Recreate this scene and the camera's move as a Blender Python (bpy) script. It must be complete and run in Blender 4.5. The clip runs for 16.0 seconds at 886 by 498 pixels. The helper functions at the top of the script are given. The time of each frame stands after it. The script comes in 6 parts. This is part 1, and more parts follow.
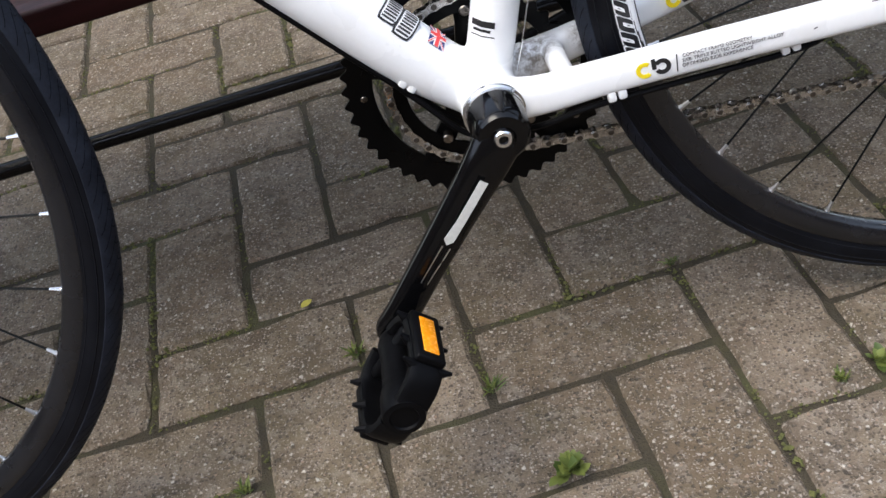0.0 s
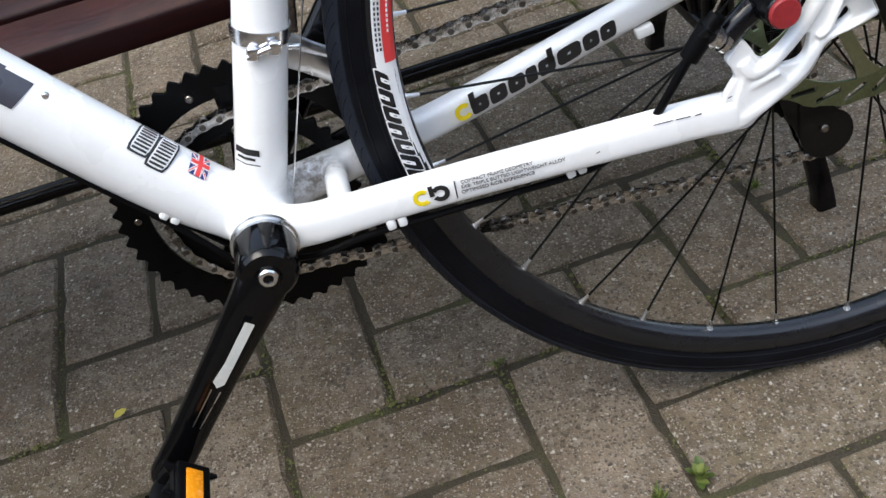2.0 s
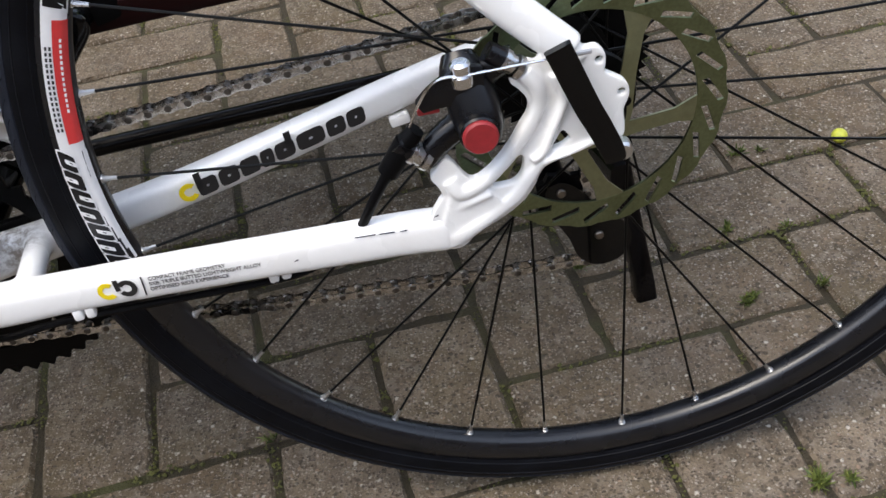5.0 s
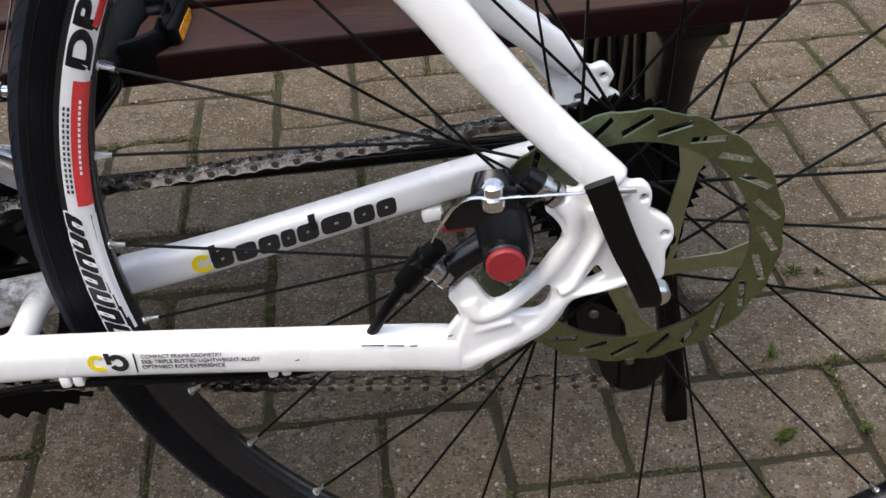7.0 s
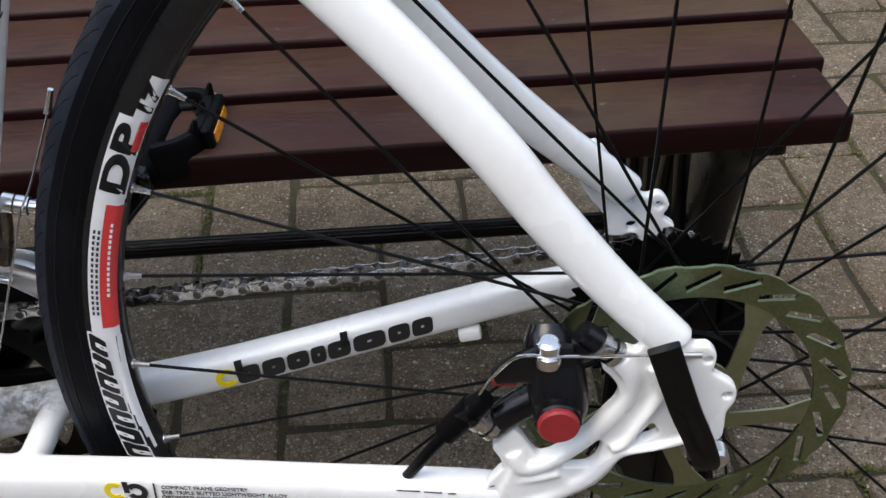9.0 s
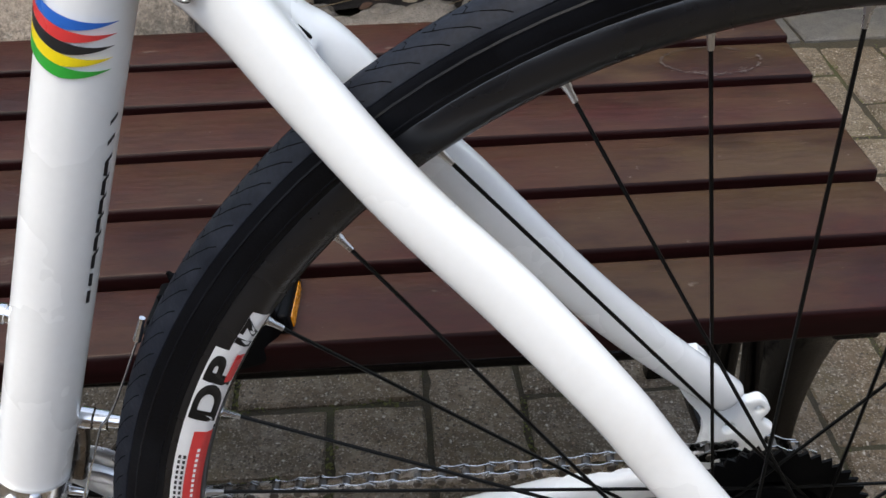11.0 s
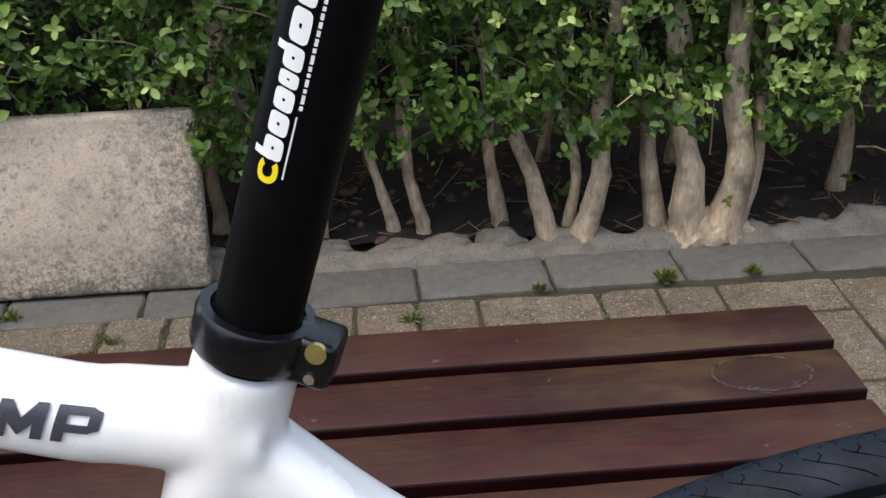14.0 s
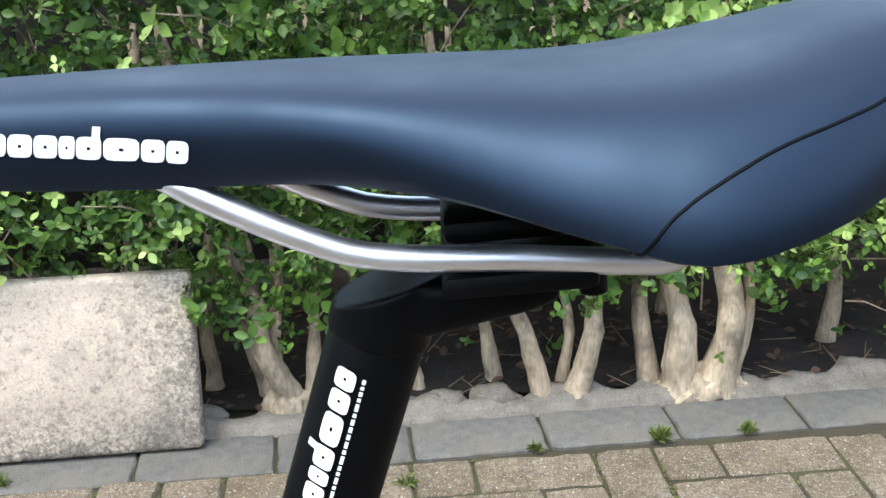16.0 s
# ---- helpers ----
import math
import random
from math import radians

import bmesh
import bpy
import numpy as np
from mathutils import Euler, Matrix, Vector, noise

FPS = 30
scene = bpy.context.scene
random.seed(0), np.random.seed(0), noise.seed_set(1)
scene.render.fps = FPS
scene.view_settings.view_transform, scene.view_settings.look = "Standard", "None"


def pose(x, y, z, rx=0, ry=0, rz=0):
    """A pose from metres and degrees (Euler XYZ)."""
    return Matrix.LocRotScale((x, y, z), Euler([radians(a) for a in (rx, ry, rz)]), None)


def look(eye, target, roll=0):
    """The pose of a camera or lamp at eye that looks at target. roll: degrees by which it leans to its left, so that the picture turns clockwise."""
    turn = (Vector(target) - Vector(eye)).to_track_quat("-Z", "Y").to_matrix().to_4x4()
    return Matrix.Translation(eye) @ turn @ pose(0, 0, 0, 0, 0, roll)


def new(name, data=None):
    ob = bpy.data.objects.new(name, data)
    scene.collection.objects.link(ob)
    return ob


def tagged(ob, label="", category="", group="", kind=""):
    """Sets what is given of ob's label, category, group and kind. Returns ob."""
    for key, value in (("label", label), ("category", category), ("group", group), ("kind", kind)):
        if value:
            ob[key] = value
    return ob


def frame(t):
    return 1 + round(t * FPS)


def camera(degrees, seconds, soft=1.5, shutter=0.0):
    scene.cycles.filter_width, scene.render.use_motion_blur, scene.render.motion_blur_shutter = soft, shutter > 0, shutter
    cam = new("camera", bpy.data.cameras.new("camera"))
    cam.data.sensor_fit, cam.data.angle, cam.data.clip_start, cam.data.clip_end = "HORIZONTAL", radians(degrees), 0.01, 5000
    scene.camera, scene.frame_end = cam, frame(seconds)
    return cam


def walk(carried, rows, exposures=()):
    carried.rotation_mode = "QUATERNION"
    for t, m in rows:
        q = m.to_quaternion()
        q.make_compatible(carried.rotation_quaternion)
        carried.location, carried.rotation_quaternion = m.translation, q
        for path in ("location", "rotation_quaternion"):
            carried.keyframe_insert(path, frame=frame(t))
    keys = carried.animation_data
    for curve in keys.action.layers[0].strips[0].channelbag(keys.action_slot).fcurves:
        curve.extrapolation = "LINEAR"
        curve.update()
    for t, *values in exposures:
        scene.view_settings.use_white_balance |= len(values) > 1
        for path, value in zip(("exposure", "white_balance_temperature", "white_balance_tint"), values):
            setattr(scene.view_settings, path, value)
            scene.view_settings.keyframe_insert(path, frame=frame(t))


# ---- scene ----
cam = camera(44.0, 16.0)
ROWS = [
    (0.0, 0.0001, 0.0000, 0.7023, 50.59, 12.35, -0.29),
    (0.5, 0.0316, 0.0142, 0.7050, 50.32, 12.51, -0.68),
    (1.0, 0.0738, 0.0298, 0.7074, 50.65, 12.17, -1.23),
    (1.5, 0.1060, 0.0577, 0.7171, 50.36, 11.64, -2.28),
    (2.0, 0.1132, 0.0887, 0.7108, 50.47, 11.25, -3.85),
    (2.5, 0.1200, 0.1257, 0.7035, 50.13, 10.87, -5.03),
    (3.0, 0.1499, 0.1436, 0.6994, 49.84, 9.99, -4.44),
    (3.5, 0.1895, 0.1528, 0.6970, 48.95, 9.40, -3.41),
    (4.0, 0.2368, 0.1557, 0.6933, 49.15, 9.30, -2.08),
    (4.5, 0.2732, 0.1630, 0.6988, 49.55, 8.58, -1.49),
    (5.0, 0.3008, 0.1735, 0.7038, 50.11, 7.42, -0.68),
    (7.5, 0.3185, 0.2548, 0.7172, 52.57, 2.25, 7.09),
    (8.0, 0.2992, 0.2719, 0.7311, 51.93, 1.33, 6.93),
    (8.5, 0.2926, 0.2823, 0.7353, 52.72, 1.37, 7.37),
    (11.0, 0.2309, 0.3627, 0.8030, 54.80, 0.50, 8.32),
    (11.5, 0.2167, 0.3772, 0.8112, 56.24, 0.41, 8.38),
    (12.0, 0.1991, 0.3935, 0.8310, 57.11, 0.34, 8.14),
    (12.5, 0.1888, 0.4057, 0.8485, 58.60, 0.17, 8.34),
    (13.0, 0.1843, 0.4171, 0.8641, 60.07, 0.33, 8.21),
    (13.5, 0.1782, 0.4254, 0.8831, 61.58, 0.63, 7.74),
    (14.0, 0.1729, 0.4324, 0.9048, 63.20, 0.98, 7.36),
    (14.5, 0.1762, 0.4400, 0.9224, 65.28, 1.26, 7.40),
    (15.0, 0.1741, 0.4439, 0.9402, 67.13, 1.60, 7.08),
    (15.5, 0.1743, 0.4481, 0.9662, 68.35, 1.34, 6.77),
    (16.0, 0.1613, 0.4532, 0.9801, 69.09, 0.91, 6.71),
]
walk(cam, [(t, pose(x, y, z, rx, ry, rz)) for t, x, y, z, rx, ry, rz in ROWS], [(0.0, 1.22, 6500, 9), (0.5, 1.40, 6430, 8), (1.0, 1.50, 6400, 7), (1.5, 1.26, 6400, 6), (2.5, 1.06, 6480, 7), (3.5, 0.98, 6480, 8), (5.0, 0.98, 6680, 9), (7.5, 0.90, 6820, 10), (8.5, 0.76, 6660, 8), (11.0, 0.86, 6800, 7), (12.5, 0.55, 6780, 7), (13.5, 0.70, 6620, 8), (14.0, 0.88, 6650, 8), (14.5, 1.32, 6520, 6), (15.0, 1.74, 6230, 4), (15.5, 1.86, 5900, 2), (16.0, 1.94, 6260, 2)])

# ---- light: a bright, overcast day with a weak veiled sun ----
SUN_ELEV, SUN_TURN = 66.0, 222.0
world = bpy.data.worlds.new("sky")
scene.world = world
world.use_nodes = True
wn = world.node_tree
sky = wn.nodes.new("ShaderNodeTexSky")
sky.sky_type, sky.sun_disc = "NISHITA", False
sky.sun_elevation, sky.sun_rotation = radians(SUN_ELEV), radians(SUN_TURN)
sky.air_density, sky.dust_density, sky.ozone_density = 1.0, 1.6, 1.0
pale = wn.nodes.new("ShaderNodeHueSaturation")  # thin cloud greys the blue
pale.inputs["Saturation"].default_value = 0.66
wn.links.new(sky.outputs[0], pale.inputs["Color"])
wn.links.new(pale.outputs[0], wn.nodes["Background"].inputs[0])
wn.nodes["Background"].inputs[1].default_value = 0.24
sun = new("sun", bpy.data.lights.new("sun", "SUN"))
sun.data.energy, sun.data.angle, sun.data.color = 0.95, radians(32), (1.0, 0.93, 0.83)
a, e = radians(SUN_TURN), radians(SUN_ELEV)
sun.matrix_world = look((math.sin(a) * math.cos(e) * 9, math.cos(a) * math.cos(e) * 9, math.sin(e) * 9), (0, 0, 0))


# ---- materials ----
def material(name, base, rough=0.5, metal=0.0, vary=0.15, scale=40.0, bump=0.0, fine=300.0, coat=0.0, spec=0.5, dirt=None, dirt_scale=12.0, dirt_amount=0.4, per_piece=0.0, stretch=(1, 1, 1)):
    """A surface with two scales of variation, optional stains of a second colour and fine relief."""
    m = bpy.data.materials.new(name)
    m.use_nodes = True
    t = m.node_tree
    b = t.nodes["Principled BSDF"]
    N, K = t.nodes.new, t.links.new
    co = N("ShaderNodeTexCoord")
    mp = N("ShaderNodeMapping")
    mp.inputs["Scale"].default_value = stretch
    K(co.outputs["Object"], mp.inputs[0])
    n1, n2 = N("ShaderNodeTexNoise"), N("ShaderNodeTexNoise")
    n1.inputs["Scale"].default_value, n1.inputs["Detail"].default_value = scale, 4
    n2.inputs["Scale"].default_value, n2.inputs["Detail"].default_value = fine, 3
    K(mp.outputs[0], n1.inputs[0]), K(mp.outputs[0], n2.inputs[0])
    add = N("ShaderNodeMath")
    add.operation = "ADD"
    K(n1.outputs[0], add.inputs[0]), K(n2.outputs[0], add.inputs[1])
    ramp = N("ShaderNodeMapRange")
    ramp.inputs[1].default_value, ramp.inputs[2].default_value = 0.6, 1.4
    ramp.inputs[3].default_value, ramp.inputs[4].default_value = 1 - vary, 1 + vary
    K(add.outputs[0], ramp.inputs[0])
    hsv = N("ShaderNodeHueSaturation")
    hsv.inputs["Color"].default_value = (*base, 1)
    value = ramp.outputs[0]
    if per_piece:
        ob = N("ShaderNodeObjectInfo")
        r2 = N("ShaderNodeMapRange")
        r2.inputs[3].default_value, r2.inputs[4].default_value = 1 - per_piece, 1 + per_piece
        K(ob.outputs["Random"], r2.inputs[0])
        mul = N("ShaderNodeMath")
        mul.operation = "MULTIPLY"
        K(value, mul.inputs[0]), K(r2.outputs[0], mul.inputs[1])
        value = mul.outputs[0]
    K(value, hsv.inputs["Value"])
    colour = hsv.outputs[0]
    if dirt:
        n3 = N("ShaderNodeTexNoise")
        n3.inputs["Scale"].default_value, n3.inputs["Detail"].default_value = dirt_scale, 6
        K(co.outputs["Object"], n3.inputs[0])
        r3 = N("ShaderNodeMapRange")
        r3.inputs[1].default_value, r3.inputs[2].default_value = 0.5, 0.7
        r3.inputs[4].default_value = dirt_amount
        K(n3.outputs[0], r3.inputs[0])
        mix = N("ShaderNodeMixRGB")
        mix.inputs[2].default_value = (*dirt, 1)
        K(r3.outputs[0], mix.inputs[0]), K(colour, mix.inputs[1])
        colour = mix.outputs[0]
    K(colour, b.inputs["Base Color"])
    rr = N("ShaderNodeMapRange")
    rr.inputs[1].default_value, rr.inputs[2].default_value = 0.3, 0.7
    rr.inputs[3].default_value, rr.inputs[4].default_value = max(rough - 0.08, 0.02), min(rough + 0.08, 1)
    K(n1.outputs[0], rr.inputs[0]), K(rr.outputs[0], b.inputs["Roughness"])
    b.inputs["Metallic"].default_value = metal
    b.inputs["Specular IOR Level"].default_value = spec
    b.inputs["Coat Weight"].default_value = coat
    if bump:
        bp = N("ShaderNodeBump")
        bp.inputs["Strength"].default_value, bp.inputs["Distance"].default_value = 0.6, bump
        K(add.outputs[0], bp.inputs["Height"]), K(bp.outputs[0], b.inputs["Normal"])
    return m


WHITE = material("white_paint", (0.84, 0.84, 0.83), 0.28, vary=0.02, scale=14, coat=0.5, dirt=(0.42, 0.36, 0.28), dirt_scale=18, dirt_amount=0.12)
ALLOY = material("bare_alloy", (0.62, 0.62, 0.62), 0.3, 1.0, vary=0.08, scale=60)
STEEL = material("bright_steel", (0.72, 0.72, 0.73), 0.2, 1.0, vary=0.06, scale=90)
DARKALLOY = material("dark_bronze_alloy", (0.20, 0.18, 0.16), 0.30, 1.0, vary=0.3, scale=80)
SATIN = material("satin_steel_rod", (0.74, 0.74, 0.77), 0.40, 1.0, vary=0.04, scale=60)
CHAIN = material("oily_chain_steel", (0.46, 0.445, 0.43), 0.25, 1.0, vary=0.5, scale=150)
PIN = material("dark_chain_pin", (0.10, 0.09, 0.08), 0.4, 0.9, vary=0.4, scale=150)
RUBBER = material("tyre_rubber", (0.0026, 0.0030, 0.0046), 0.42, vary=0.35, scale=60, fine=700, bump=0.0002, dirt=(0.008, 0.009, 0.012), dirt_scale=40, dirt_amount=0.4, spec=0.14)
TREAD = material("dusty_tread_rubber", (0.0070, 0.0090, 0.0150), 0.58, vary=0.45, scale=45, fine=500, bump=0.0003, dirt=(0.026, 0.031, 0.044), dirt_scale=60, dirt_amount=0.40, spec=0.20)
SIPE = material("tread_groove", (0.002, 0.002, 0.002), 0.9, spec=0.02)
BLACK = material("black_anodised", (0.0014, 0.0014, 0.0016), 0.33, vary=0.2, scale=50, spec=0.10)
GLOSS = material("gloss_black", (0.002, 0.002, 0.0023), 0.14, vary=0.2, scale=40, coat=0.12, spec=0.22)
MATTE = material("matte_black", (0.002, 0.002, 0.0023), 0.45, vary=0.2, scale=60, spec=0.08)
PLASTIC = material("black_plastic", (0.0018, 0.0018, 0.0022), 0.48, vary=0.25, scale=80, bump=0.0003, spec=0.09)
PAINTBLACK = material("satin_black_paint", (0.003, 0.0032, 0.0045), 0.27, vary=0.2, scale=60, spec=0.38, bump=0.0001)
RIM = material("black_rim", (0.0050, 0.0055, 0.0075), 0.27, vary=0.2, scale=30, spec=0.60)
SPOKE = material("black_spoke", (0.004, 0.004, 0.004), 0.35, 0.2, vary=0.2, spec=0.15)
# the rotor's olive reflection is put into these two steel colours
ROTOR = material("rotor_steel", (0.20, 0.235, 0.135), 0.36, 1.0, vary=0.25, scale=50, fine=500)
SPIDER = material("rotor_arm_steel", (0.30, 0.32, 0.20), 0.42, 1.0, vary=0.15, scale=50)
# blue in base and specular tint stands in for reflected blue sky
SADDLE = material("saddle_cover", (0.0014, 0.0022, 0.0050), 0.47, vary=0.10, scale=25, fine=1600, bump=0.00004, spec=0.48)
SADDLE.node_tree.nodes["Principled BSDF"].inputs["Specular Tint"].default_value = (0.40, 0.63, 1.0, 1)
AMBER = material("amber_reflector", (0.85, 0.30, 0.01), 0.25, vary=0.12, scale=400, coat=0.6)
RED = material("red_plastic", (0.27, 0.018, 0.022), 0.50, vary=0.2, scale=120)
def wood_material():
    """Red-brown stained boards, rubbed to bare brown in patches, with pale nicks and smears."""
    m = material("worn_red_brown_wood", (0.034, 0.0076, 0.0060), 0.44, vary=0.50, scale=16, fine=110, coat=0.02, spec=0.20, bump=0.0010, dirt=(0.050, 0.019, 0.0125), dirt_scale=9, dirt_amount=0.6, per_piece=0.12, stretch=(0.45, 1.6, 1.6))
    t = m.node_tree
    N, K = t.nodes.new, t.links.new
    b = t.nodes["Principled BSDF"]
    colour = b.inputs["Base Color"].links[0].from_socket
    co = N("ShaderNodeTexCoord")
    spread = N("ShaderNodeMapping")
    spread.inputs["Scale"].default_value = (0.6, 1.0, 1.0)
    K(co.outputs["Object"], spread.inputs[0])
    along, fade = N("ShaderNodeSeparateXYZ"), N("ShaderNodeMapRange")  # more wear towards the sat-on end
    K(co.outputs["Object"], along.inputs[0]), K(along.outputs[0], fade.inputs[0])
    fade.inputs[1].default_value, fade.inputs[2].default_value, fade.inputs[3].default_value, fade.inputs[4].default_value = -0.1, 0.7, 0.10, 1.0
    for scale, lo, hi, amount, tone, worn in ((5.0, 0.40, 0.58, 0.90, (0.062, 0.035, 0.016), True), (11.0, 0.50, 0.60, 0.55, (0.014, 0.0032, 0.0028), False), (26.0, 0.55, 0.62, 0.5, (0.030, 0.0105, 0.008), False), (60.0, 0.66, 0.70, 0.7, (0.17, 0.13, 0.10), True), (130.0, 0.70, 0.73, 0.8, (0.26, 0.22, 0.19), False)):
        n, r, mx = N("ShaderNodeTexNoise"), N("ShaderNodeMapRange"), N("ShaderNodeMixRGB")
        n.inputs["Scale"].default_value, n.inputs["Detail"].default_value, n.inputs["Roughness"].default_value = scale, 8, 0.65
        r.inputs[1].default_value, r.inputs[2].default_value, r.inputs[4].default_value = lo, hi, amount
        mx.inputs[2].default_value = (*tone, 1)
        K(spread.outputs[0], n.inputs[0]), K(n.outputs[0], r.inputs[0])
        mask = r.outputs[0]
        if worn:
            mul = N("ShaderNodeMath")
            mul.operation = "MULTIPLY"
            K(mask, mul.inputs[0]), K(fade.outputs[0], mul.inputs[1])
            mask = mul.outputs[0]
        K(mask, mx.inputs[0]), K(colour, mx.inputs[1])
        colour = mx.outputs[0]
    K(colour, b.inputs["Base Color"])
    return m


# dark red edge stain, taken darker still for shade between the slats
EDGEWOOD = material("shaded_dark_red_stain", (0.0105, 0.0017, 0.0017), 0.48, vary=0.5, scale=14, fine=90, spec=0.14, bump=0.0008, per_piece=0.15, stretch=(0.12, 1.8, 1.8))
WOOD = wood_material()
IRON = material("black_cast_iron", (0.0022, 0.0017, 0.0017), 0.18, vary=0.3, scale=40, bump=0.0005, spec=0.30)


def paver_material():
    """Worn concrete with chips of pale and dark stone standing proud, stains and thin moss."""
    m = material("concrete_paver", (0.146, 0.113, 0.079), 0.85, vary=0.50, scale=34, fine=460, bump=0.0018, dirt=(0.075, 0.055, 0.035), dirt_scale=14, dirt_amount=0.6, per_piece=0.17)
    t = m.node_tree
    N, K = t.nodes.new, t.links.new
    b = t.nodes["Principled BSDF"]
    colour = b.inputs["Base Color"].links[0].from_socket
    normal = b.inputs["Normal"].links[0].from_socket
    geo = N("ShaderNodeNewGeometry")
    for scale, lo, hi, amount, tone in ((5.0, 0.46, 0.62, 0.50, (0.104, 0.080, 0.036)), (2.6, 0.47, 0.60, 0.60, (0.098, 0.064, 0.034)), (11.0, 0.52, 0.64, 0.60, (0.070, 0.054, 0.024)), (24.0, 0.50, 0.62, 0.60, (0.050, 0.036, 0.020)), (75.0, 0.52, 0.62, 0.35, (0.27, 0.23, 0.19))):
        moss, mask, mx = N("ShaderNodeTexNoise"), N("ShaderNodeMapRange"), N("ShaderNodeMixRGB")
        moss.inputs["Scale"].default_value, moss.inputs["Detail"].default_value, moss.inputs["Roughness"].default_value = scale, 8, 0.7
        mask.inputs[1].default_value, mask.inputs[2].default_value, mask.inputs[4].default_value = lo, hi, amount
        mx.inputs[2].default_value = (*tone, 1)
        K(geo.outputs["Position"], moss.inputs[0]), K(moss.outputs[0], mask.inputs[0])
        K(mask.outputs[0], mx.inputs[0]), K(colour, mx.inputs[1])
        colour = mx.outputs[0]
    wob, push, bent = N("ShaderNodeTexNoise"), N("ShaderNodeVectorMath"), N("ShaderNodeVectorMath")
    wob.inputs["Scale"].default_value, wob.inputs["Detail"].default_value = 260, 2
    push.operation, push.inputs[3].default_value = "SCALE", 0.0045
    bent.operation = "ADD"
    K(geo.outputs["Position"], wob.inputs[0]), K(wob.outputs["Color"], push.inputs[0])
    K(geo.outputs["Position"], bent.inputs[0]), K(push.outputs[0], bent.inputs[1])
    height = None
    for scale, keep, reach, lift, tone in ((430, 0.55, 0.45, 0.8, (0.26, 0.22, 0.175)), (260, 0.72, 0.42, 1.0, (0.33, 0.285, 0.235)), (150, 0.93, 0.34, 1.0, (0.46, 0.42, 0.36)), (300, 0.55, 0.46, -1.0, (0.060, 0.046, 0.032)), (160, 0.80, 0.38, -1.0, (0.050, 0.038, 0.026)), (190, 0.90, 0.36, 0.9, (0.24, 0.17, 0.12))):
        v, sep, gt, r, mul, mix = N("ShaderNodeTexVoronoi"), N("ShaderNodeSeparateColor"), N("ShaderNodeMath"), N("ShaderNodeMapRange"), N("ShaderNodeMath"), N("ShaderNodeMixRGB")
        v.inputs["Scale"].default_value = scale
        K(bent.outputs[0], v.inputs["Vector"]), K(v.outputs["Color"], sep.inputs[0])
        gt.operation, gt.inputs[1].default_value = "GREATER_THAN", keep
        K(sep.outputs[0 if lift > 0 else 1], gt.inputs[0])
        r.inputs[1].default_value, r.inputs[2].default_value, r.inputs[3].default_value, r.inputs[4].default_value = reach * 0.6, reach, 0.85, 0.0
        K(v.outputs["Distance"], r.inputs[0])
        mul.operation = "MULTIPLY"
        K(gt.outputs[0], mul.inputs[0]), K(r.outputs[0], mul.inputs[1])
        mix.inputs[2].default_value = (*tone, 1)
        K(mul.outputs[0], mix.inputs[0]), K(colour, mix.inputs[1])
        colour = mix.outputs[0]
        step = N("ShaderNodeMath")
        step.operation, step.inputs[1].default_value = "MULTIPLY_ADD", lift
        K(mul.outputs[0], step.inputs[0])
        if height is not None:
            K(height, step.inputs[2])
        height = step.outputs[0]
    bp = N("ShaderNodeBump")
    bp.inputs["Strength"].default_value, bp.inputs["Distance"].default_value = 0.9, 0.0011
    K(height, bp.inputs["Height"]), K(normal, bp.inputs["Normal"]), K(bp.outputs[0], b.inputs["Normal"])
    K(colour, b.inputs["Base Color"])
    return m


PAVER = paver_material()
KERB = material("blue_grey_paver", (0.094, 0.088, 0.081), 0.88, vary=0.55, scale=45, fine=320, bump=0.004, dirt=(0.135, 0.118, 0.092), dirt_scale=8, dirt_amount=0.7, per_piece=0.16)
JOINT = material("mossy_joint_dirt", (0.033, 0.026, 0.014), 0.95, vary=0.5, scale=60, fine=420, bump=0.004, dirt=(0.050, 0.052, 0.015), dirt_scale=9, dirt_amount=0.85)
MORTAR = material("rough_mortar", (0.170, 0.148, 0.125), 0.9, vary=0.42, scale=38, fine=260, bump=0.005, dirt=(0.10, 0.083, 0.062), dirt_scale=22, dirt_amount=0.7)
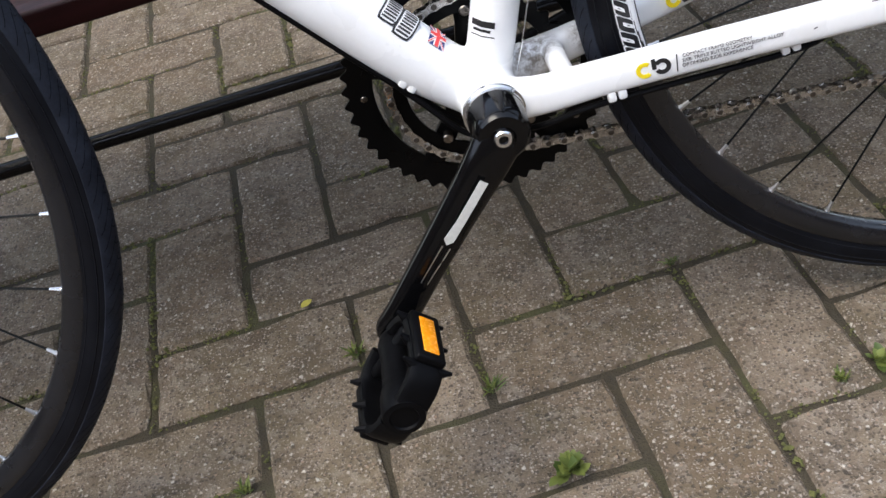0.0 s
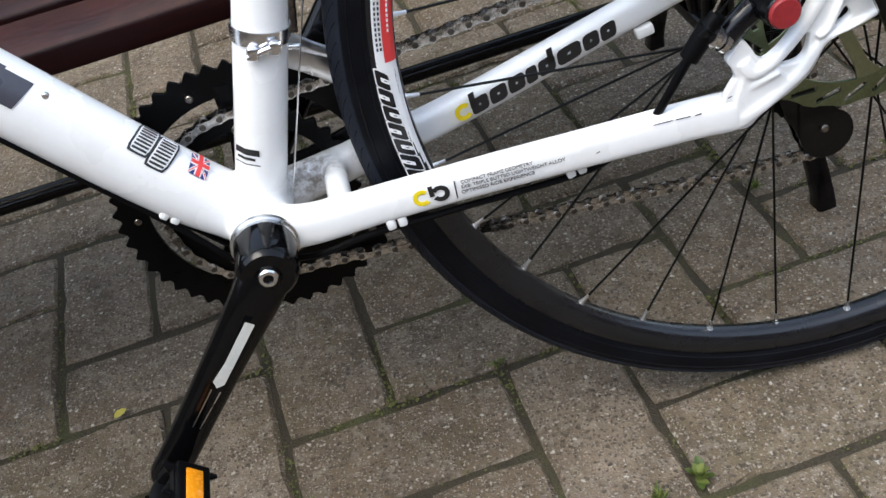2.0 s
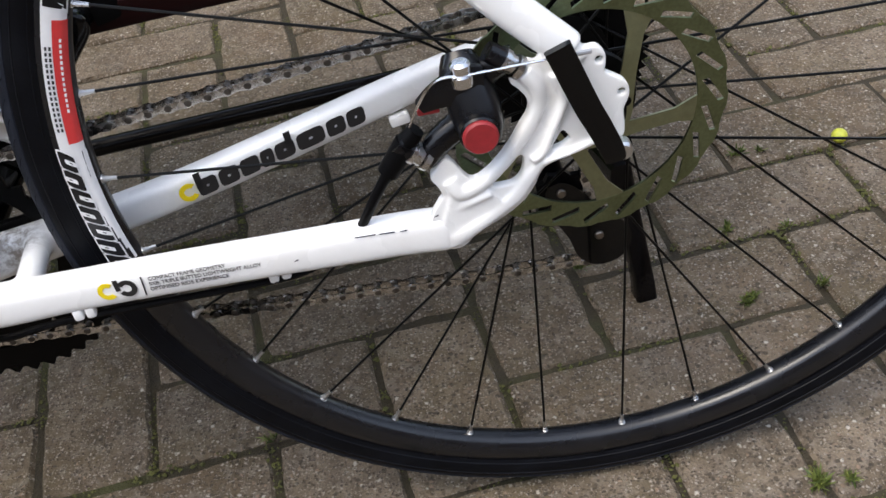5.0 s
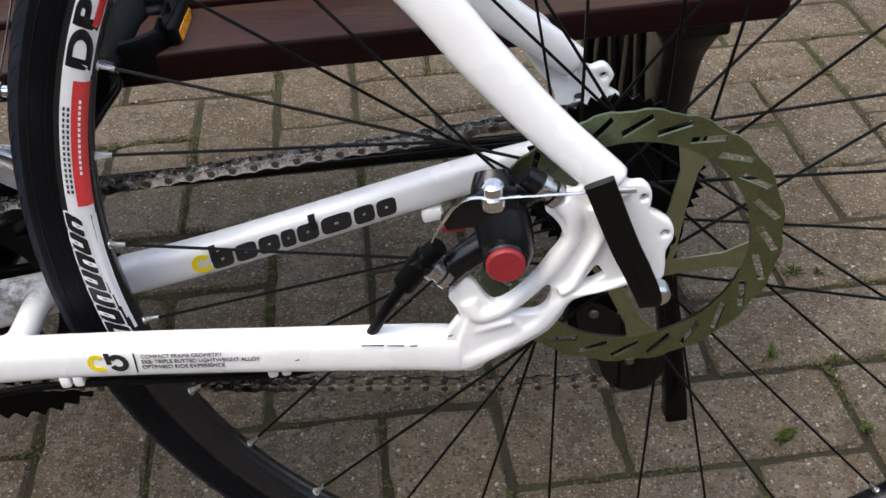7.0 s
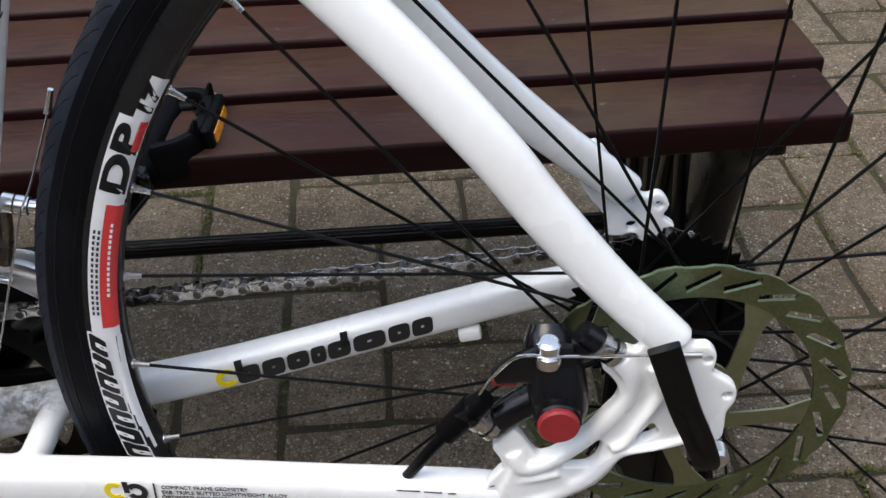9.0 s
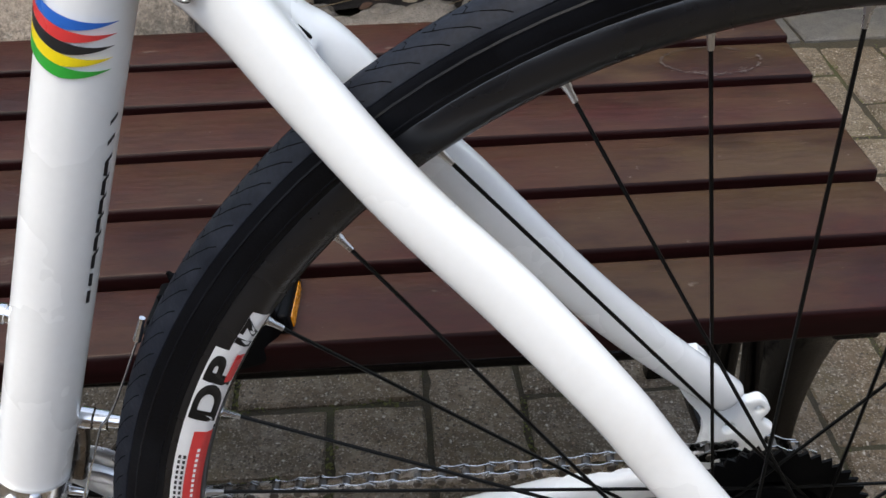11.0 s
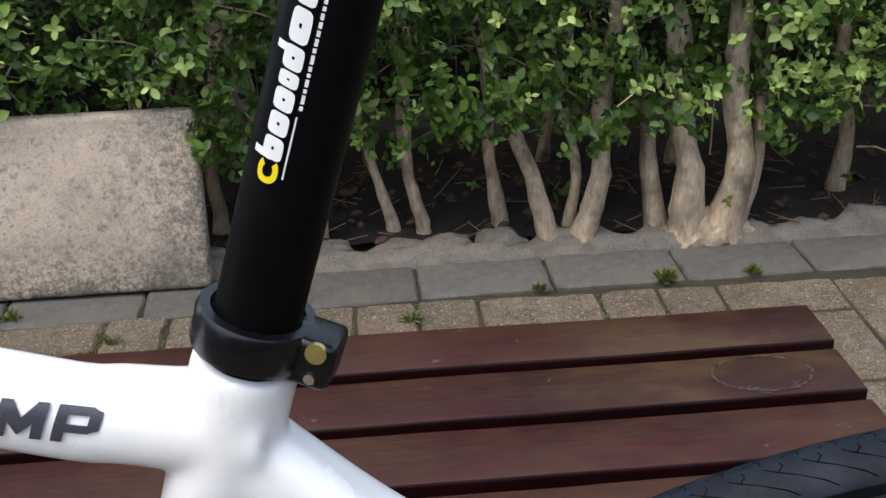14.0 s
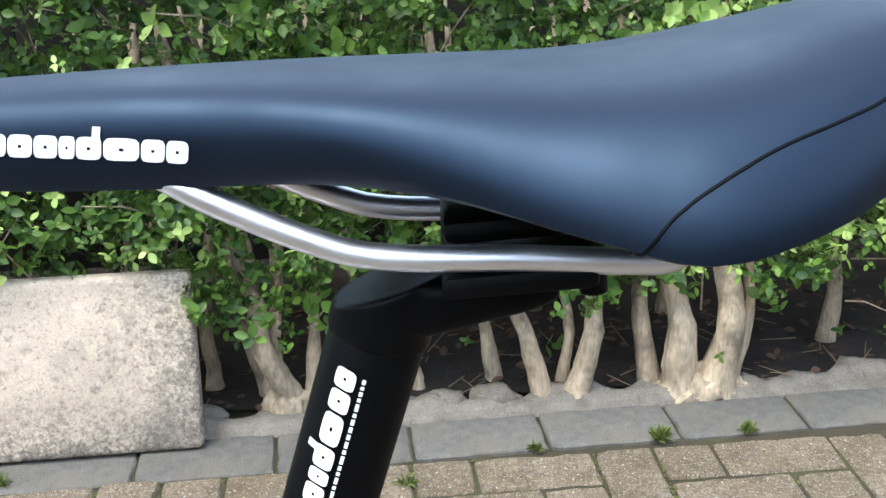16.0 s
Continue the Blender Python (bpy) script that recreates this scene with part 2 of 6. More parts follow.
def slab_material():
    m = material("weathered_slab", (0.52, 0.425, 0.335), 0.88, vary=0.22, scale=16, fine=240, bump=0.0034, dirt=(0.20, 0.175, 0.14), dirt_scale=7, dirt_amount=0.6)
    t = m.node_tree
    N, K = t.nodes.new, t.links.new
    b = t.nodes["Principled BSDF"]
    colour = b.inputs["Base Color"].links[0].from_socket
    co = N("ShaderNodeTexCoord")
    for scale, lo, hi, amount, tone in ((150.0, 0.55, 0.60, 0.40, (0.10, 0.085, 0.065)), (70.0, 0.58, 0.62, 0.6, (0.12, 0.10, 0.08)), (6.0, 0.53, 0.62, 0.40, (0.20, 0.175, 0.14)), (55.0, 0.54, 0.62, 0.45, (0.60, 0.54, 0.46)), (15.0, 0.56, 0.61, 0.55, (0.095, 0.084, 0.068))):
        n, r, mx = N("ShaderNodeTexNoise"), N("ShaderNodeMapRange"), N("ShaderNodeMixRGB")
        n.inputs["Scale"].default_value, n.inputs["Detail"].default_value, n.inputs["Roughness"].default_value = scale, 10, 0.75
        r.inputs[1].default_value, r.inputs[2].default_value, r.inputs[4].default_value = lo, hi, amount
        mx.inputs[2].default_value = (*tone, 1)
        K(co.outputs["Object"], n.inputs[0]), K(n.outputs[0], r.inputs[0]), K(r.outputs[0], mx.inputs[0]), K(colour, mx.inputs[1])
        colour = mx.outputs[0]
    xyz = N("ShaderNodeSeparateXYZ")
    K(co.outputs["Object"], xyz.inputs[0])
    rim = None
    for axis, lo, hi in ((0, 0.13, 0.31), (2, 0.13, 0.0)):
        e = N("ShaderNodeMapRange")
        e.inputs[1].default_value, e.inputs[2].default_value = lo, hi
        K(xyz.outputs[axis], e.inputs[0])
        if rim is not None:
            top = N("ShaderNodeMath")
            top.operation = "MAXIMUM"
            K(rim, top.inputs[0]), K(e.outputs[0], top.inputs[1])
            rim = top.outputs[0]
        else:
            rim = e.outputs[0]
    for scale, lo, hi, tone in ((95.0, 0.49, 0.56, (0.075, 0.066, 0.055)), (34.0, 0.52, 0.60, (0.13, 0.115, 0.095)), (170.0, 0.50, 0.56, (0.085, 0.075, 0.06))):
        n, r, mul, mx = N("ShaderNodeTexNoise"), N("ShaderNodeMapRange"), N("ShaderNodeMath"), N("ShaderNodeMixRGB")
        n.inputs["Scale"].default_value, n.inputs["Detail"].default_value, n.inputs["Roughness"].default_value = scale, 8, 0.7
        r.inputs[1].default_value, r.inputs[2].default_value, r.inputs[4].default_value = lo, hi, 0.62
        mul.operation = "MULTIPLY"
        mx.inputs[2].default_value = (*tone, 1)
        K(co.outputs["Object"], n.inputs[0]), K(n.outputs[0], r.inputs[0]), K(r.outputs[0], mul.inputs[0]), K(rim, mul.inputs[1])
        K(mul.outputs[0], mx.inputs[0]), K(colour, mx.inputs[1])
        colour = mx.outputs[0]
    K(colour, b.inputs["Base Color"])
    return m


SLAB = slab_material()
# soil taken near-black: the hedge's deep shade is in its colour
SOIL = material("hedge_shaded_soil", (0.010, 0.0062, 0.0044), 0.95, vary=0.5, scale=40, fine=250, bump=0.008, dirt=(0.040, 0.022, 0.015), dirt_scale=18, dirt_amount=0.6)
BARK = material("pale_bark", (0.40, 0.315, 0.22), 0.85, vary=0.5, scale=34, fine=170, bump=0.005, dirt=(0.10, 0.078, 0.055), dirt_scale=22, dirt_amount=0.8, stretch=(1, 1, 0.25))
# brown of the added walls that keep the bright horizon off the bicycle
SKYSCREEN = material("brown_sky_screen", (0.20, 0.135, 0.095), 0.9, vary=0.3, scale=9, fine=80, bump=0.002, dirt=(0.10, 0.08, 0.06), dirt_scale=3, dirt_amount=0.5)
# near-black board colour stands in for the deep shade behind the hedge
FENCE = material("shade_black_boards", (0.006, 0.0038, 0.0028), 0.8, vary=0.3, scale=12, fine=80, bump=0.001)
MOSS = material("moss", (0.085, 0.088, 0.024), 0.95, vary=0.5, scale=90, bump=0.002)
DRY = material("dry_stalk", (0.16, 0.115, 0.065), 0.8, vary=0.3)
INK = material("black_print", (0.015, 0.015, 0.016), 0.4, vary=0.05)
GREYINK = material("dark_grey_print", (0.05, 0.05, 0.065), 0.3, vary=0.1)
YELLOW = material("yellow_print", (0.80, 0.62, 0.01), 0.4, vary=0.05)
WHITEINK = material("white_print", (0.78, 0.78, 0.78), 0.4, vary=0.03)
REDINK = material("red_print", (0.66, 0.045, 0.045), 0.35, vary=0.06)
BLUEINK = material("blue_print", (0.02, 0.13, 0.52), 0.35, vary=0.05)
GREENINK = material("green_print", (0.03, 0.36, 0.04), 0.35, vary=0.05)
NAVY = material("navy_print", (0.015, 0.03, 0.16), 0.35, vary=0.05)


def frame_paint():
    """The white paint, with a crust of road grime in the crotch behind the bottom bracket."""
    m = WHITE.copy()
    m.name = "white_frame_paint"
    t = m.node_tree
    N, K = t.nodes.new, t.links.new
    b = t.nodes["Principled BSDF"]
    colour = b.inputs["Base Color"].links[0].from_socket
    co = N("ShaderNodeTexCoord")
    mask = None
    for centre, reach in (((-0.374, 0.020, -0.050), 0.027), ((-0.330, 0.028, -0.052), 0.016)):
        far, r = N("ShaderNodeVectorMath"), N("ShaderNodeMapRange")
        far.operation, far.inputs[1].default_value = "DISTANCE", centre
        r.inputs[1].default_value, r.inputs[2].default_value, r.inputs[3].default_value, r.inputs[4].default_value = reach * 0.4, reach, 1.0, 0.0
        K(co.outputs["Object"], far.inputs[0]), K(far.outputs["Value"], r.inputs[0])
        if mask is not None:
            both = N("ShaderNodeMath")
            both.operation = "MAXIMUM"
            K(mask, both.inputs[0]), K(r.outputs[0], both.inputs[1])
            mask = both.outputs[0]
        else:
            mask = r.outputs[0]
    n, sharp, mul, mx = N("ShaderNodeTexNoise"), N("ShaderNodeMapRange"), N("ShaderNodeMath"), N("ShaderNodeMixRGB")
    n.inputs["Scale"].default_value, n.inputs["Detail"].default_value, n.inputs["Roughness"].default_value = 140, 8, 0.7
    sharp.inputs[1].default_value, sharp.inputs[2].default_value, sharp.inputs[4].default_value = 0.40, 0.58, 0.85
    mul.operation = "MULTIPLY"
    mx.inputs[2].default_value = (0.17, 0.135, 0.10, 1)
    K(co.outputs["Object"], n.inputs[0]), K(n.outputs[0], sharp.inputs[0]), K(sharp.outputs[0], mul.inputs[0]), K(mask, mul.inputs[1])
    K(mul.outputs[0], mx.inputs[0]), K(colour, mx.inputs[1]), K(mx.outputs[0], b.inputs["Base Color"])
    return m


def leaf_material(name, dark, light):
    m = bpy.data.materials.new(name)
    m.use_nodes = True
    t = m.node_tree
    b = t.nodes["Principled BSDF"]
    g = t.nodes.new("ShaderNodeNewGeometry")
    c = t.nodes.new("ShaderNodeMixRGB")
    c.inputs[1].default_value, c.inputs[2].default_value = (*dark, 1), (*light, 1)
    t.links.new(g.outputs["Random Per Island"], c.inputs[0])
    t.links.new(c.outputs[0], b.inputs["Base Color"])
    b.inputs["Roughness"].default_value = 0.42
    b.inputs["Specular IOR Level"].default_value = 0.32
    tr = t.nodes.new("ShaderNodeBsdfTranslucent")
    t.links.new(c.outputs[0], tr.inputs[0])
    mx = t.nodes.new("ShaderNodeMixShader")
    mx.inputs[0].default_value = 0.25
    out = t.nodes["Material Output"]
    t.links.new(b.outputs[0], mx.inputs[1]), t.links.new(tr.outputs[0], mx.inputs[2]), t.links.new(mx.outputs[0], out.inputs[0])
    return m


LEAF = leaf_material("hedge_leaf", (0.020, 0.054, 0.009), (0.120, 0.205, 0.036))
# paler leaf copy: sun on the hedge's upper right put into its colour
SUNLIT = leaf_material("sunlit_leaf", (0.18, 0.29, 0.06), (0.44, 0.55, 0.18))
WEED = leaf_material("weed_leaf", (0.06, 0.095, 0.022), (0.20, 0.23, 0.06))


# ---- mesh helpers ----
def part(name, bm, mat, parent=None, label="", at=None, smooth=True):
    """Link a bmesh as one mesh object under a thing or a part."""
    me = bpy.data.meshes.new(name)
    bmesh.ops.recalc_face_normals(bm, faces=bm.faces)
    for f in bm.faces:
        f.smooth = smooth
    bm.to_mesh(me)
    bm.free()
    if smooth:
        me.set_sharp_from_angle(angle=radians(38))
    me.materials.append(mat)
    ob = new(name, me)
    if parent:
        ob.parent = parent
    if at is not None:
        ob.matrix_basis = at
    if label:
        ob["label"] = label
    return ob


def spline(points, steps=6):
    """Catmull-Rom through tuples of any length."""
    P = [np.array(p, float) for p in points]
    P = [2 * P[0] - P[1]] + P + [2 * P[-1] - P[-2]]
    out = []
    for i in range(1, len(P) - 2):
        a, b, c, d = P[i - 1:i + 3]
        for k in range(steps):
            s = k / steps
            out.append(0.5 * (2 * b + (c - a) * s + (2 * a - 5 * b + 4 * c - d) * s * s + (3 * b - a - 3 * c + d) * s ** 3))
    out.append(P[-2])
    return out


def sweep(path, n=16, power=2.0, bm=None, side=(0, 1, 0), cap=True):
    """A tube along rows (x, y, z, half width along side, half height)."""
    bm = bm or bmesh.new()
    P = [Vector(p[:3]) for p in path]
    rings = []
    for i, p in enumerate(P):
        d = (P[min(i + 1, len(P) - 1)] - P[max(i - 1, 0)]).normalized()
        s = Vector(side)
        s = (s - d * s.dot(d)).normalized()
        h = d.cross(s)
        a, b = path[i][3], path[i][4] if len(path[i]) > 4 else path[i][3]
        ring = []
        for k in range(n):
            w = 2 * math.pi * k / n
            c, q = math.cos(w), math.sin(w)
            c, q = math.copysign(abs(c) ** (2 / power), c), math.copysign(abs(q) ** (2 / power), q)
            ring.append(bm.verts.new(p + s * (a * c) + h * (b * q)))
        rings.append(ring)
    for r0, r1 in zip(rings, rings[1:]):
        for k in range(n):
            bm.faces.new((r0[k], r0[(k + 1) % n], r1[(k + 1) % n], r1[k]))
    if cap:
        bm.faces.new(rings[0][::-1])
        bm.faces.new(rings[-1])
    return bm


def tube(a, b, r, r2=None, n=12, bm=None):
    side = (0, 1, 0) if abs((Vector(b) - Vector(a)).normalized().y) < 0.9 else (1, 0, 0)
    return sweep([(*a, r, r), (*b, r2 or r, r2 or r)], n, bm=bm, side=side)


def lathe(profile, n=48, bm=None, centre=(0, 0, 0), closed=False, arc=(0, 360)):
    """Turn (radius, y) rows round the y axis."""
    bm = bm or bmesh.new()
    full = abs(arc[1] - arc[0]) >= 360
    rings = []
    for k in range(n if full else n + 1):
        w = radians(arc[0] + (arc[1] - arc[0]) * k / n)
        rings.append([bm.verts.new((centre[0] + r * math.cos(w), centre[1] + y, centre[2] + r * math.sin(w))) for r, y in profile])
    m = len(profile)
    for k in range(n):
        r0, r1 = rings[k], rings[(k + 1) % len(rings)]
        for j in range(m if closed else m - 1):
            bm.faces.new((r0[j], r0[(j + 1) % m], r1[(j + 1) % m], r1[j]))
    return bm


def disc(x, y0, y1, z, r, n=24, bevel=0.001, bm=None):
    """A short cylinder along y with eased edges."""
    s = 1 if y1 > y0 else -1
    bm = lathe([(r - bevel, y0), (r, y0 + s * bevel), (r, y1 - s * bevel), (r - bevel, y1)], n, bm, (x, 0, z))
    return close(bm)


def close(bm):
    bmesh.ops.holes_fill(bm, edges=[e for e in bm.edges if e.is_boundary], sides=0)
    return bm


def box(size, centre=(0, 0, 0), bevel=0.0, turn=(0, 0, 0), bm=None, seg=2):
    b2 = bmesh.new()
    bmesh.ops.create_cube(b2, size=1)
    bmesh.ops.scale(b2, vec=size, verts=b2.verts)
    if bevel:
        bmesh.ops.bevel(b2, geom=b2.edges[:], offset=bevel, segments=seg, affect="EDGES", profile=0.5)
    bmesh.ops.transform(b2, matrix=pose(*centre, *turn), verts=b2.verts)
    if bm is None:
        return b2
    tmp = bpy.data.meshes.new("tmp")
    b2.to_mesh(tmp)
    b2.free()
    bm.from_mesh(tmp)
    bpy.data.meshes.remove(tmp)
    return bm


def plate(outline, y0, y1, holes=(), bevel=0.0012):
    """A plate in the x-z plane between y0 and y1, with holes, by a filled curve."""
    cu = bpy.data.curves.new("tmp", "CURVE")
    cu.dimensions, cu.fill_mode = "2D", "BOTH"
    for loop in (outline, *holes):
        sp = cu.splines.new("POLY")
        sp.points.add(len(loop) - 1)
        for p, (x, z) in zip(sp.points, loop):
            p.co = (x, z, 0, 1)
        sp.use_cyclic_u = True
    cu.extrude, cu.bevel_depth, cu.bevel_resolution = max(abs(y1 - y0) / 2 - bevel, 0.0001), bevel, 1
    cu.offset = -bevel
    ob = bpy.data.objects.new("tmp", cu)
    me = bpy.data.meshes.new_from_object(ob)
    bm = bmesh.new()
    bm.from_mesh(me)
    bmesh.ops.transform(bm, matrix=Matrix(((1, 0, 0, 0), (0, 0, -1, (y0 + y1) / 2), (0, 1, 0, 0), (0, 0, 0, 1))), verts=bm.verts)
    bpy.data.objects.remove(ob)
    bpy.data.meshes.remove(me)
    bpy.data.curves.remove(cu)
    return bm


def solid(outline, y0, y1, holes=(), bm=None):
    """A closed plate in the x-z plane between y0 and y1, with holes through it."""
    bm = bm or bmesh.new()
    rims = []
    for loop in (outline, *holes):
        rims.append(([bm.verts.new((x, y0, z)) for x, z in loop], [bm.verts.new((x, y1, z)) for x, z in loop]))
    for side in (0, 1):
        edges = [bm.edges.new((r[side][k - 1], r[side][k])) for r in rims for k in range(len(r[side]))]
        bmesh.ops.triangle_fill(bm, edges=edges, use_beauty=True, use_dissolve=False, normal=(0, 1, 0))
    for a, b in rims:
        for k in range(len(a)):
            bm.faces.new((a[k - 1], a[k], b[k], b[k - 1]))
    return bm


def cast(ob, voxel, turns):
    """Fuse overlapping solids into one softly rounded casting."""
    m = ob.modifiers.new("fuse", "REMESH")
    m.mode, m.voxel_size, m.use_smooth_shade = "VOXEL", voxel, True
    m = ob.modifiers.new("ease", "SMOOTH")
    m.factor, m.iterations = 0.5, turns


def rounded(points, steps=4):
    """A closed smooth outline through 2D points."""
    P = [np.array(p, float) for p in points]
    n, out = len(P), []
    for i in range(n):
        a, b, c, d = P[i - 1], P[i], P[(i + 1) % n], P[(i + 2) % n]
        for k in range(steps):
            s = k / steps
            out.append(tuple(0.5 * (2 * b + (c - a) * s + (2 * a - 5 * b + 4 * c - d) * s * s + (3 * b - a - 3 * c + d) * s ** 3)))
    return out


def circle(x, z, r, n=14):
    return [(x + r * math.cos(2 * math.pi * k / n), z + r * math.sin(2 * math.pi * k / n)) for k in range(n)]


def writing(text, size, width=None, bold=0.0):
    """Letters as a thin mesh in the x-z plane, facing -y, starting at the origin."""
    cu = bpy.data.curves.new("tmp", "FONT")
    cu.body, cu.size, cu.extrude, cu.offset = text, size, 0.00012, bold
    ob = bpy.data.objects.new("tmp", cu)
    me = bpy.data.meshes.new_from_object(ob)
    bm = bmesh.new()
    bm.from_mesh(me)
    bmesh.ops.transform(bm, matrix=pose(0, 0, 0, 90, 0, 0), verts=bm.verts)
    if width:
        w = max(v.co.x for v in bm.verts)
        bmesh.ops.scale(bm, vec=(width / w, 1, 1), verts=bm.verts)
    bpy.data.objects.remove(ob)
    bpy.data.meshes.remove(me)
    bpy.data.curves.remove(cu)
    return bm


# ---- the bicycle, in its own frame: x to the rear, y to the drive side, z up, origin on the rear axle ----
AXLE = 0.353
BIKE = new("bicycle")
BIKE.matrix_world = pose(0.3531, 0.7399, 0.3531, -2.115, 0, 7.461) @ pose(0, 0, -AXLE)
tagged(BIKE, "white alloy road bicycle with black parts, leaning beside a bench", "bicycle")
UP = pose(0, 0, AXLE)


def on_bike(name, bm, mat, label="", smooth=True):
    return part(name, bm, mat, BIKE, label, UP, smooth)


BB = (-0.411, -0.060)


def seat_axis(z):
    return BB[0] + 0.30 * (z - BB[1])


# welded frame: the tubes flow into one another
def fat(rows, extra=0.0006):
    return [(x, y, z, a + extra, b + extra) for x, y, z, a, b in rows]


weld = bmesh.new()
st = [(seat_axis(z), 0, z, r, r) for z, r in ((-0.075, 0.0168), (0.0, 0.0168), (0.12, 0.0168), (0.24, 0.0168), (0.29, 0.0168), (0.32, 0.0172), (0.345, 0.0172), (0.366, 0.0172))]
sweep(spline(fat(st, 0.0004), 4), 56, bm=weld)
dt = [(-0.404, 0, -0.066, 0.022, 0.019), (-0.43, 0, -0.046, 0.0225, 0.0205), (-0.47, 0, -0.004, 0.0225, 0.0225), (-0.58, 0, 0.130, 0.022, 0.0228), (-0.855, 0, 0.462, 0.022, 0.0225)]
sweep(spline(fat(dt), 5), 56, 2.2, bm=weld)
tt = [(-0.278, 0, 0.340, 0.0172, 0.0165), (-0.30, 0, 0.3425, 0.0165, 0.0160), (-0.325, 0, 0.3455, 0.0155, 0.0152), (-0.36, 0, 0.351, 0.015, 0.0150), (-0.55, 0, 0.40, 0.016, 0.015), (-0.842, 0, 0.505, 0.017, 0.016)]
sweep(spline(fat(tt), 5), 56, 2.2, bm=weld)
sweep(fat([(-0.872, 0, 0.425, 0.021, 0.021), (-0.866, 0, 0.44, 0.019, 0.019), (-0.838, 0, 0.53, 0.019, 0.019), (-0.832, 0, 0.55, 0.021, 0.021)]), 24, bm=weld)
close(lathe([(0.0225, -0.0335), (0.0225, 0.0335)], 40, weld, (BB[0], 0, BB[1])))
near_cs = [(-0.405, -0.022, -0.060, 0.010, 0.0150), (-0.375, -0.029, -0.0600, 0.0095, 0.0125), (-0.326, -0.034, -0.0560, 0.009, 0.0112), (-0.26, -0.0415, -0.0512, 0.0085, 0.0112), (-0.20, -0.0495, -0.0470, 0.0085, 0.0112), (-0.13, -0.0585, -0.0425, 0.0085, 0.0116), (-0.110, -0.0610, -0.0422, 0.0085, 0.0118), (-0.1005, -0.0618, -0.0424, 0.0080, 0.0114)]
sweep(spline(fat(near_cs, 0.0009), 6), 56, 3.6, bm=weld)
far_cs = [(-0.405, 0.020, -0.062, 0.010, 0.0145), (-0.34, 0.036, -0.0590, 0.0095, 0.0120), (-0.259, 0.0500, -0.0500, 0.009, 0.0112), (-0.1275, 0.0710, -0.0255, 0.0085, 0.0108), (-0.07, 0.0755, -0.0130, 0.008, 0.0100), (-0.015, 0.0745, 0.0, 0.006, 0.009)]
sweep(spline(fat(far_cs, 0.0009), 6), 56, 3.2, bm=weld)
sweep(fat([(-0.358, -0.030, -0.056, 0.012, 0.011), (-0.357, -0.020, -0.0545, 0.0078, 0.0080), (-0.357, 0.016, -0.0545, 0.0078, 0.0080), (-0.358, 0.032, -0.058, 0.012, 0.011)]), 18, side=(1, 0, 0), bm=weld)
near_ss = [(-0.286, -0.003, 0.331, 0.012, 0.0135), (-0.255, -0.006, 0.3024, 0.011, 0.0117), (-0.226, -0.0155, 0.2690, 0.0100, 0.0114), (-0.19, -0.029, 0.2312, 0.0092, 0.0113), (-0.15, -0.039, 0.1938, 0.0085, 0.0120), (-0.11, -0.049, 0.1515, 0.0078, 0.0116), (-0.088, -0.054, 0.1235, 0.0075, 0.0112), (-0.058, -0.0585, 0.088, 0.0072, 0.0104), (-0.026, -0.0640, 0.0565, 0.0070, 0.0098)]
far_ss = [(-0.286, 0.003, 0.331, 0.012, 0.0130), (-0.255, 0.006, 0.3028, 0.011, 0.0112), (-0.226, 0.0155, 0.2705, 0.0100, 0.0126), (-0.19, 0.027, 0.2290, 0.0092, 0.0120), (-0.172, 0.033, 0.2090, 0.0088, 0.0118), (-0.15, 0.039, 0.1820, 0.0085, 0.0115), (-0.125, 0.045, 0.1520, 0.0080, 0.0112), (-0.098, 0.051, 0.1220, 0.0076, 0.0110), (-0.071, 0.056, 0.0955, 0.0072, 0.0104), (-0.045, 0.061, 0.0720, 0.0070, 0.0100), (-0.030, 0.0650, 0.0580, 0.0068, 0.0095)]
for rows in (near_ss, far_ss):
    sweep(spline(fat(rows, 0.0008), 6), 56, 2.5, bm=weld)
sweep(spline(fat([(-0.262, 0.004, 0.3085, 0.0100, 0.0096), (-0.243, 0.009, 0.2895, 0.0095, 0.0088), (-0.226, 0.0165, 0.2745, 0.0100, 0.0118), (-0.205, 0.0240, 0.2495, 0.0088, 0.0110)]), 5), 56, 2.5, bm=weld)
wish = [(-0.29, 0, 0.334, 0.013, 0.0138), (-0.255, 0, 0.3035, 0.0130, 0.0110), (-0.236, 0, 0.2840, 0.0140, 0.0082), (-0.226, 0, 0.2755, 0.0110, 0.0055)]
sweep(spline(fat(wish), 5), 20, 2.5, bm=weld)
frame_ob = on_bike("frame", weld, frame_paint(), "white painted alloy frame with smooth welds")
md = frame_ob.modifiers.new("weld", "REMESH")
md.mode, md.voxel_size, md.use_smooth_shade = "VOXEL", 0.0012, True
md = frame_ob.modifiers.new("blend", "SMOOTH")
md.factor, md.iterations = 0.5, 44
fork = sweep(spline([(-0.873, 0.0, 0.42, 0.02, 0.02), (-0.886, -0.035, 0.39, 0.012, 0.016), (-0.93, -0.055, 0.24, 0.011, 0.015), (-1.0, -0.055, 0.03, 0.009, 0.011), (-1.02, -0.055, 0.0, 0.009, 0.011)], 4), 14)
sweep(spline([(-0.873, 0.0, 0.42, 0.02, 0.02), (-0.886, 0.035, 0.39, 0.012, 0.016), (-0.93, 0.055, 0.24, 0.011, 0.015), (-1.0, 0.055, 0.03, 0.009, 0.011), (-1.02, 0.055, 0.0, 0.009, 0.011)], 4), 14, bm=fork)
on_bike("fork", fork, WHITE)
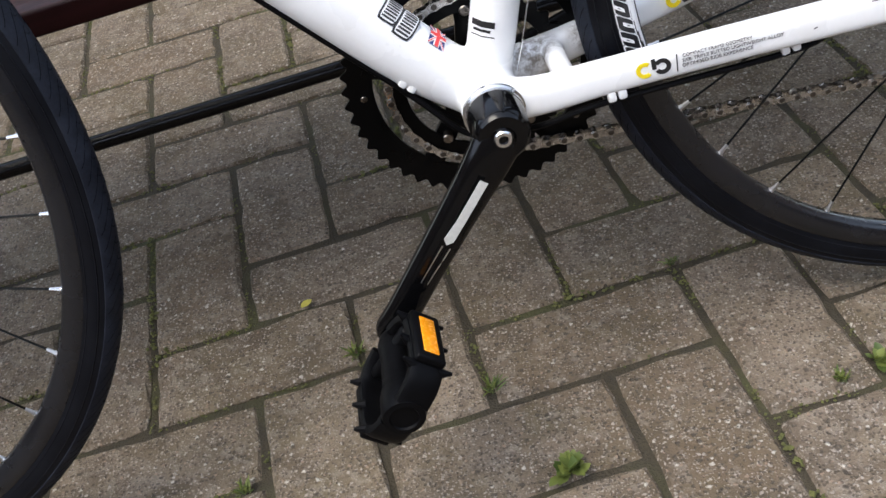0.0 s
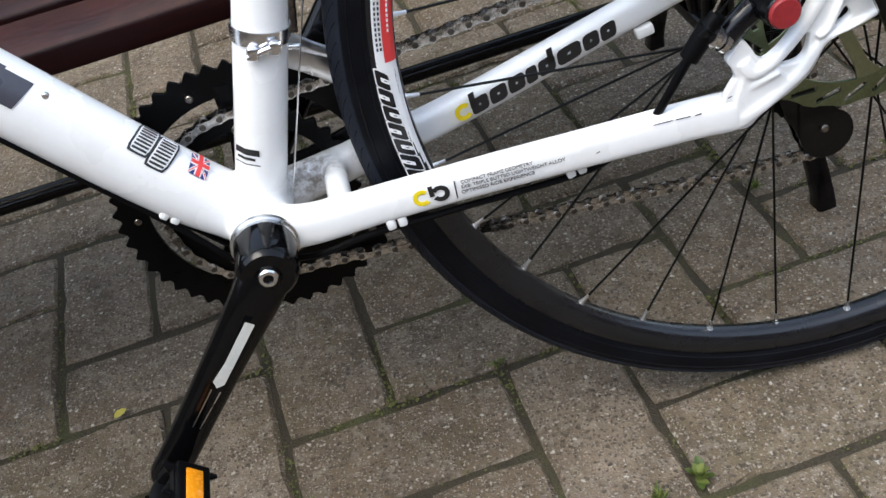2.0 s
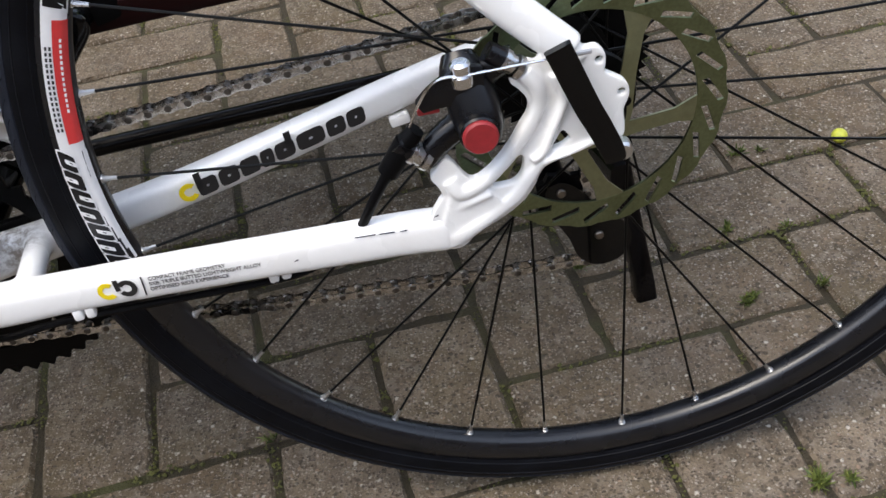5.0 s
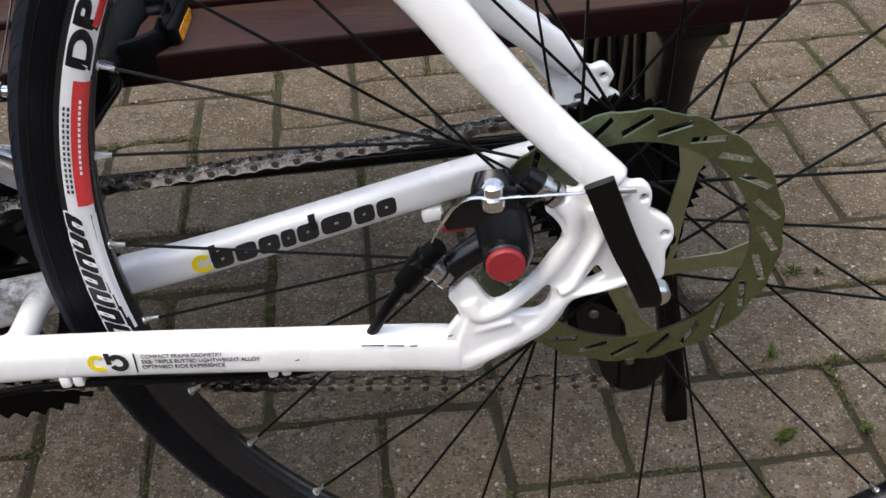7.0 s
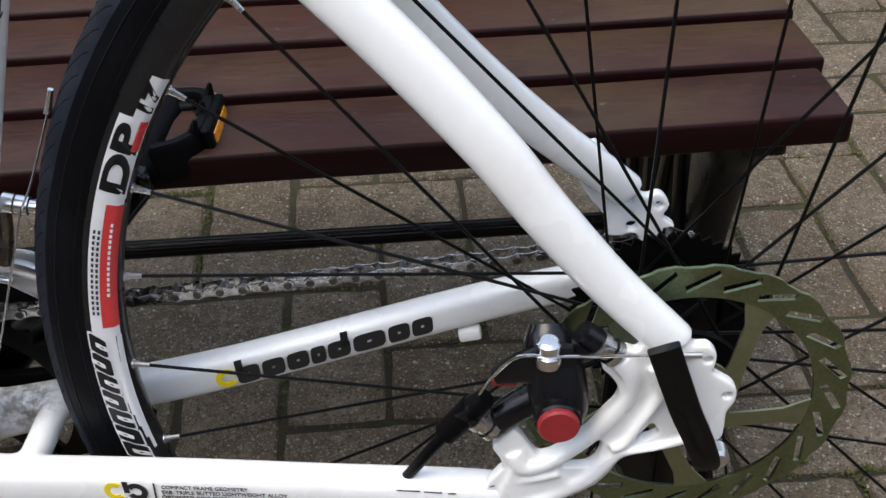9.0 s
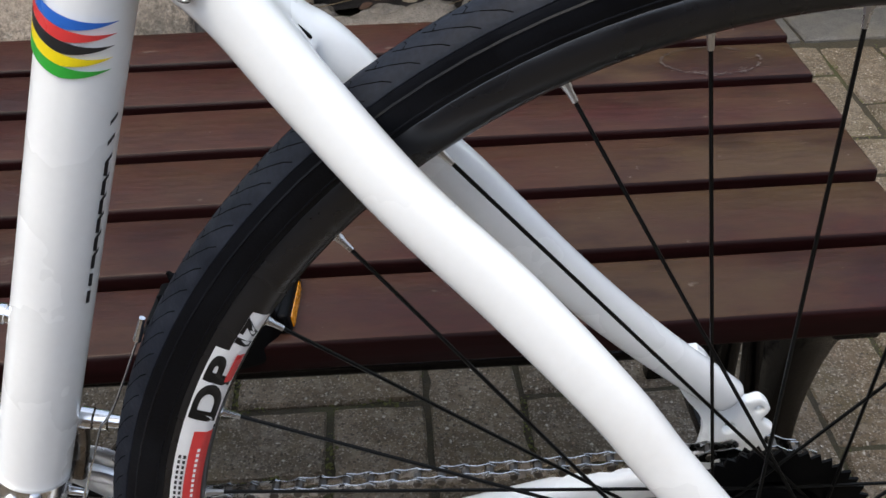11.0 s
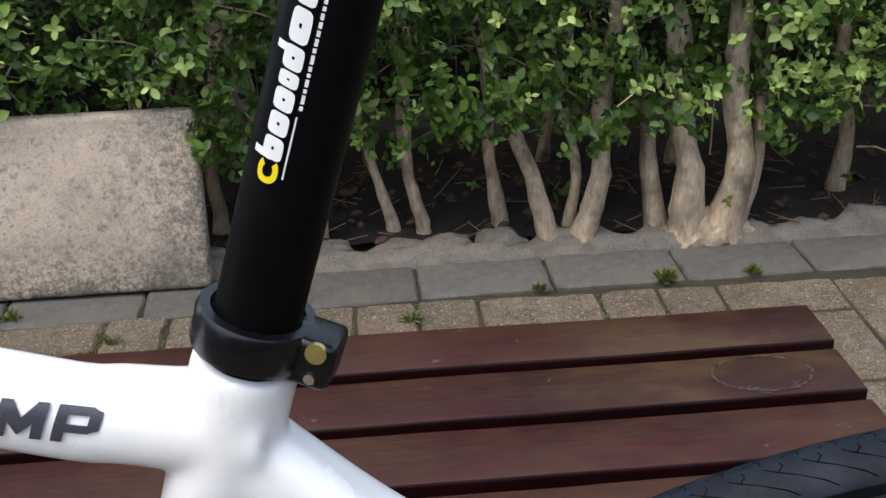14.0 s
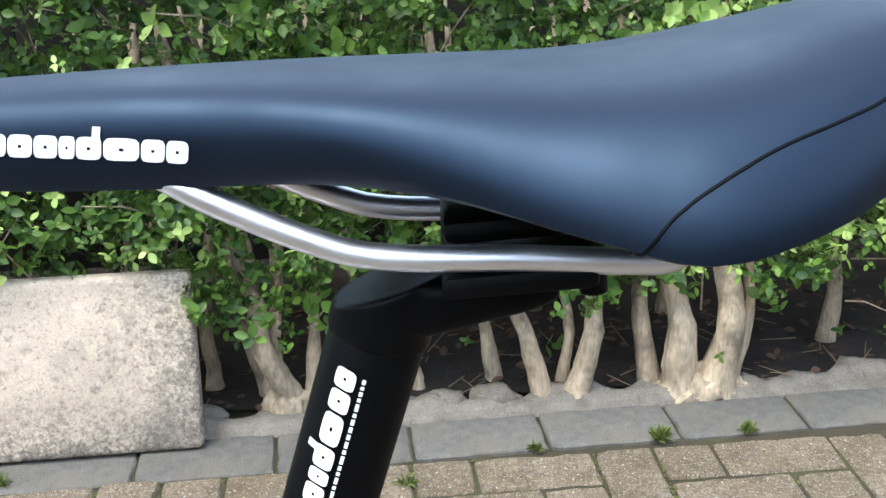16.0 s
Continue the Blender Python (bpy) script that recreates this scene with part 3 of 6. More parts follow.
cup = lathe([(0.0185, -0.0330), (0.0222, -0.0355), (0.0222, -0.0385), (0.0208, -0.0395), (0.0208, -0.0405), (0.0205, -0.0420), (0.0150, -0.0445)], 44, None, (BB[0], 0, BB[1]))
on_bike("bearing_cup", close(cup), ALLOY, "bare alloy bearing cup ring")
stud = lathe([(0.0046, -0.0160), (0.0046, -0.0185), (0.0042, -0.0205), (0.0034, -0.0222), (0.0022, -0.0230), (0.0018, -0.0222)], 20, None, (-0.2635, 0, 0.3085))
on_bike("rack_bolt", close(stud), STEEL, "small domed chrome bolt on the seatstay")
# solid black capsule on the stay, coloured as the shade inside a hole
slot = sweep([(-0.0042, 0, 0, 0.0006, 0.0006), (-0.0030, 0, 0, 0.0013, 0.0010), (0.0030, 0, 0, 0.0013, 0.0010), (0.0042, 0, 0, 0.0006, 0.0006)], 10)
bmesh.ops.transform(slot, matrix=pose(-0.2278, -0.001, 0.2868, 0, 44, 0), verts=slot.verts)
on_bike("bridge_hole_dark", slot, BLACK, "small black capsule standing in for a shaded bolt hole")

# dropout plate with its brake-mount arms, windows and cast pockets
outline = rounded([(-0.1120, -0.0300), (-0.1064, -0.0200), (-0.1038, -0.0168), (-0.1056, -0.0099), (-0.1091, -0.0030), (-0.1045, 0.0035), (-0.0991, 0.0089), (-0.0937, 0.0022), (-0.0898, -0.0050), (-0.0848, -0.0090), (-0.0749, -0.0032), (-0.0639, 0.0087), (-0.0574, 0.0186), (-0.0522, 0.0260), (-0.0511, 0.0319), (-0.0527, 0.0372), (-0.0564, 0.0425), (-0.0600, 0.0469), (-0.0573, 0.0527), (-0.0535, 0.0576), (-0.0483, 0.0570), (-0.0441, 0.0560), (-0.0394, 0.0640), (-0.0293, 0.0676), (-0.0200, 0.0590), (-0.0127, 0.0585), (-0.0085, 0.0538), (-0.0081, 0.0479), (-0.0091, 0.0431), (-0.0040, 0.0392), (0.0020, 0.0346), (0.0040, 0.0275), (0.0020, 0.0222), (0.0000, 0.0172), (0.0006, 0.0095), (-0.0010, 0.0006), (-0.0098, 0.0005), (-0.0203, -0.0001), (-0.0293, -0.0036), (-0.0405, -0.0061), (-0.0474, -0.0117), (-0.0513, -0.0194), (-0.0582, -0.0288), (-0.0711, -0.0379), (-0.0873, -0.0457), (-0.0947, -0.0525), (-0.1007, -0.0540), (-0.1067, -0.0525), (-0.1120, -0.0480)], 3)
window = rounded([(-0.0755, -0.0158), (-0.0707, -0.0096), (-0.0637, -0.0036), (-0.0579, 0.0017), (-0.0568, -0.0030), (-0.0588, -0.0114), (-0.0642, -0.0162)], 3)
holes = [window, [(-0.0416, 0.0006), (-0.0338, 0.0128), (-0.0296, 0.0052), (-0.0352, 0.0018)], circle(-0.0120, 0.0505, 0.0022), circle(-0.0008, 0.0290, 0.0022)]
shell = solid(outline, -0.0680, -0.0615, holes)
web = rounded([(-0.1050, -0.0500), (-0.1020, -0.0510), (-0.0960, -0.0490), (-0.0860, -0.0420), (-0.0760, -0.0360), (-0.0700, -0.0300), (-0.0740, -0.0215), (-0.0800, -0.0160), (-0.0900, -0.0130), (-0.0985, -0.0135), (-0.1015, -0.0200), (-0.1035, -0.0260), (-0.1060, -0.0340)], 3)
solid(web, -0.0700, -0.0600, bm=shell)
# raised ribs: curved brake arm, lower edge, two thin webs; then the sockets of the two stays
for rows in ([(-0.0990, -0.0660, -0.0060, 0.0050, 0.0050), (-0.0940, -0.0665, -0.0150, 0.0055, 0.0052), (-0.0834, -0.0664, -0.0128, 0.0058, 0.0040), (-0.0734, -0.0664, -0.0071, 0.0045, 0.0036), (-0.0618, -0.0664, 0.0049, 0.0045, 0.0038), (-0.0519, -0.0664, 0.0184, 0.0045, 0.0042), (-0.0462, -0.0664, 0.0299, 0.0045, 0.0044), (-0.0463, -0.0664, 0.0421, 0.0058, 0.0050), (-0.0523, -0.0665, 0.0520, 0.0052, 0.0052)],
             [(-0.1010, -0.0650, -0.0460, 0.0060, 0.0068), (-0.0874, -0.0664, -0.0388, 0.0060, 0.0052), (-0.0743, -0.0664, -0.0317, 0.0045, 0.0048), (-0.0628, -0.0664, -0.0240, 0.0045, 0.0046), (-0.0553, -0.0664, -0.0144, 0.0045, 0.0046), (-0.0490, -0.0664, -0.0070, 0.0045, 0.0034), (-0.0405, -0.0664, -0.0032, 0.0058, 0.0022), (-0.0290, -0.0665, -0.0010, 0.0055, 0.0020), (-0.0150, -0.0660, 0.0030, 0.0050, 0.0026)],
             [(-0.0980, -0.0650, -0.0255, 0.0050, 0.0045), (-0.0855, -0.0665, -0.0210, 0.0054, 0.0028), (-0.0770, -0.0664, -0.0190, 0.0054, 0.0018)],
             [(-0.0525, -0.0664, -0.0030, 0.0056, 0.0028), (-0.0455, -0.0664, 0.0020, 0.0058, 0.0026), (-0.0402, -0.0664, 0.0136, 0.0058, 0.0024), (-0.0345, -0.0664, 0.0251, 0.0058, 0.0026), (-0.0322, -0.0664, 0.0340, 0.0056, 0.0034), (-0.0350, -0.0665, 0.0480, 0.0054, 0.0050)],
             [(-0.066, -0.0570, 0.0965, 0.0050, 0.0080), (-0.050, -0.0600, 0.0800, 0.0066, 0.0098), (-0.036, -0.0630, 0.0660, 0.0064, 0.0100), (-0.024, -0.0650, 0.0500, 0.0055, 0.0090)],
             [(-0.118, -0.0600, -0.0420, 0.0070, 0.0100), (-0.108, -0.0615, -0.0424, 0.0080, 0.0112), (-0.097, -0.0640, -0.0420, 0.0068, 0.0090)]):
    sweep(spline(rows, 5), 16, 2.6, bm=shell)
dropout = on_bike("dropout", shell, WHITE, "cast white dropout with open windows and pockets")
cast(dropout, 0.00080, 16)
far_out = rounded([(-0.062, 0.078), (-0.054, 0.057), (-0.043, 0.042), (-0.041, 0.026), (-0.044, 0.005), (-0.036, -0.012), (-0.010, -0.012), (0.010, -0.006), (0.010, 0.008), (-0.001, 0.018), (-0.006, 0.027), (-0.003, 0.034), (-0.010, 0.040), (-0.007, 0.048), (-0.013, 0.0555), (-0.0205, 0.0535), (-0.026, 0.058), (-0.036, 0.070), (-0.050, 0.088)], 3)
far_shell = solid(far_out, 0.0665, 0.0735, [circle(-0.0130, 0.0480, 0.0023), circle(-0.0310, 0.0520, 0.0036), circle(-0.0270, 0.0345, 0.0034)])
far_drop = on_bike("dropout", far_shell, WHITE, "white drive-side dropout with round holes")
cast(far_drop, 0.0010, 5)

# quick-release lever and axle nut
lever = sweep(spline([(-0.0090, -0.0790, -0.0050, 0.0028, 0.0056), (-0.0100, -0.0798, 0.0010, 0.0030, 0.0066), (-0.0165, -0.0805, 0.0180, 0.0030, 0.0070), (-0.0235, -0.0810, 0.0345, 0.0030, 0.0072), (-0.0358, -0.0805, 0.0685, 0.0024, 0.0074)], 5), 16, 6.0)
qr = on_bike("quick_release_lever", lever, GLOSS, "flat black quick-release lever")
part("cam_nut", disc(-0.0040, -0.0800, -0.070, -0.0015, 0.0058, 24, 0.0015), ALLOY, qr, "bright quick-release cam")


# wheels
def wheel(name, label, turn, decals):
    base = part(name, bmesh.new(), RIM, BIKE, label, turn)
    rim = lathe([(0.2975, 0.0), (0.2985, -0.0050), (0.3015, -0.0085), (0.3080, -0.0105), (0.3155, -0.0110), (0.3165, -0.0098), (0.3140, -0.0085), (0.3095, 0.0), (0.3140, 0.0085), (0.3165, 0.0098), (0.3155, 0.0110), (0.3080, 0.0105), (0.3015, 0.0085), (0.2985, 0.0050)], 128, closed=True)
    me = base.data
    bmesh.ops.recalc_face_normals(rim, faces=rim.faces)
    for f in rim.faces:
        f.smooth = True
    rim.to_mesh(me)
    rim.free()
    side = [(0.3140, -0.0094), (0.3165, -0.0112), (0.3205, -0.0128), (0.3250, -0.0135), (0.3300, -0.0130), (0.3322, -0.0122)]
    walls = bmesh.new()
    for s in (1, -1):
        lathe([(r, s * y) for r, y in side], 160, walls)
    part("tyre", walls, RUBBER, base, "black tyre sidewalls")
    prof = [(0.3312, -0.0121), (0.3324, -0.0127), (0.3336, -0.0121), (0.3362, -0.0098), (0.3388, -0.0066), (0.3404, -0.0032), (0.3410, 0.0)]
    part("tread", lathe(prof + [(r, -y) for r, y in prof[-2::-1]], 160), TREAD, base, "dusty blue-black tread with fine sipes")
    bead = lathe([(0.3180, -0.0115), (0.3187, -0.0125), (0.3195, -0.0122)], 128)
    lathe([(0.3268, -0.0131), (0.3275, -0.0138), (0.3283, -0.0131)], 128, bead)
    part("sidewall_line", bead, RUBBER, base)
    sipes = bmesh.new()
    for s in (1, -1):
        for k in range(166):
            w0 = 2 * math.pi * (k + (0.5 if s > 0 else 0)) / 166
            n = Vector((math.cos(w0), 0, math.sin(w0)))
            along = Vector((-n.z, 0, n.x))
            rows = [(r * math.cos(w0 + d), s * y, r * math.sin(w0 + d), 0.00022, 0.00016) for d, r, y in ((0.0, 0.3345, 0.0114), (0.010, 0.3364, 0.0096), (0.032, 0.3387, 0.0066), (0.050, 0.3400, 0.0042), (0.062, 0.3407, 0.0018))]
            sweep(rows, 4, bm=sipes, side=along)
            rows = [(r * math.cos(w0 + d), s * y, r * math.sin(w0 + d), 0.00022, 0.00016) for d, r, y in ((0.050, 0.3400, 0.0042), (0.044, 0.3406, 0.0022), (0.046, 0.3409, 0.0008))]
            sweep(rows, 4, bm=sipes, side=along)
    part("sipe_pattern", sipes, SIPE, base)["kind"] = "stuff"
    hub = lathe([(0.006, -0.066), (0.009, -0.065), (0.009, -0.050), (0.020, -0.047), (0.020, -0.037), (0.016, -0.033), (0.030, -0.030), (0.031, -0.0275), (0.029, -0.025), (0.014, -0.020), (0.012, 0.0), (0.014, 0.017), (0.028, 0.022), (0.028, 0.026), (0.016, 0.030), (0.009, 0.064), (0.006, 0.066)], 40, None, (-0.0131, 0, 0.0052))
    part("hub", close(hub), BLACK, base, "black alloy hub")
    for k in range(32):
        th = float(np.interp(k if k else 32, (1, 8, 11, 18, 24, 28, 33), (105.7, 180.7, 214.4, 293.7, 362.8, 412.6, 465.7)))
        v, s = ((0.026, 1), (-0.026, -1), (0.026, -1), (-0.026, 1))[(k + 7) % 4]
        a, b = radians(th), radians(th + s * 91)
        rim_p = Vector((0.2985 * math.cos(a), v * 0.05, 0.2985 * math.sin(a)))
        hub_p = Vector((0.027 * math.cos(b) - 0.0131, v, 0.027 * math.sin(b) + 0.0052))
        d = (hub_p - rim_p).normalized()
        part("spoke", tube(rim_p + d * 0.008, hub_p, 0.00092, n=6), SPOKE, base)
        nip = tube(rim_p - d * 0.002, rim_p + d * 0.0035, 0.0021, 0.0019, 8)
        tube(rim_p + d * 0.0035, rim_p + d * 0.0095, 0.0016, 0.0013, 8, nip)
        part("nipple", nip, ALLOY, base)
        part("eyelet", tube(rim_p - d * 0.0012, rim_p + d * 0.0012, 0.0029, 0.0027, 12), ALLOY, base)
    return base


rear = wheel("rear_wheel", "black rear wheel with a slick tyre and printed rim", UP, True)
STEER = UP @ pose(-1.0152, 0, 0, -8.2, 0, -7.46)
front = wheel("front_wheel", "black front wheel with a slick tyre, turned slightly", STEER, False)

# brake rotor and cassette on the rear axle
HUB_AT = pose(-0.0125, 0, 0.0040)
slots = []
for k in range(24):
    a = radians(15 * k)
    c, q = math.cos(a), math.sin(a)
    mid = 0.0712
    pts = []
    for du, dw in ((-0.0092, -0.0016), (0.0084, -0.0027), (0.0098, 0.0006), (-0.0078, 0.0020)):
        du, dw = du * math.cos(-0.95) - dw * math.sin(-0.95), du * math.sin(-0.95) + dw * math.cos(-0.95)
        pts.append((mid * c + du * c - dw * q, mid * q + du * q + dw * c))
    slots.append(pts)
edge = [(r * math.cos(radians(w)), r * math.sin(radians(w))) for w, r in ((3 * k, 0.0800 - (0.0012 if k % 6 < 3 else 0)) for k in range(120))]
inner = [(0.0620 * math.cos(radians(4 * k)), 0.0620 * math.sin(radians(4 * k))) for k in range(90)]
rotor = part("brake_rotor", plate(edge, -0.0415, -0.0395, [inner] + slots, 0.0002), ROTOR, rear, "slotted steel brake rotor, olive reflection in its colour", HUB_AT, False)
arms = bmesh.new()
close(lathe([(0.012, -0.0415), (0.0245, -0.0415), (0.0245, -0.0397), (0.012, -0.0397)], 40, arms, closed=True))
part("rotor_spider", arms, SPIDER, rear, "steel rotor centre, pale olive reflection in its colour", HUB_AT)
for k in range(5):
    a = radians(72 * k + 62)
    c, q, c2, q2 = math.cos(a - radians(62)), math.sin(a - radians(62)), math.cos(a), math.sin(a)
    p0, p1 = Vector((0.0185 * c, 0.0185 * q)), Vector((0.0650 * c2, 0.0650 * q2))
    d = (p1 - p0).normalized()
    o = Vector((-d.y, d.x))
    strip = [p0 + o * 0.0062, p0 + (p1 - p0) * 0.35 + o * 0.0044, p0 + (p1 - p0) * 0.75 + o * 0.0046, p1 + o * 0.0095, p1 - o * 0.0085, p0 + (p1 - p0) * 0.75 - o * 0.0044, p0 + (p1 - p0) * 0.35 - o * 0.0044, p0 - o * 0.0060]
    part("rotor_arm", solid([tuple(v) for v in strip], -0.0413, -0.0399), SPIDER, rear, "", HUB_AT, False)
for k in range(6):
    a = radians(60 * k + 10)
    part("rotor_bolt", disc(0.020 * math.cos(a), -0.0415, -0.0440, 0.020 * math.sin(a), 0.0035, 12, 0.0006), BLACK, rear, "", HUB_AT)

# cassette
for i, r in enumerate((0.0235, 0.026, 0.0285, 0.031, 0.0345, 0.0385, 0.0425, 0.0465, 0.0515)):
    y = 0.058 - 0.0039 * i
    teeth = int(r * 2 * math.pi / 0.0127) * 2
    ring = [((r + (0.0022 if k % 2 else -0.0018)) * math.cos(2 * math.pi * k / (2 * teeth) * 1.0), (r + (0.0022 if k % 2 else -0.0018)) * math.sin(2 * math.pi * k / (2 * teeth))) for k in range(2 * teeth)]
    part("sprocket", plate(ring, y - 0.0009, y + 0.0009, [circle(0, 0, r * 0.62, 30)], 0.0002), MATTE, rear, "dark toothed sprocket", HUB_AT, False)
part("freehub", close(lathe([(0.0205, 0.024), (0.0205, 0.060)], 30)), MATTE, rear, "", HUB_AT)


# ---- drive: crankset, chain, derailleurs ----
def ring_plate(r, teeth, r_in, y):
    pts = []
    for k in range(teeth):
        a = 2 * math.pi / teeth
        for f, dr in ((-0.42, -0.0020), (-0.17, 0.0010), (-0.04, 0.0026), (0.08, 0.0026), (0.22, 0.0006), (0.40, -0.0020)):
            w = (k + f) * a
            pts.append(((r + dr) * math.cos(w), (r + dr) * math.sin(w)))
    bm = plate([(RING[0] + x, RING[1] + z) for x, z in pts], y - 0.0016, y + 0.0016, [circle(RING[0], RING[1], r_in, 60)], 0.0004)
    return bm


crank = math.atan2(-0.133, -0.113)
RING = (-0.4130, -0.0712)  # centre of the rings on the drive side
crankset = on_bike("crankset", close(lathe([(0.012, -0.058), (0.012, 0.058)], 24, None, (BB[0], 0, BB[1]))), GLOSS, "gloss black crankset with a pale stripe")
part("chainring", ring_plate(0.1016, 50, 0.0800, 0.0465), BLACK, crankset, "large black toothed chainring", smooth=False)
part("chainring", ring_plate(0.0690, 34, 0.056, 0.0405), BLACK, crankset, "small black toothed chainring", smooth=False)
for k in range(5):
    a = crank + math.pi + radians(72 * k + 39.4)
    c, q = math.cos(a), math.sin(a)
    part("spider_arm", sweep([(RING[0] + 0.014 * c, 0.050, RING[1] + 0.014 * q, 0.005, 0.014), (RING[0] + 0.045 * c, 0.0495, RING[1] + 0.045 * q, 0.004, 0.0085), (RING[0] + 0.088 * c, 0.0475, RING[1] + 0.088 * q, 0.003, 0.009)], 10, 4), BLACK, crankset)
    part("chainring_bolt", disc(RING[0] + 0.056 * c, 0.0375, 0.050, RING[1] + 0.056 * q, 0.0042, 12, 0.0008), DARKALLOY, crankset)
    d = radians(105 + 72 * k)
    part("shift_pin", disc(RING[0] + 0.0880 * math.cos(d), 0.0420, 0.0465, RING[1] + 0.0880 * math.sin(d), 0.0028, 10, 0.0006), DARKALLOY, crankset, "small dull shift pin")
for s, y0, y1 in ((1, -0.064, -0.080), (-1, 0.060, 0.082)):
    c, q = s * math.cos(crank), s * math.sin(crank)
    hx, hz = BB if s == 1 else (RING[0] - 0.004, RING[1])
    rows = [(0.0, y0 - 0.0, 0.0095, 0.0180), (0.022, (y0 * 2 + y1) / 3, 0.0090, 0.0164), (0.055, (y0 + y1) / 2, 0.0085, 0.0146), (0.11, (y0 + 3 * y1) / 4, 0.0080, 0.0130), (0.150, y1, 0.0075, 0.0126), (0.170, y1, 0.0072, 0.0125), (0.1785, y1, 0.0065, 0.0085), (0.1815, y1, 0.0045, 0.0035)]
    arm = part("crank_arm", sweep(spline([(hx + r * c, y, hz + r * q, a, b) for r, y, a, b in rows], 4), 20, 2.8), GLOSS, crankset)
    if s == 1:
        boss = lathe([(0.0185, -0.0395), (0.0203, -0.0410), (0.0203, -0.066), (0.0190, -0.0705), (0.0165, -0.0735), (0.0090, -0.0740), (0.0075, -0.0725)], 40, None, (BB[0], 0, BB[1]))
        part("crank_boss", close(boss), GLOSS, crankset)
        bolt = lathe([(0.0062, -0.0720), (0.0065, -0.0745), (0.0056, -0.0757), (0.0034, -0.0757), (0.0032, -0.0725)], 24, None, (BB[0], 0, BB[1]))
        part("crank_bolt", close(bolt), STEEL, crankset, "bright hex-socket crank bolt")
        bw = lambda r, o: (BB[0] + r * c - o * q, BB[1] + r * q + o * c)
        part("stripe", plate([bw(0.030, -0.0032), bw(0.030, 0.0032), bw(0.066, 0.0040), bw(0.082, 0.0042), bw(0.086, 0.0005), bw(0.082, -0.0036), bw(0.066, -0.0024)], -0.0838, -0.0834, bevel=0.00005), material("pale_grey_print", (0.52, 0.52, 0.48), 0.4), crankset, "pale grey tapered stripe")
        for o in (0.0032, -0.0030):
            part("stripe", plate([bw(0.086, o - 0.0004), bw(0.086, o + 0.0004), bw(0.120, o * 0.8 + 0.0003), bw(0.120, o * 0.8 - 0.0003)], -0.0868, -0.0864, bevel=0.00005), ALLOY, crankset)


def pedal(at, roll, side):
    """A resin platform pedal: spindle barrel along y, cage plates with teeth, reflectors at both ends."""
    m = UP @ pose(*at, 0, -roll, 0)
    barrel = lathe([(0.0075, 0.0), (0.0105, 0.004), (0.0125, 0.012), (0.0115, 0.03), (0.0125, 0.055), (0.0150, 0.066), (0.0155, 0.082), (0.0145, 0.086), (0.0105, 0.0865), (0.0095, 0.085)], 26)
    for v in barrel.verts:
        v.co.y *= side
    body = part("pedal", close(barrel), PLASTIC, BIKE, "black resin platform pedal with amber reflectors", m)
    for s in (1, -1):
        arc = [(s * 0.010, 0.010), (s * 0.024, 0.014), (s * 0.0325, 0.024), (s * 0.0345, 0.046), (s * 0.0325, 0.068), (s * 0.024, 0.078), (s * 0.010, 0.082)]
        cage = sweep(spline([(x, side * y, 0, 0.0125, 0.0042) for x, y in arc], 4), 14, 4.0, side=(0, 0, 1))
        for y in (0.022, 0.046, 0.070):
            for z in (1, -1):
                tube((s * 0.0325, side * y, z * 0.010), (s * 0.0355, side * y, z * 0.0185), 0.0040, 0.0012, 8, cage)
        part("cage", cage, PLASTIC, body)
        hold = box((0.007, 0.049, 0.0225), (s * 0.0385, side * 0.046, 0.0), 0.0022, seg=3)
        part("reflector_frame", hold, PLASTIC, body)
        part("reflector", box((0.003, 0.036, 0.0115), (s * 0.0414, side * 0.046, 0.0), 0.0008), AMBER, body, "amber pedal reflector")
    part("cage_web", box((0.050, 0.010, 0.016), (0, side * 0.020, 0), 0.004, seg=3), PLASTIC, body)
    part("cage_web", box((0.050, 0.010, 0.016), (0, side * 0.072, 0), 0.004, seg=3), PLASTIC, body)
    return body


pedal((BB[0] + 0.170 * math.cos(crank), -0.088, BB[1] + 0.170 * math.sin(crank)), 47, -1)
pedal((RING[0] - 0.004 - 0.170 * math.cos(crank), 0.090, RING[1] - 0.170 * math.sin(crank)), 8, 1)


def chain_run(points, bm_plates, bm_rollers):
    """Inner and outer plates with rollers, half an inch apart, along a polyline of (x, y, z)."""
    P = [Vector(p) for p in points]
    path, rest = [P[0]], 0.0
    for a, b in zip(P, P[1:]):
        d, l = (b - a).normalized(), (b - a).length
        s = 0.0127 - rest
        while s <= l:
            path.append(a + d * s)
            s += 0.0127
        rest = l - (s - 0.0127)
    for i, (a, b) in enumerate(zip(path, path[1:])):
        mid, d = (a + b) / 2, b - a
        w = math.degrees(math.atan2(d.z, d.x))
        for y in (-1, 1):
            o = y * (0.0030 if i % 2 else 0.0041)
            h = 0.0038
            sweep([(a.x - d.x * 0.28, a.y + o, a.z - d.z * 0.28, 0.0005, 0.0016), (a.x, a.y + o, a.z, 0.0005, h), (mid.x, mid.y + o, mid.z, 0.0005, h * 0.68), (b.x, b.y + o, b.z, 0.0005, h), (b.x + d.x * 0.28, b.y + o, b.z + d.z * 0.28, 0.0005, 0.0016)], 6, 4, bm=bm_plates)
        disc(a.x, a.y - 0.0052, a.y + 0.0052, a.z, 0.0024, 8, 0.0003, bm_rollers)
    return path


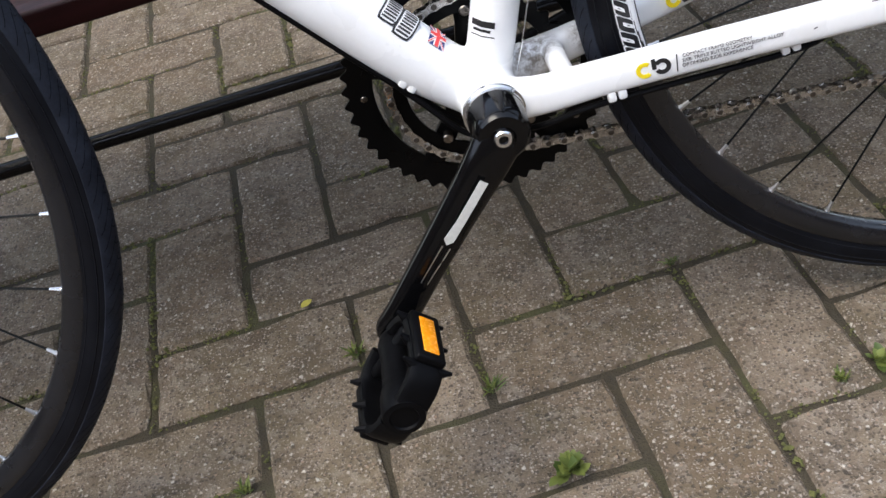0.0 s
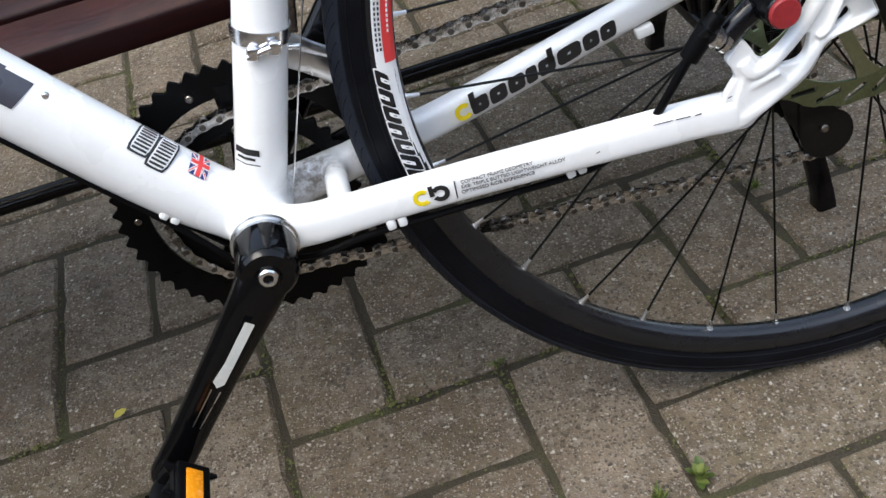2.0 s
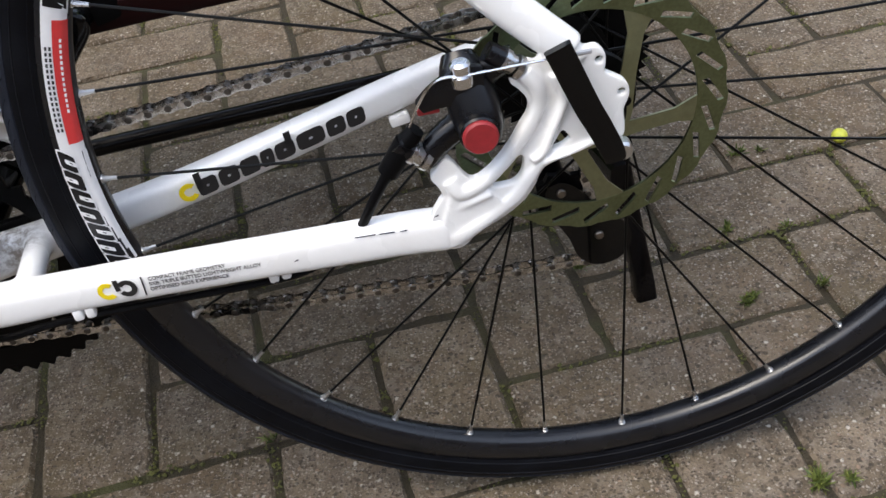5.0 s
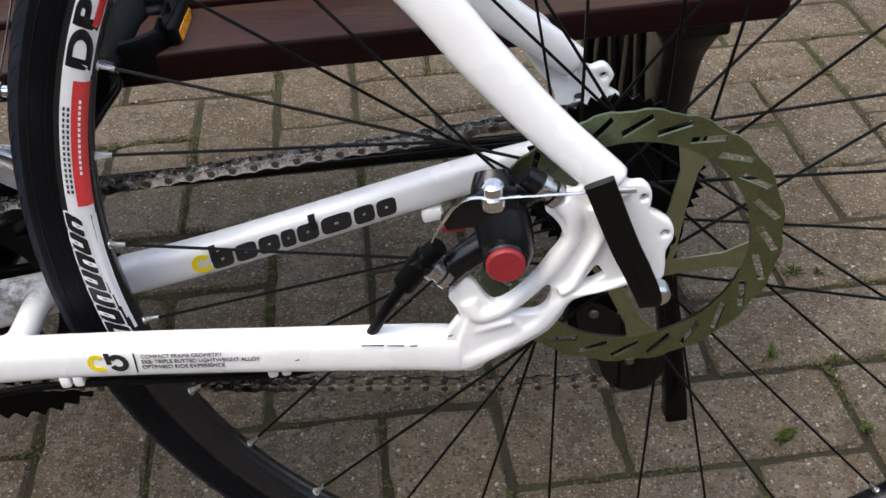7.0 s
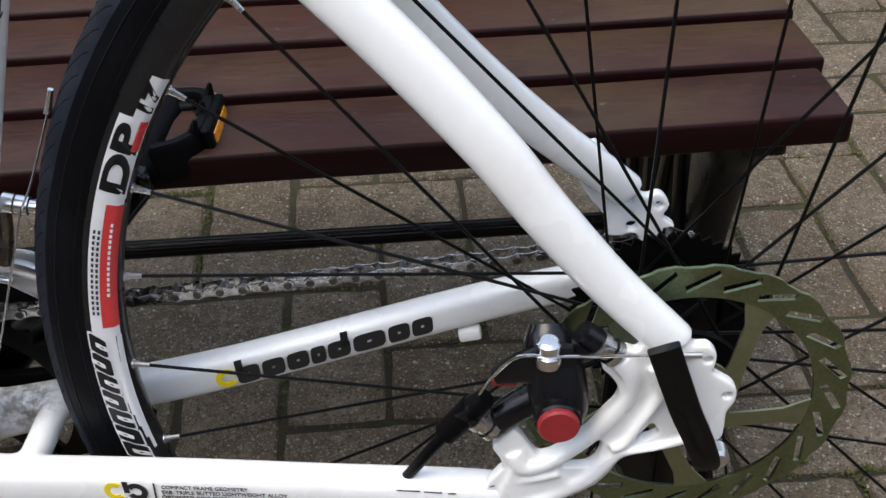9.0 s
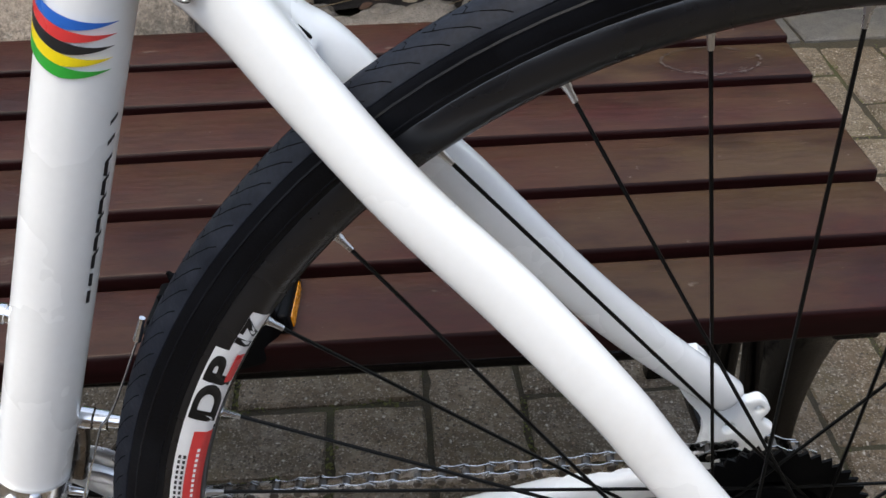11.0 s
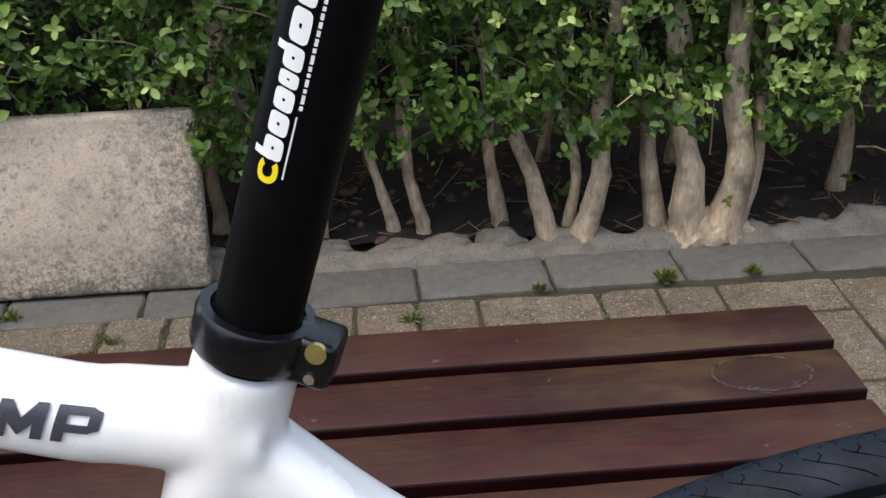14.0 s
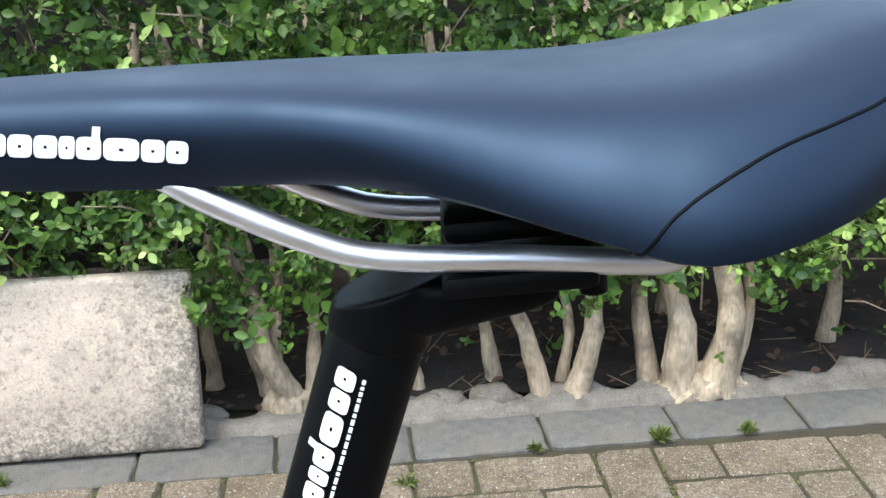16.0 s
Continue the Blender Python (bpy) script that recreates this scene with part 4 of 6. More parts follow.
plates, rollers = bmesh.new(), bmesh.new()
top = [(RING[0] + 0.069 * math.cos(radians(w)), 0.0405, RING[1] + 0.069 * math.sin(radians(w))) for w in range(255, 84, -12)]
run = top + [(-0.365, 0.0410, 0.0010), (-0.30, 0.0425, 0.0082), (-0.12, 0.046, 0.026), (-0.0225, 0.048, 0.0385)]
wrap = [(0.0365 * math.cos(radians(w)) - 0.0125, 0.048, 0.0365 * math.sin(radians(w)) + 0.004) for w in range(85, -60, -14)]
back = wrap + [(0.000, 0.048, -0.075), (-0.001, 0.048, -0.100), (0.001, 0.048, -0.118), (0.016, 0.048, -0.134), (0.0245, 0.048, -0.148), (0.0250, 0.048, -0.158), (0.018, 0.048, -0.1695), (0.006, 0.048, -0.1745), (-0.0187, 0.048, -0.1722), (-0.077, 0.0472, -0.1700), (-0.1403, 0.046, -0.1640), (-0.25, 0.043, -0.1540), (RING[0] + 0.03, 0.0410, RING[1] - 0.0700), (RING[0] - 0.01, 0.0405, RING[1] - 0.0685)]
chain_run(run, plates, rollers)
chain_run(back, plates, rollers)
chain = on_bike("chain", plates, CHAIN, "grimy steel roller chain")
part("chain_core", rollers, PIN, chain)["kind"] = "stuff"

# rear derailleur
mech = sweep(spline([(-0.014, 0.072, -0.008, 0.0060, 0.0085), (-0.018, 0.073, -0.040, 0.0075, 0.0085), (-0.024, 0.071, -0.080, 0.0090, 0.0095), (-0.022, 0.064, -0.108, 0.0080, 0.0110), (-0.012, 0.058, -0.122, 0.0050, 0.0080)], 4), 14, 3.0)
mech = on_bike("rear_derailleur", mech, BLACK, "black rear derailleur with a long cage")
for y in (0.041, 0.0555):
    part("cage_plate", solid(rounded([(-0.030, -0.104), (-0.020, -0.098), (-0.008, -0.104), (0.010, -0.128), (0.026, -0.142), (0.0285, -0.160), (0.018, -0.1725), (0.002, -0.1740), (-0.010, -0.164), (-0.016, -0.146), (-0.026, -0.126)], 3), y - 0.0012, y + 0.0012), GLOSS, mech, "black derailleur cage plate")
for x, z in ((-0.0175, -0.1130), (0.0070, -0.1545)):
    teeth = [((0.0185 + (0.002 if k % 2 else -0.001)) * math.cos(math.pi * k / 11) + x, (0.0185 + (0.002 if k % 2 else -0.001)) * math.sin(math.pi * k / 11) + z) for k in range(22)]
    part("jockey_wheel", solid(teeth, 0.0455, 0.0505, [circle(x, z, 0.003)]), PLASTIC, mech, smooth=False)
    part("pulley_bolt", disc(x - 0.0015, 0.0375, 0.058, z + 0.0070, 0.0034, 12, 0.0008), DARKALLOY, mech, "small bright pulley bolt")

# front derailleur on its band clamp
fx = seat_axis(0.0665)
band = lathe([(0.0172, -0.0048), (0.0184, -0.0048), (0.0188, 0.0), (0.0184, 0.0048), (0.0172, 0.0048)], 36, closed=True)
bmesh.ops.transform(band, matrix=pose(fx, 0, 0.0665, 0, 16.7, 0) @ pose(0, 0, 0, 90, 0, 0), verts=band.verts)
fd = on_bike("front_derailleur", band, STEEL, "bright band clamp of the front derailleur")
for o in (-0.0070, 0.0065):
    part("clamp_ear", box((0.0075, 0.0065, 0.0095), (fx + o, -0.0198, 0.0615), 0.002, (0, 16, 0), seg=3), STEEL, fd)
part("clamp_bolt", tube((fx - 0.011, -0.0212, 0.0602), (fx + 0.011, -0.0212, 0.0632), 0.0020, n=12), STEEL, fd)
arm = sweep(spline([(-0.3650, 0.016, 0.052, 0.0040, 0.0060), (-0.3560, 0.026, 0.040, 0.0034, 0.0050), (-0.3440, 0.030, 0.030, 0.0030, 0.0038), (-0.3300, 0.032, 0.020, 0.0026, 0.0030)], 4), 12, 3.0)
part("linkage", arm, SATIN, fd, "satin steel derailleur arm")
part("linkage", sweep(spline([(fx + 0.0185, 0.008, 0.098, 0.0034, 0.0040), (fx + 0.0220, 0.012, 0.086, 0.0036, 0.0040), (fx + 0.0205, 0.012, 0.072, 0.0036, 0.0042), (fx + 0.0170, 0.008, 0.056, 0.0040, 0.0044)], 4), 12, 3.0), DARKALLOY, fd, "curved dark bronze link")
part("pivot_bolt", tube((-0.3610, 0.006, 0.0480), (-0.3525, 0.006, 0.0462), 0.0022, 0.0018, 12), STEEL, fd)
for x0, x1, r in ((-0.3490, -0.3435, 0.0056), (-0.3425, -0.3365, 0.0052), (-0.3360, -0.3300, 0.0034)):
    part("cable_bolt", tube((x0, 0.012, 0.0900 - 0.18 * (x0 + 0.349)), (x1, 0.012, 0.0900 - 0.18 * (x1 + 0.349)), r, r * 0.94, 16), STEEL, fd, "stepped bright cable anchor bolt")
for y in (0.034, 0.050):
    rows = [(RING[0] + r * math.cos(radians(w)), y, RING[1] + r * math.sin(radians(w)), 0.0008, h) for w, r, h in ((34, 0.1070, 0.004), (42, 0.1085, 0.006), (52, 0.110, 0.008), (62, 0.111, 0.008), (70, 0.110, 0.005))]
    part("cage_plate", sweep(spline(rows, 4), 8, 5), ALLOY, fd, "dull alloy derailleur cage plate")
on_bike("gear_cable", sweep([(-0.3385, 0.0065, 0.0890, 0.0006, 0.0006), (BB[0] + 0.024, -0.006, BB[1] + 0.010, 0.0006, 0.0006)], 6), STEEL, "thin bare steel gear cable")

on_bike("gear_cable_end", sweep(spline([(-0.3385, 0.0065, 0.0890, 0.0006, 0.0006), (-0.3285, 0.0, 0.1050, 0.0006, 0.0006), (-0.3185, 0.0, 0.1270, 0.0006, 0.0006), (-0.3100, 0.0, 0.1469, 0.0006, 0.0006)], 4), 6), STEEL, "loose bare steel cable end")
on_bike("cable_ferrule", tube((-0.3108, 0.0, 0.1450), (-0.3067, 0.0, 0.1570), 0.0019, 0.0014, 10), STEEL, "crimped bright cable end cap")
for z in (0.154, 0.0965):
    head = lathe([(0.0, 0.0), (0.0040, 0.0), (0.0040, 0.0030), (0.0047, 0.0034), (0.0047, 0.0052), (0.0040, 0.0072), (0.0024, 0.0084), (0.0, 0.0086)], 20)
    bmesh.ops.transform(head, matrix=pose(seat_axis(z) - 0.0150, 0, z + 0.0040, 0, 0, 0) @ pose(0, 0, 0, 0, 16.7, 0) @ pose(0, 0, 0, 0, 0, 90), verts=head.verts)
    on_bike("bottle_boss_bolt", close(head), STEEL, "small domed bottle-cage bolt")

# cables and clips under the down tube and chainstay
cab = sweep(spline([(-0.845, -0.010, 0.415, 0.0023, 0.0023), (-0.58, -0.012, 0.096, 0.0023, 0.0023), (-0.47, -0.014, -0.036, 0.0023, 0.0023), (-0.432, -0.018, -0.082, 0.0023, 0.0023), (-0.40, -0.022, -0.087, 0.0023, 0.0023), (-0.376, -0.036, -0.0800, 0.0024, 0.0024), (-0.345, -0.038, -0.0745, 0.0024, 0.0024), (-0.29, -0.041, -0.0712, 0.0024, 0.0024), (-0.205, -0.0485, -0.0655, 0.0024, 0.0024), (-0.175, -0.046, -0.0600, 0.0024, 0.0024)], 5), 8)
on_bike("brake_cable_housing", cab, PLASTIC, "black cable housing clipped under the frame")
on_bike("gear_cable_housing", sweep(spline([(-0.845, 0.006, 0.413, 0.0022, 0.0022), (-0.58, 0.004, 0.094, 0.0022, 0.0022), (-0.47, 0.0, -0.040, 0.0022, 0.0022), (-0.43, 0.0, -0.088, 0.0022, 0.0022)], 5), 8), PLASTIC)
for x, y, z, w in ((-0.4640, -0.0165, -0.0325, 46), (-0.3255, -0.0395, -0.0690, -4), (-0.2055, -0.0480, -0.0622, -4)):
    clip = box((0.0064, 0.006, 0.0085), (x - 0.0038 * math.cos(radians(w)), y, z + 0.0038 * math.sin(radians(w))), 0.0018, (0, w, 0))
    box((0.0064, 0.006, 0.0085), (x + 0.0038 * math.cos(radians(w)), y, z - 0.0038 * math.sin(radians(w))), 0.0018, (0, w, 0), clip)
    on_bike("cable_clip", clip, WHITE, "small white cable clip")

# ---- disc brake caliper ----
body = sweep(spline([(-0.0835, -0.052, 0.060, 0.012, 0.009), (-0.0830, -0.058, 0.052, 0.014, 0.0125), (-0.0800, -0.064, 0.038, 0.0150, 0.0140), (-0.0780, -0.070, 0.026, 0.0140, 0.0130), (-0.0770, -0.072, 0.018, 0.0100, 0.0090)], 4), 18, 2.6)
cal = on_bike("brake_caliper", body, PAINTBLACK, "black cable disc brake caliper with a red knob")
part("adjuster_knob", disc(-0.0802, -0.0800, -0.0878, 0.0286, 0.0096, 32, 0.0010), RED, cal, "red round pad adjuster")
part("barrel", disc(-0.0802, -0.062, -0.0850, 0.0286, 0.0108, 28, 0.001), PAINTBLACK, cal)
part("lever_arm", sweep(spline([(-0.074, -0.070, 0.052, 0.003, 0.010), (-0.084, -0.0715, 0.052, 0.003, 0.012), (-0.097, -0.070, 0.049, 0.003, 0.008), (-0.108, -0.068, 0.043, 0.003, 0.004)], 4), 12, 4), PAINTBLACK, cal)
part("mount_arm", sweep(spline([(-0.076, -0.060, 0.048, 0.007, 0.008), (-0.066, -0.062, 0.056, 0.007, 0.008), (-0.056, -0.062, 0.058, 0.007, 0.007)], 4), 14), PAINTBLACK, cal)
part("mount_arm", sweep(spline([(-0.086, -0.062, 0.026, 0.007, 0.009), (-0.100, -0.064, 0.018, 0.007, 0.008), (-0.110, -0.064, 0.008, 0.007, 0.007)], 4), 14), PAINTBLACK, cal)
part("red_tab", box((0.012, 0.004, 0.004), (-0.104, -0.068, 0.040), 0.001), RED, cal)
bolt = close(lathe([(0.0, 0.0), (0.0060, 0.0), (0.0064, 0.003), (0.0064, 0.006), (0.0050, 0.0065), (0.0056, 0.008), (0.0056, 0.012), (0.0040, 0.0135), (0.0, 0.0136)], 20))
bmesh.ops.transform(bolt, matrix=pose(-0.0845, -0.0715, 0.053, 90, 0, 0) @ pose(0, 0, 0, 0, 0, 0), verts=bolt.verts)
part("cable_bolt", bolt, STEEL, cal, "chrome cable clamp bolt")
for x, y, z, tx, tz in ((-0.0535, -0.066, 0.0530, -0.76, 0.65), (-0.1085, -0.0665, 0.0085, -0.72, 0.69)):
    for o, r in ((0.0, 0.0066), (0.0045, 0.0056), (0.0085, 0.0068)):
        part("mount_washer", tube((x + tx * o, y, z + tz * o), (x + tx * (o + 0.0035), y, z + tz * (o + 0.0035)), r, n=22), ALLOY, cal)
    part("mount_bolt", tube((x + tx * 0.012, y, z + tz * 0.012), (x + tx * 0.021, y, z + tz * 0.021), 0.0062, 0.0056, n=18), PAINTBLACK, cal)
part("cable_stop", tube((-0.118, -0.066, 0.022), (-0.131, -0.064, 0.004), 0.0068, 0.0062, 16), PLASTIC, cal)
part("cable_stop", tube((-0.112, -0.067, 0.029), (-0.118, -0.066, 0.022), 0.0048, 0.0060, 16), PLASTIC, cal)
on_bike("brake_cable_housing", sweep(spline([(-0.131, -0.064, 0.004, 0.0032, 0.0032), (-0.142, -0.062, -0.014, 0.0030, 0.0030), (-0.152, -0.056, -0.034, 0.0028, 0.0028), (-0.166, -0.046, -0.058, 0.0026, 0.0026)], 5), 10), PLASTIC)
on_bike("brake_cable", sweep(spline([(-0.1165, -0.067, 0.028, 0.0008, 0.0008), (-0.109, -0.072, 0.046, 0.0008, 0.0008), (-0.098, -0.0745, 0.0595, 0.0008, 0.0008), (-0.080, -0.0755, 0.0600, 0.0008, 0.0008), (-0.050, -0.0765, 0.0610, 0.0008, 0.0008), (-0.024, -0.0775, 0.0615, 0.0008, 0.0008)], 5), 6), STEEL, "thin bare steel brake cable end")
on_bike("cable_ferrule", tube((-0.027, -0.0775, 0.0615), (-0.018, -0.0778, 0.0618), 0.0014, n=8), ALLOY)

# ---- seatpost, collar, saddle ----
collar = lathe([(0.0160, -0.0078), (0.0188, -0.0080), (0.0194, -0.0066), (0.0194, 0.0040), (0.0184, 0.0056), (0.0152, 0.0058)], 48, closed=True)
ax = Matrix.Translation((seat_axis(0.3775), 0, 0.3775)) @ pose(0, 0, 0, 0, 16.7, 0)
bmesh.ops.transform(collar, matrix=ax @ pose(0, 0, 0, 90, 0, 0), verts=collar.verts)
clamp = on_bike("seat_clamp", collar, PAINTBLACK, "gloss black seat clamp with two bolts")
lug = box((0.0165, 0.0184, 0.0165), (0.0200, 0.0, -0.0026), 0.0026, seg=3)
bmesh.ops.transform(lug, matrix=ax @ pose(0, 0, 0, 0, 0, -10), verts=lug.verts)
part("clamp_lug", lug, PAINTBLACK, clamp)
for z, mat in ((0.0024, material("brass", (0.55, 0.46, 0.18), 0.35, 0.9)), (-0.0068, STEEL)):
    b_ = tube((0.0222, -0.0100, z), (0.0222, -0.0080, z), 0.0034 if z > 0 else 0.0018, n=16)
    bmesh.ops.transform(b_, matrix=ax @ pose(0, 0, 0, 0, 0, -10), verts=b_.verts)
    part("clamp_bolt", b_, mat, clamp)
e_u = Vector((0.30, 0, 1)).normalized()
e_f = Vector((1, 0, -0.30)).normalized()
post = on_bike("seatpost", sweep([(seat_axis(z), 0, z, r, r) for z, r in ((0.33, 0.0138), (0.4965, 0.0138), (0.4975, 0.0134), (0.4985, 0.0138), (0.499, 0.0138))], 32), MATTE, "matt black seatpost with a printed maker mark")
head = bmesh.new()
rings = [[], []]
for k in range(36):  # the post cut by a sloping plane, with an arm running back under the rails
    w = 2 * math.pi * k / 36
    base = Vector((seat_axis(0.496), 0, 0.496)) + e_f * (0.0148 * math.cos(w)) + Vector((0, 0.0148 * math.sin(w), 0))
    rings[0].append(head.verts.new(base))
    lift = (0.5075 + (base.x + 0.2565) * 0.31 - base.z) / (e_u.z - 0.31 * e_u.x)
    rings[1].append(head.verts.new(base + e_u * lift))
for k in range(36):
    head.faces.new((rings[0][k], rings[0][(k + 1) % 36], rings[1][(k + 1) % 36], rings[1][k]))
head.faces.new(rings[0]), head.faces.new(rings[1])
sweep(spline([(-0.247, 0, 0.5030, 0.0120, 0.0065), (-0.232, 0, 0.5070, 0.0138, 0.0085), (-0.218, 0, 0.5095, 0.0142, 0.0072), (-0.203, 0, 0.5115, 0.0142, 0.0052), (-0.195, 0, 0.5135, 0.0130, 0.0036)], 5), 24, 4.0, bm=head)
head = part("post_head", head, MATTE, post)
cast(head, 0.0010, 8)
part("rail_clamp", box((0.040, 0.050, 0.0065), (-0.206, 0, 0.5195), 0.0022, (0, -4, 0)), MATTE, post)
part("rail_clamp", box((0.040, 0.034, 0.0070), (-0.206, 0, 0.5315), 0.003, (0, -4, 0)), MATTE, post)
part("clamp_screw", tube((-0.184, 0, 0.508), (-0.187, 0, 0.540), 0.0040, n=12), MATTE, post)
saddle = new("saddle")
saddle.parent, saddle.matrix_basis = BIKE, UP
saddle["label"] = "black padded saddle on steel rails"
SEC = [(-0.392, 0.0120, 0.5585, 0.5510), (-0.385, 0.0180, 0.5635, 0.5480), (-0.365, 0.0205, 0.5669, 0.5460), (-0.325, 0.0225, 0.5696, 0.5447), (-0.290, 0.0260, 0.5711, 0.5457), (-0.255, 0.0340, 0.5716, 0.5480), (-0.225, 0.0460, 0.5719, 0.5470), (-0.195, 0.0600, 0.5724, 0.5416), (-0.170, 0.0710, 0.5748, 0.5382), (-0.145, 0.0660, 0.5799, 0.5434), (-0.125, 0.0540, 0.5852, 0.5510), (-0.112, 0.0470, 0.5866, 0.5580), (-0.105, 0.0340, 0.5820, 0.5650)]
sb = bmesh.new()
rings = []
for x, w, zt, zb in [tuple(r) for r in spline(SEC, 4)]:
    h = zt - zb
    nose = [(0.0, 1.0), (0.30, 0.995), (0.55, 0.965), (0.76, 0.91), (0.90, 0.81), (0.98, 0.67), (1.0, 0.48), (0.98, 0.27), (0.935, 0.08), (0.89, 0.0), (0.77, 0.10), (0.5, 0.22), (0.0, 0.26)]
    wing = [(0.0, 1.0), (0.28, 0.985), (0.50, 0.935), (0.67, 0.84), (0.79, 0.70), (0.88, 0.54), (0.945, 0.36), (0.99, 0.17), (0.985, 0.04), (0.93, 0.0), (0.80, 0.08), (0.5, 0.21), (0.0, 0.26)]
    f = min(max((x + 0.27) / 0.08, 0.0), 1.0)
    f = f * f * (3 - 2 * f)
    row = [(a0 + (a1 - a0) * f, b0 + (b1 - b0) * f) for (a0, b0), (a1, b1) in zip(nose, wing)]
    full = row + [(-a, b) for a, b in row[-2:0:-1]]
    rings.append([sb.verts.new((x, -w * a, zb + h * b)) for a, b in full])
for r0, r1 in zip(rings, rings[1:]):
    for k in range(len(r0)):
        sb.faces.new((r0[k], r0[(k + 1) % len(r0)], r1[(k + 1) % len(r1)], r1[k]))
sb.faces.new(rings[0]), sb.faces.new(rings[-1][::-1])
part("saddle_cover", sb, SADDLE, saddle, "smooth black saddle cover with a sewn wing seam")
for s in (1, -1):
    rail = [(-0.372, s * 0.006, 0.5570), (-0.335, s * 0.010, 0.5580), (-0.308, s * 0.016, 0.5535), (-0.283, s * 0.0215, 0.5420), (-0.258, s * 0.022, 0.5310), (-0.240, s * 0.022, 0.5265), (-0.205, s * 0.022, 0.5255), (-0.180, s * 0.022, 0.5243), (-0.167, s * 0.022, 0.5252), (-0.156, s * 0.021, 0.5360), (-0.150, s * 0.021, 0.5500)]
    part("rail", sweep(spline([(*p, 0.0035, 0.0035) for p in rail], 6), 20), SATIN, saddle, "bright steel saddle rail")
part("rear_bridge", box((0.020, 0.075, 0.010), (-0.150, 0, 0.548), 0.003), PLASTIC, saddle)

# ---- printed marks on the bicycle ----
def patch(name, point, mat, parent, nu=8, nv=6, label="", s0=0.0, s1=1.0, t0=0.0, t1=1.0):
    """A thin printed patch from a function of (s, t) that gives its surface."""
    bm = bmesh.new()
    g = [[bm.verts.new(point(s0 + (s1 - s0) * i / nu, t0 + (t1 - t0) * j / nv)) for j in range(nv + 1)] for i in range(nu + 1)]
    for i in range(nu):
        for j in range(nv):
            bm.faces.new((g[i][j], g[i + 1][j], g[i + 1][j + 1], g[i][j + 1]))
    return part(name, bm, mat, parent, label)


def on_tube(p0, p1, r, lift=0.0005, back=False):
    """Surface of a round tube's near side: s runs along it in metres from p0, h is the height across it in metres."""
    p0, p1 = Vector(p0), Vector(p1)
    d = (p1 - p0).normalized()
    h = Vector((0, 1, 0)).cross(d) * (1 if d.x < 0 else -1)
    h = h if h.z > 0 else -h

    def place(s, q):
        a = q / r
        return p0 + d * s + h * (math.sin(a) * (r + lift)) + Vector((0, -1, 0)) * (math.cos(a) * (r + lift))
    return place


def rect(name, place, s0, s1, q0, q1, mat, parent, skew=0.0, label="", nu=6, nv=5):
    return patch(name, lambda s, t: place(s0 + (s1 - s0) * s + skew * (q0 + (q1 - q0) * t), q0 + (q1 - q0) * t), mat, parent, nu, nv, label)


def ring_patch(name, place, cx, cy, rx, ry, inner, mat, parent, skew=0.0, arc=(0, 360), power=3.0, label=""):
    """A thin printed ring, open or closed, with squared shoulders, on a surface given by place(along, across)."""
    def f(s, t):
        w = radians(arc[0] + (arc[1] - arc[0]) * s)
        c, q = math.cos(w), math.sin(w)
        k = (abs(c) ** power + abs(q) ** power) ** (-1 / power) * (1 - (1 - inner) * t)
        return place(cx + rx * k * c + skew * ry * k * q, cy + ry * k * q)
    return patch(name, f, mat, parent, 22, 2, label)


def ring_row(place, x, widths, base, tall, mat, parent, skew=0.0, gap=0.10):
    """A maker's mark as a row of plain rings, the first and fifth with an upright bar."""
    for k, w in enumerate(widths):
        h = tall / 2
        ring_patch("letter_block", place, x + w / 2 + skew * h, base + h, w * (1 - gap) / 2, h, 0.14, mat, parent, skew, (0, 360), 5.0)
        if k in (0, 4):
            o = (0.02 if k == 0 else 0.60) * w
            patch("letter_block", lambda s, t: place(x + o + w * 0.30 * s + skew * (base + tall * (0.5 + 0.95 * t) - base), base + tall * (0.5 + 0.95 * t)), mat, parent, 2, 4)
        x += w


def lettering(text, size, place, x, base, mat, parent, name="letter", width=None, bold=0.0, skew=0.0):
    """Letters bent onto a surface given by place(along, across)."""
    bm = writing(text, size, width, bold)
    bmesh.ops.triangulate(bm, faces=bm.faces)
    bmesh.ops.subdivide_edges(bm, edges=[e for e in bm.edges if e.calc_length() > size * 0.2], cuts=3)
    for v in bm.verts:
        v.co = place(x + v.co.x + skew * v.co.z, base + v.co.z)
    return part(name, bm, mat, parent, smooth=False)


# five-colour band round the seat tube
tilt = math.atan(0.30)
e1, e2, e3 = Vector((-math.cos(tilt), 0, math.sin(tilt))), Vector((0, -1, 0)), Vector((math.sin(tilt), 0, math.cos(tilt)))


def band_point(i):
    def f(s, t):
        phi = radians(10 + 128 * s)
        dip = 0.0052 * (1 - s) ** 2.2 - 0.0025 * math.sin(math.pi * s)
        w = 0.0045 * (1.0 if s < 0.55 else max((1 - s) / 0.45, 0.02) ** 0.9)
        z = 0.2975 - 0.0046 * i + dip + w * (t - 0.5) + (0.0018 if s > 0.55 else 0.0) * ((s - 0.55) / 0.45)
        c = Vector((seat_axis(z), 0, z))
        r = 0.0180 + (z - 0.28) * 0.036
        return c + e1 * (math.cos(phi) * r) + e2 * (math.sin(phi) * r)
    return f


for i, m in enumerate((BLUEINK, REDINK, INK, YELLOW, GREENINK)):
    patch("colour_stripe", band_point(i), m, frame_ob, 26, 2, "pointed colour stripe of a five-colour band")

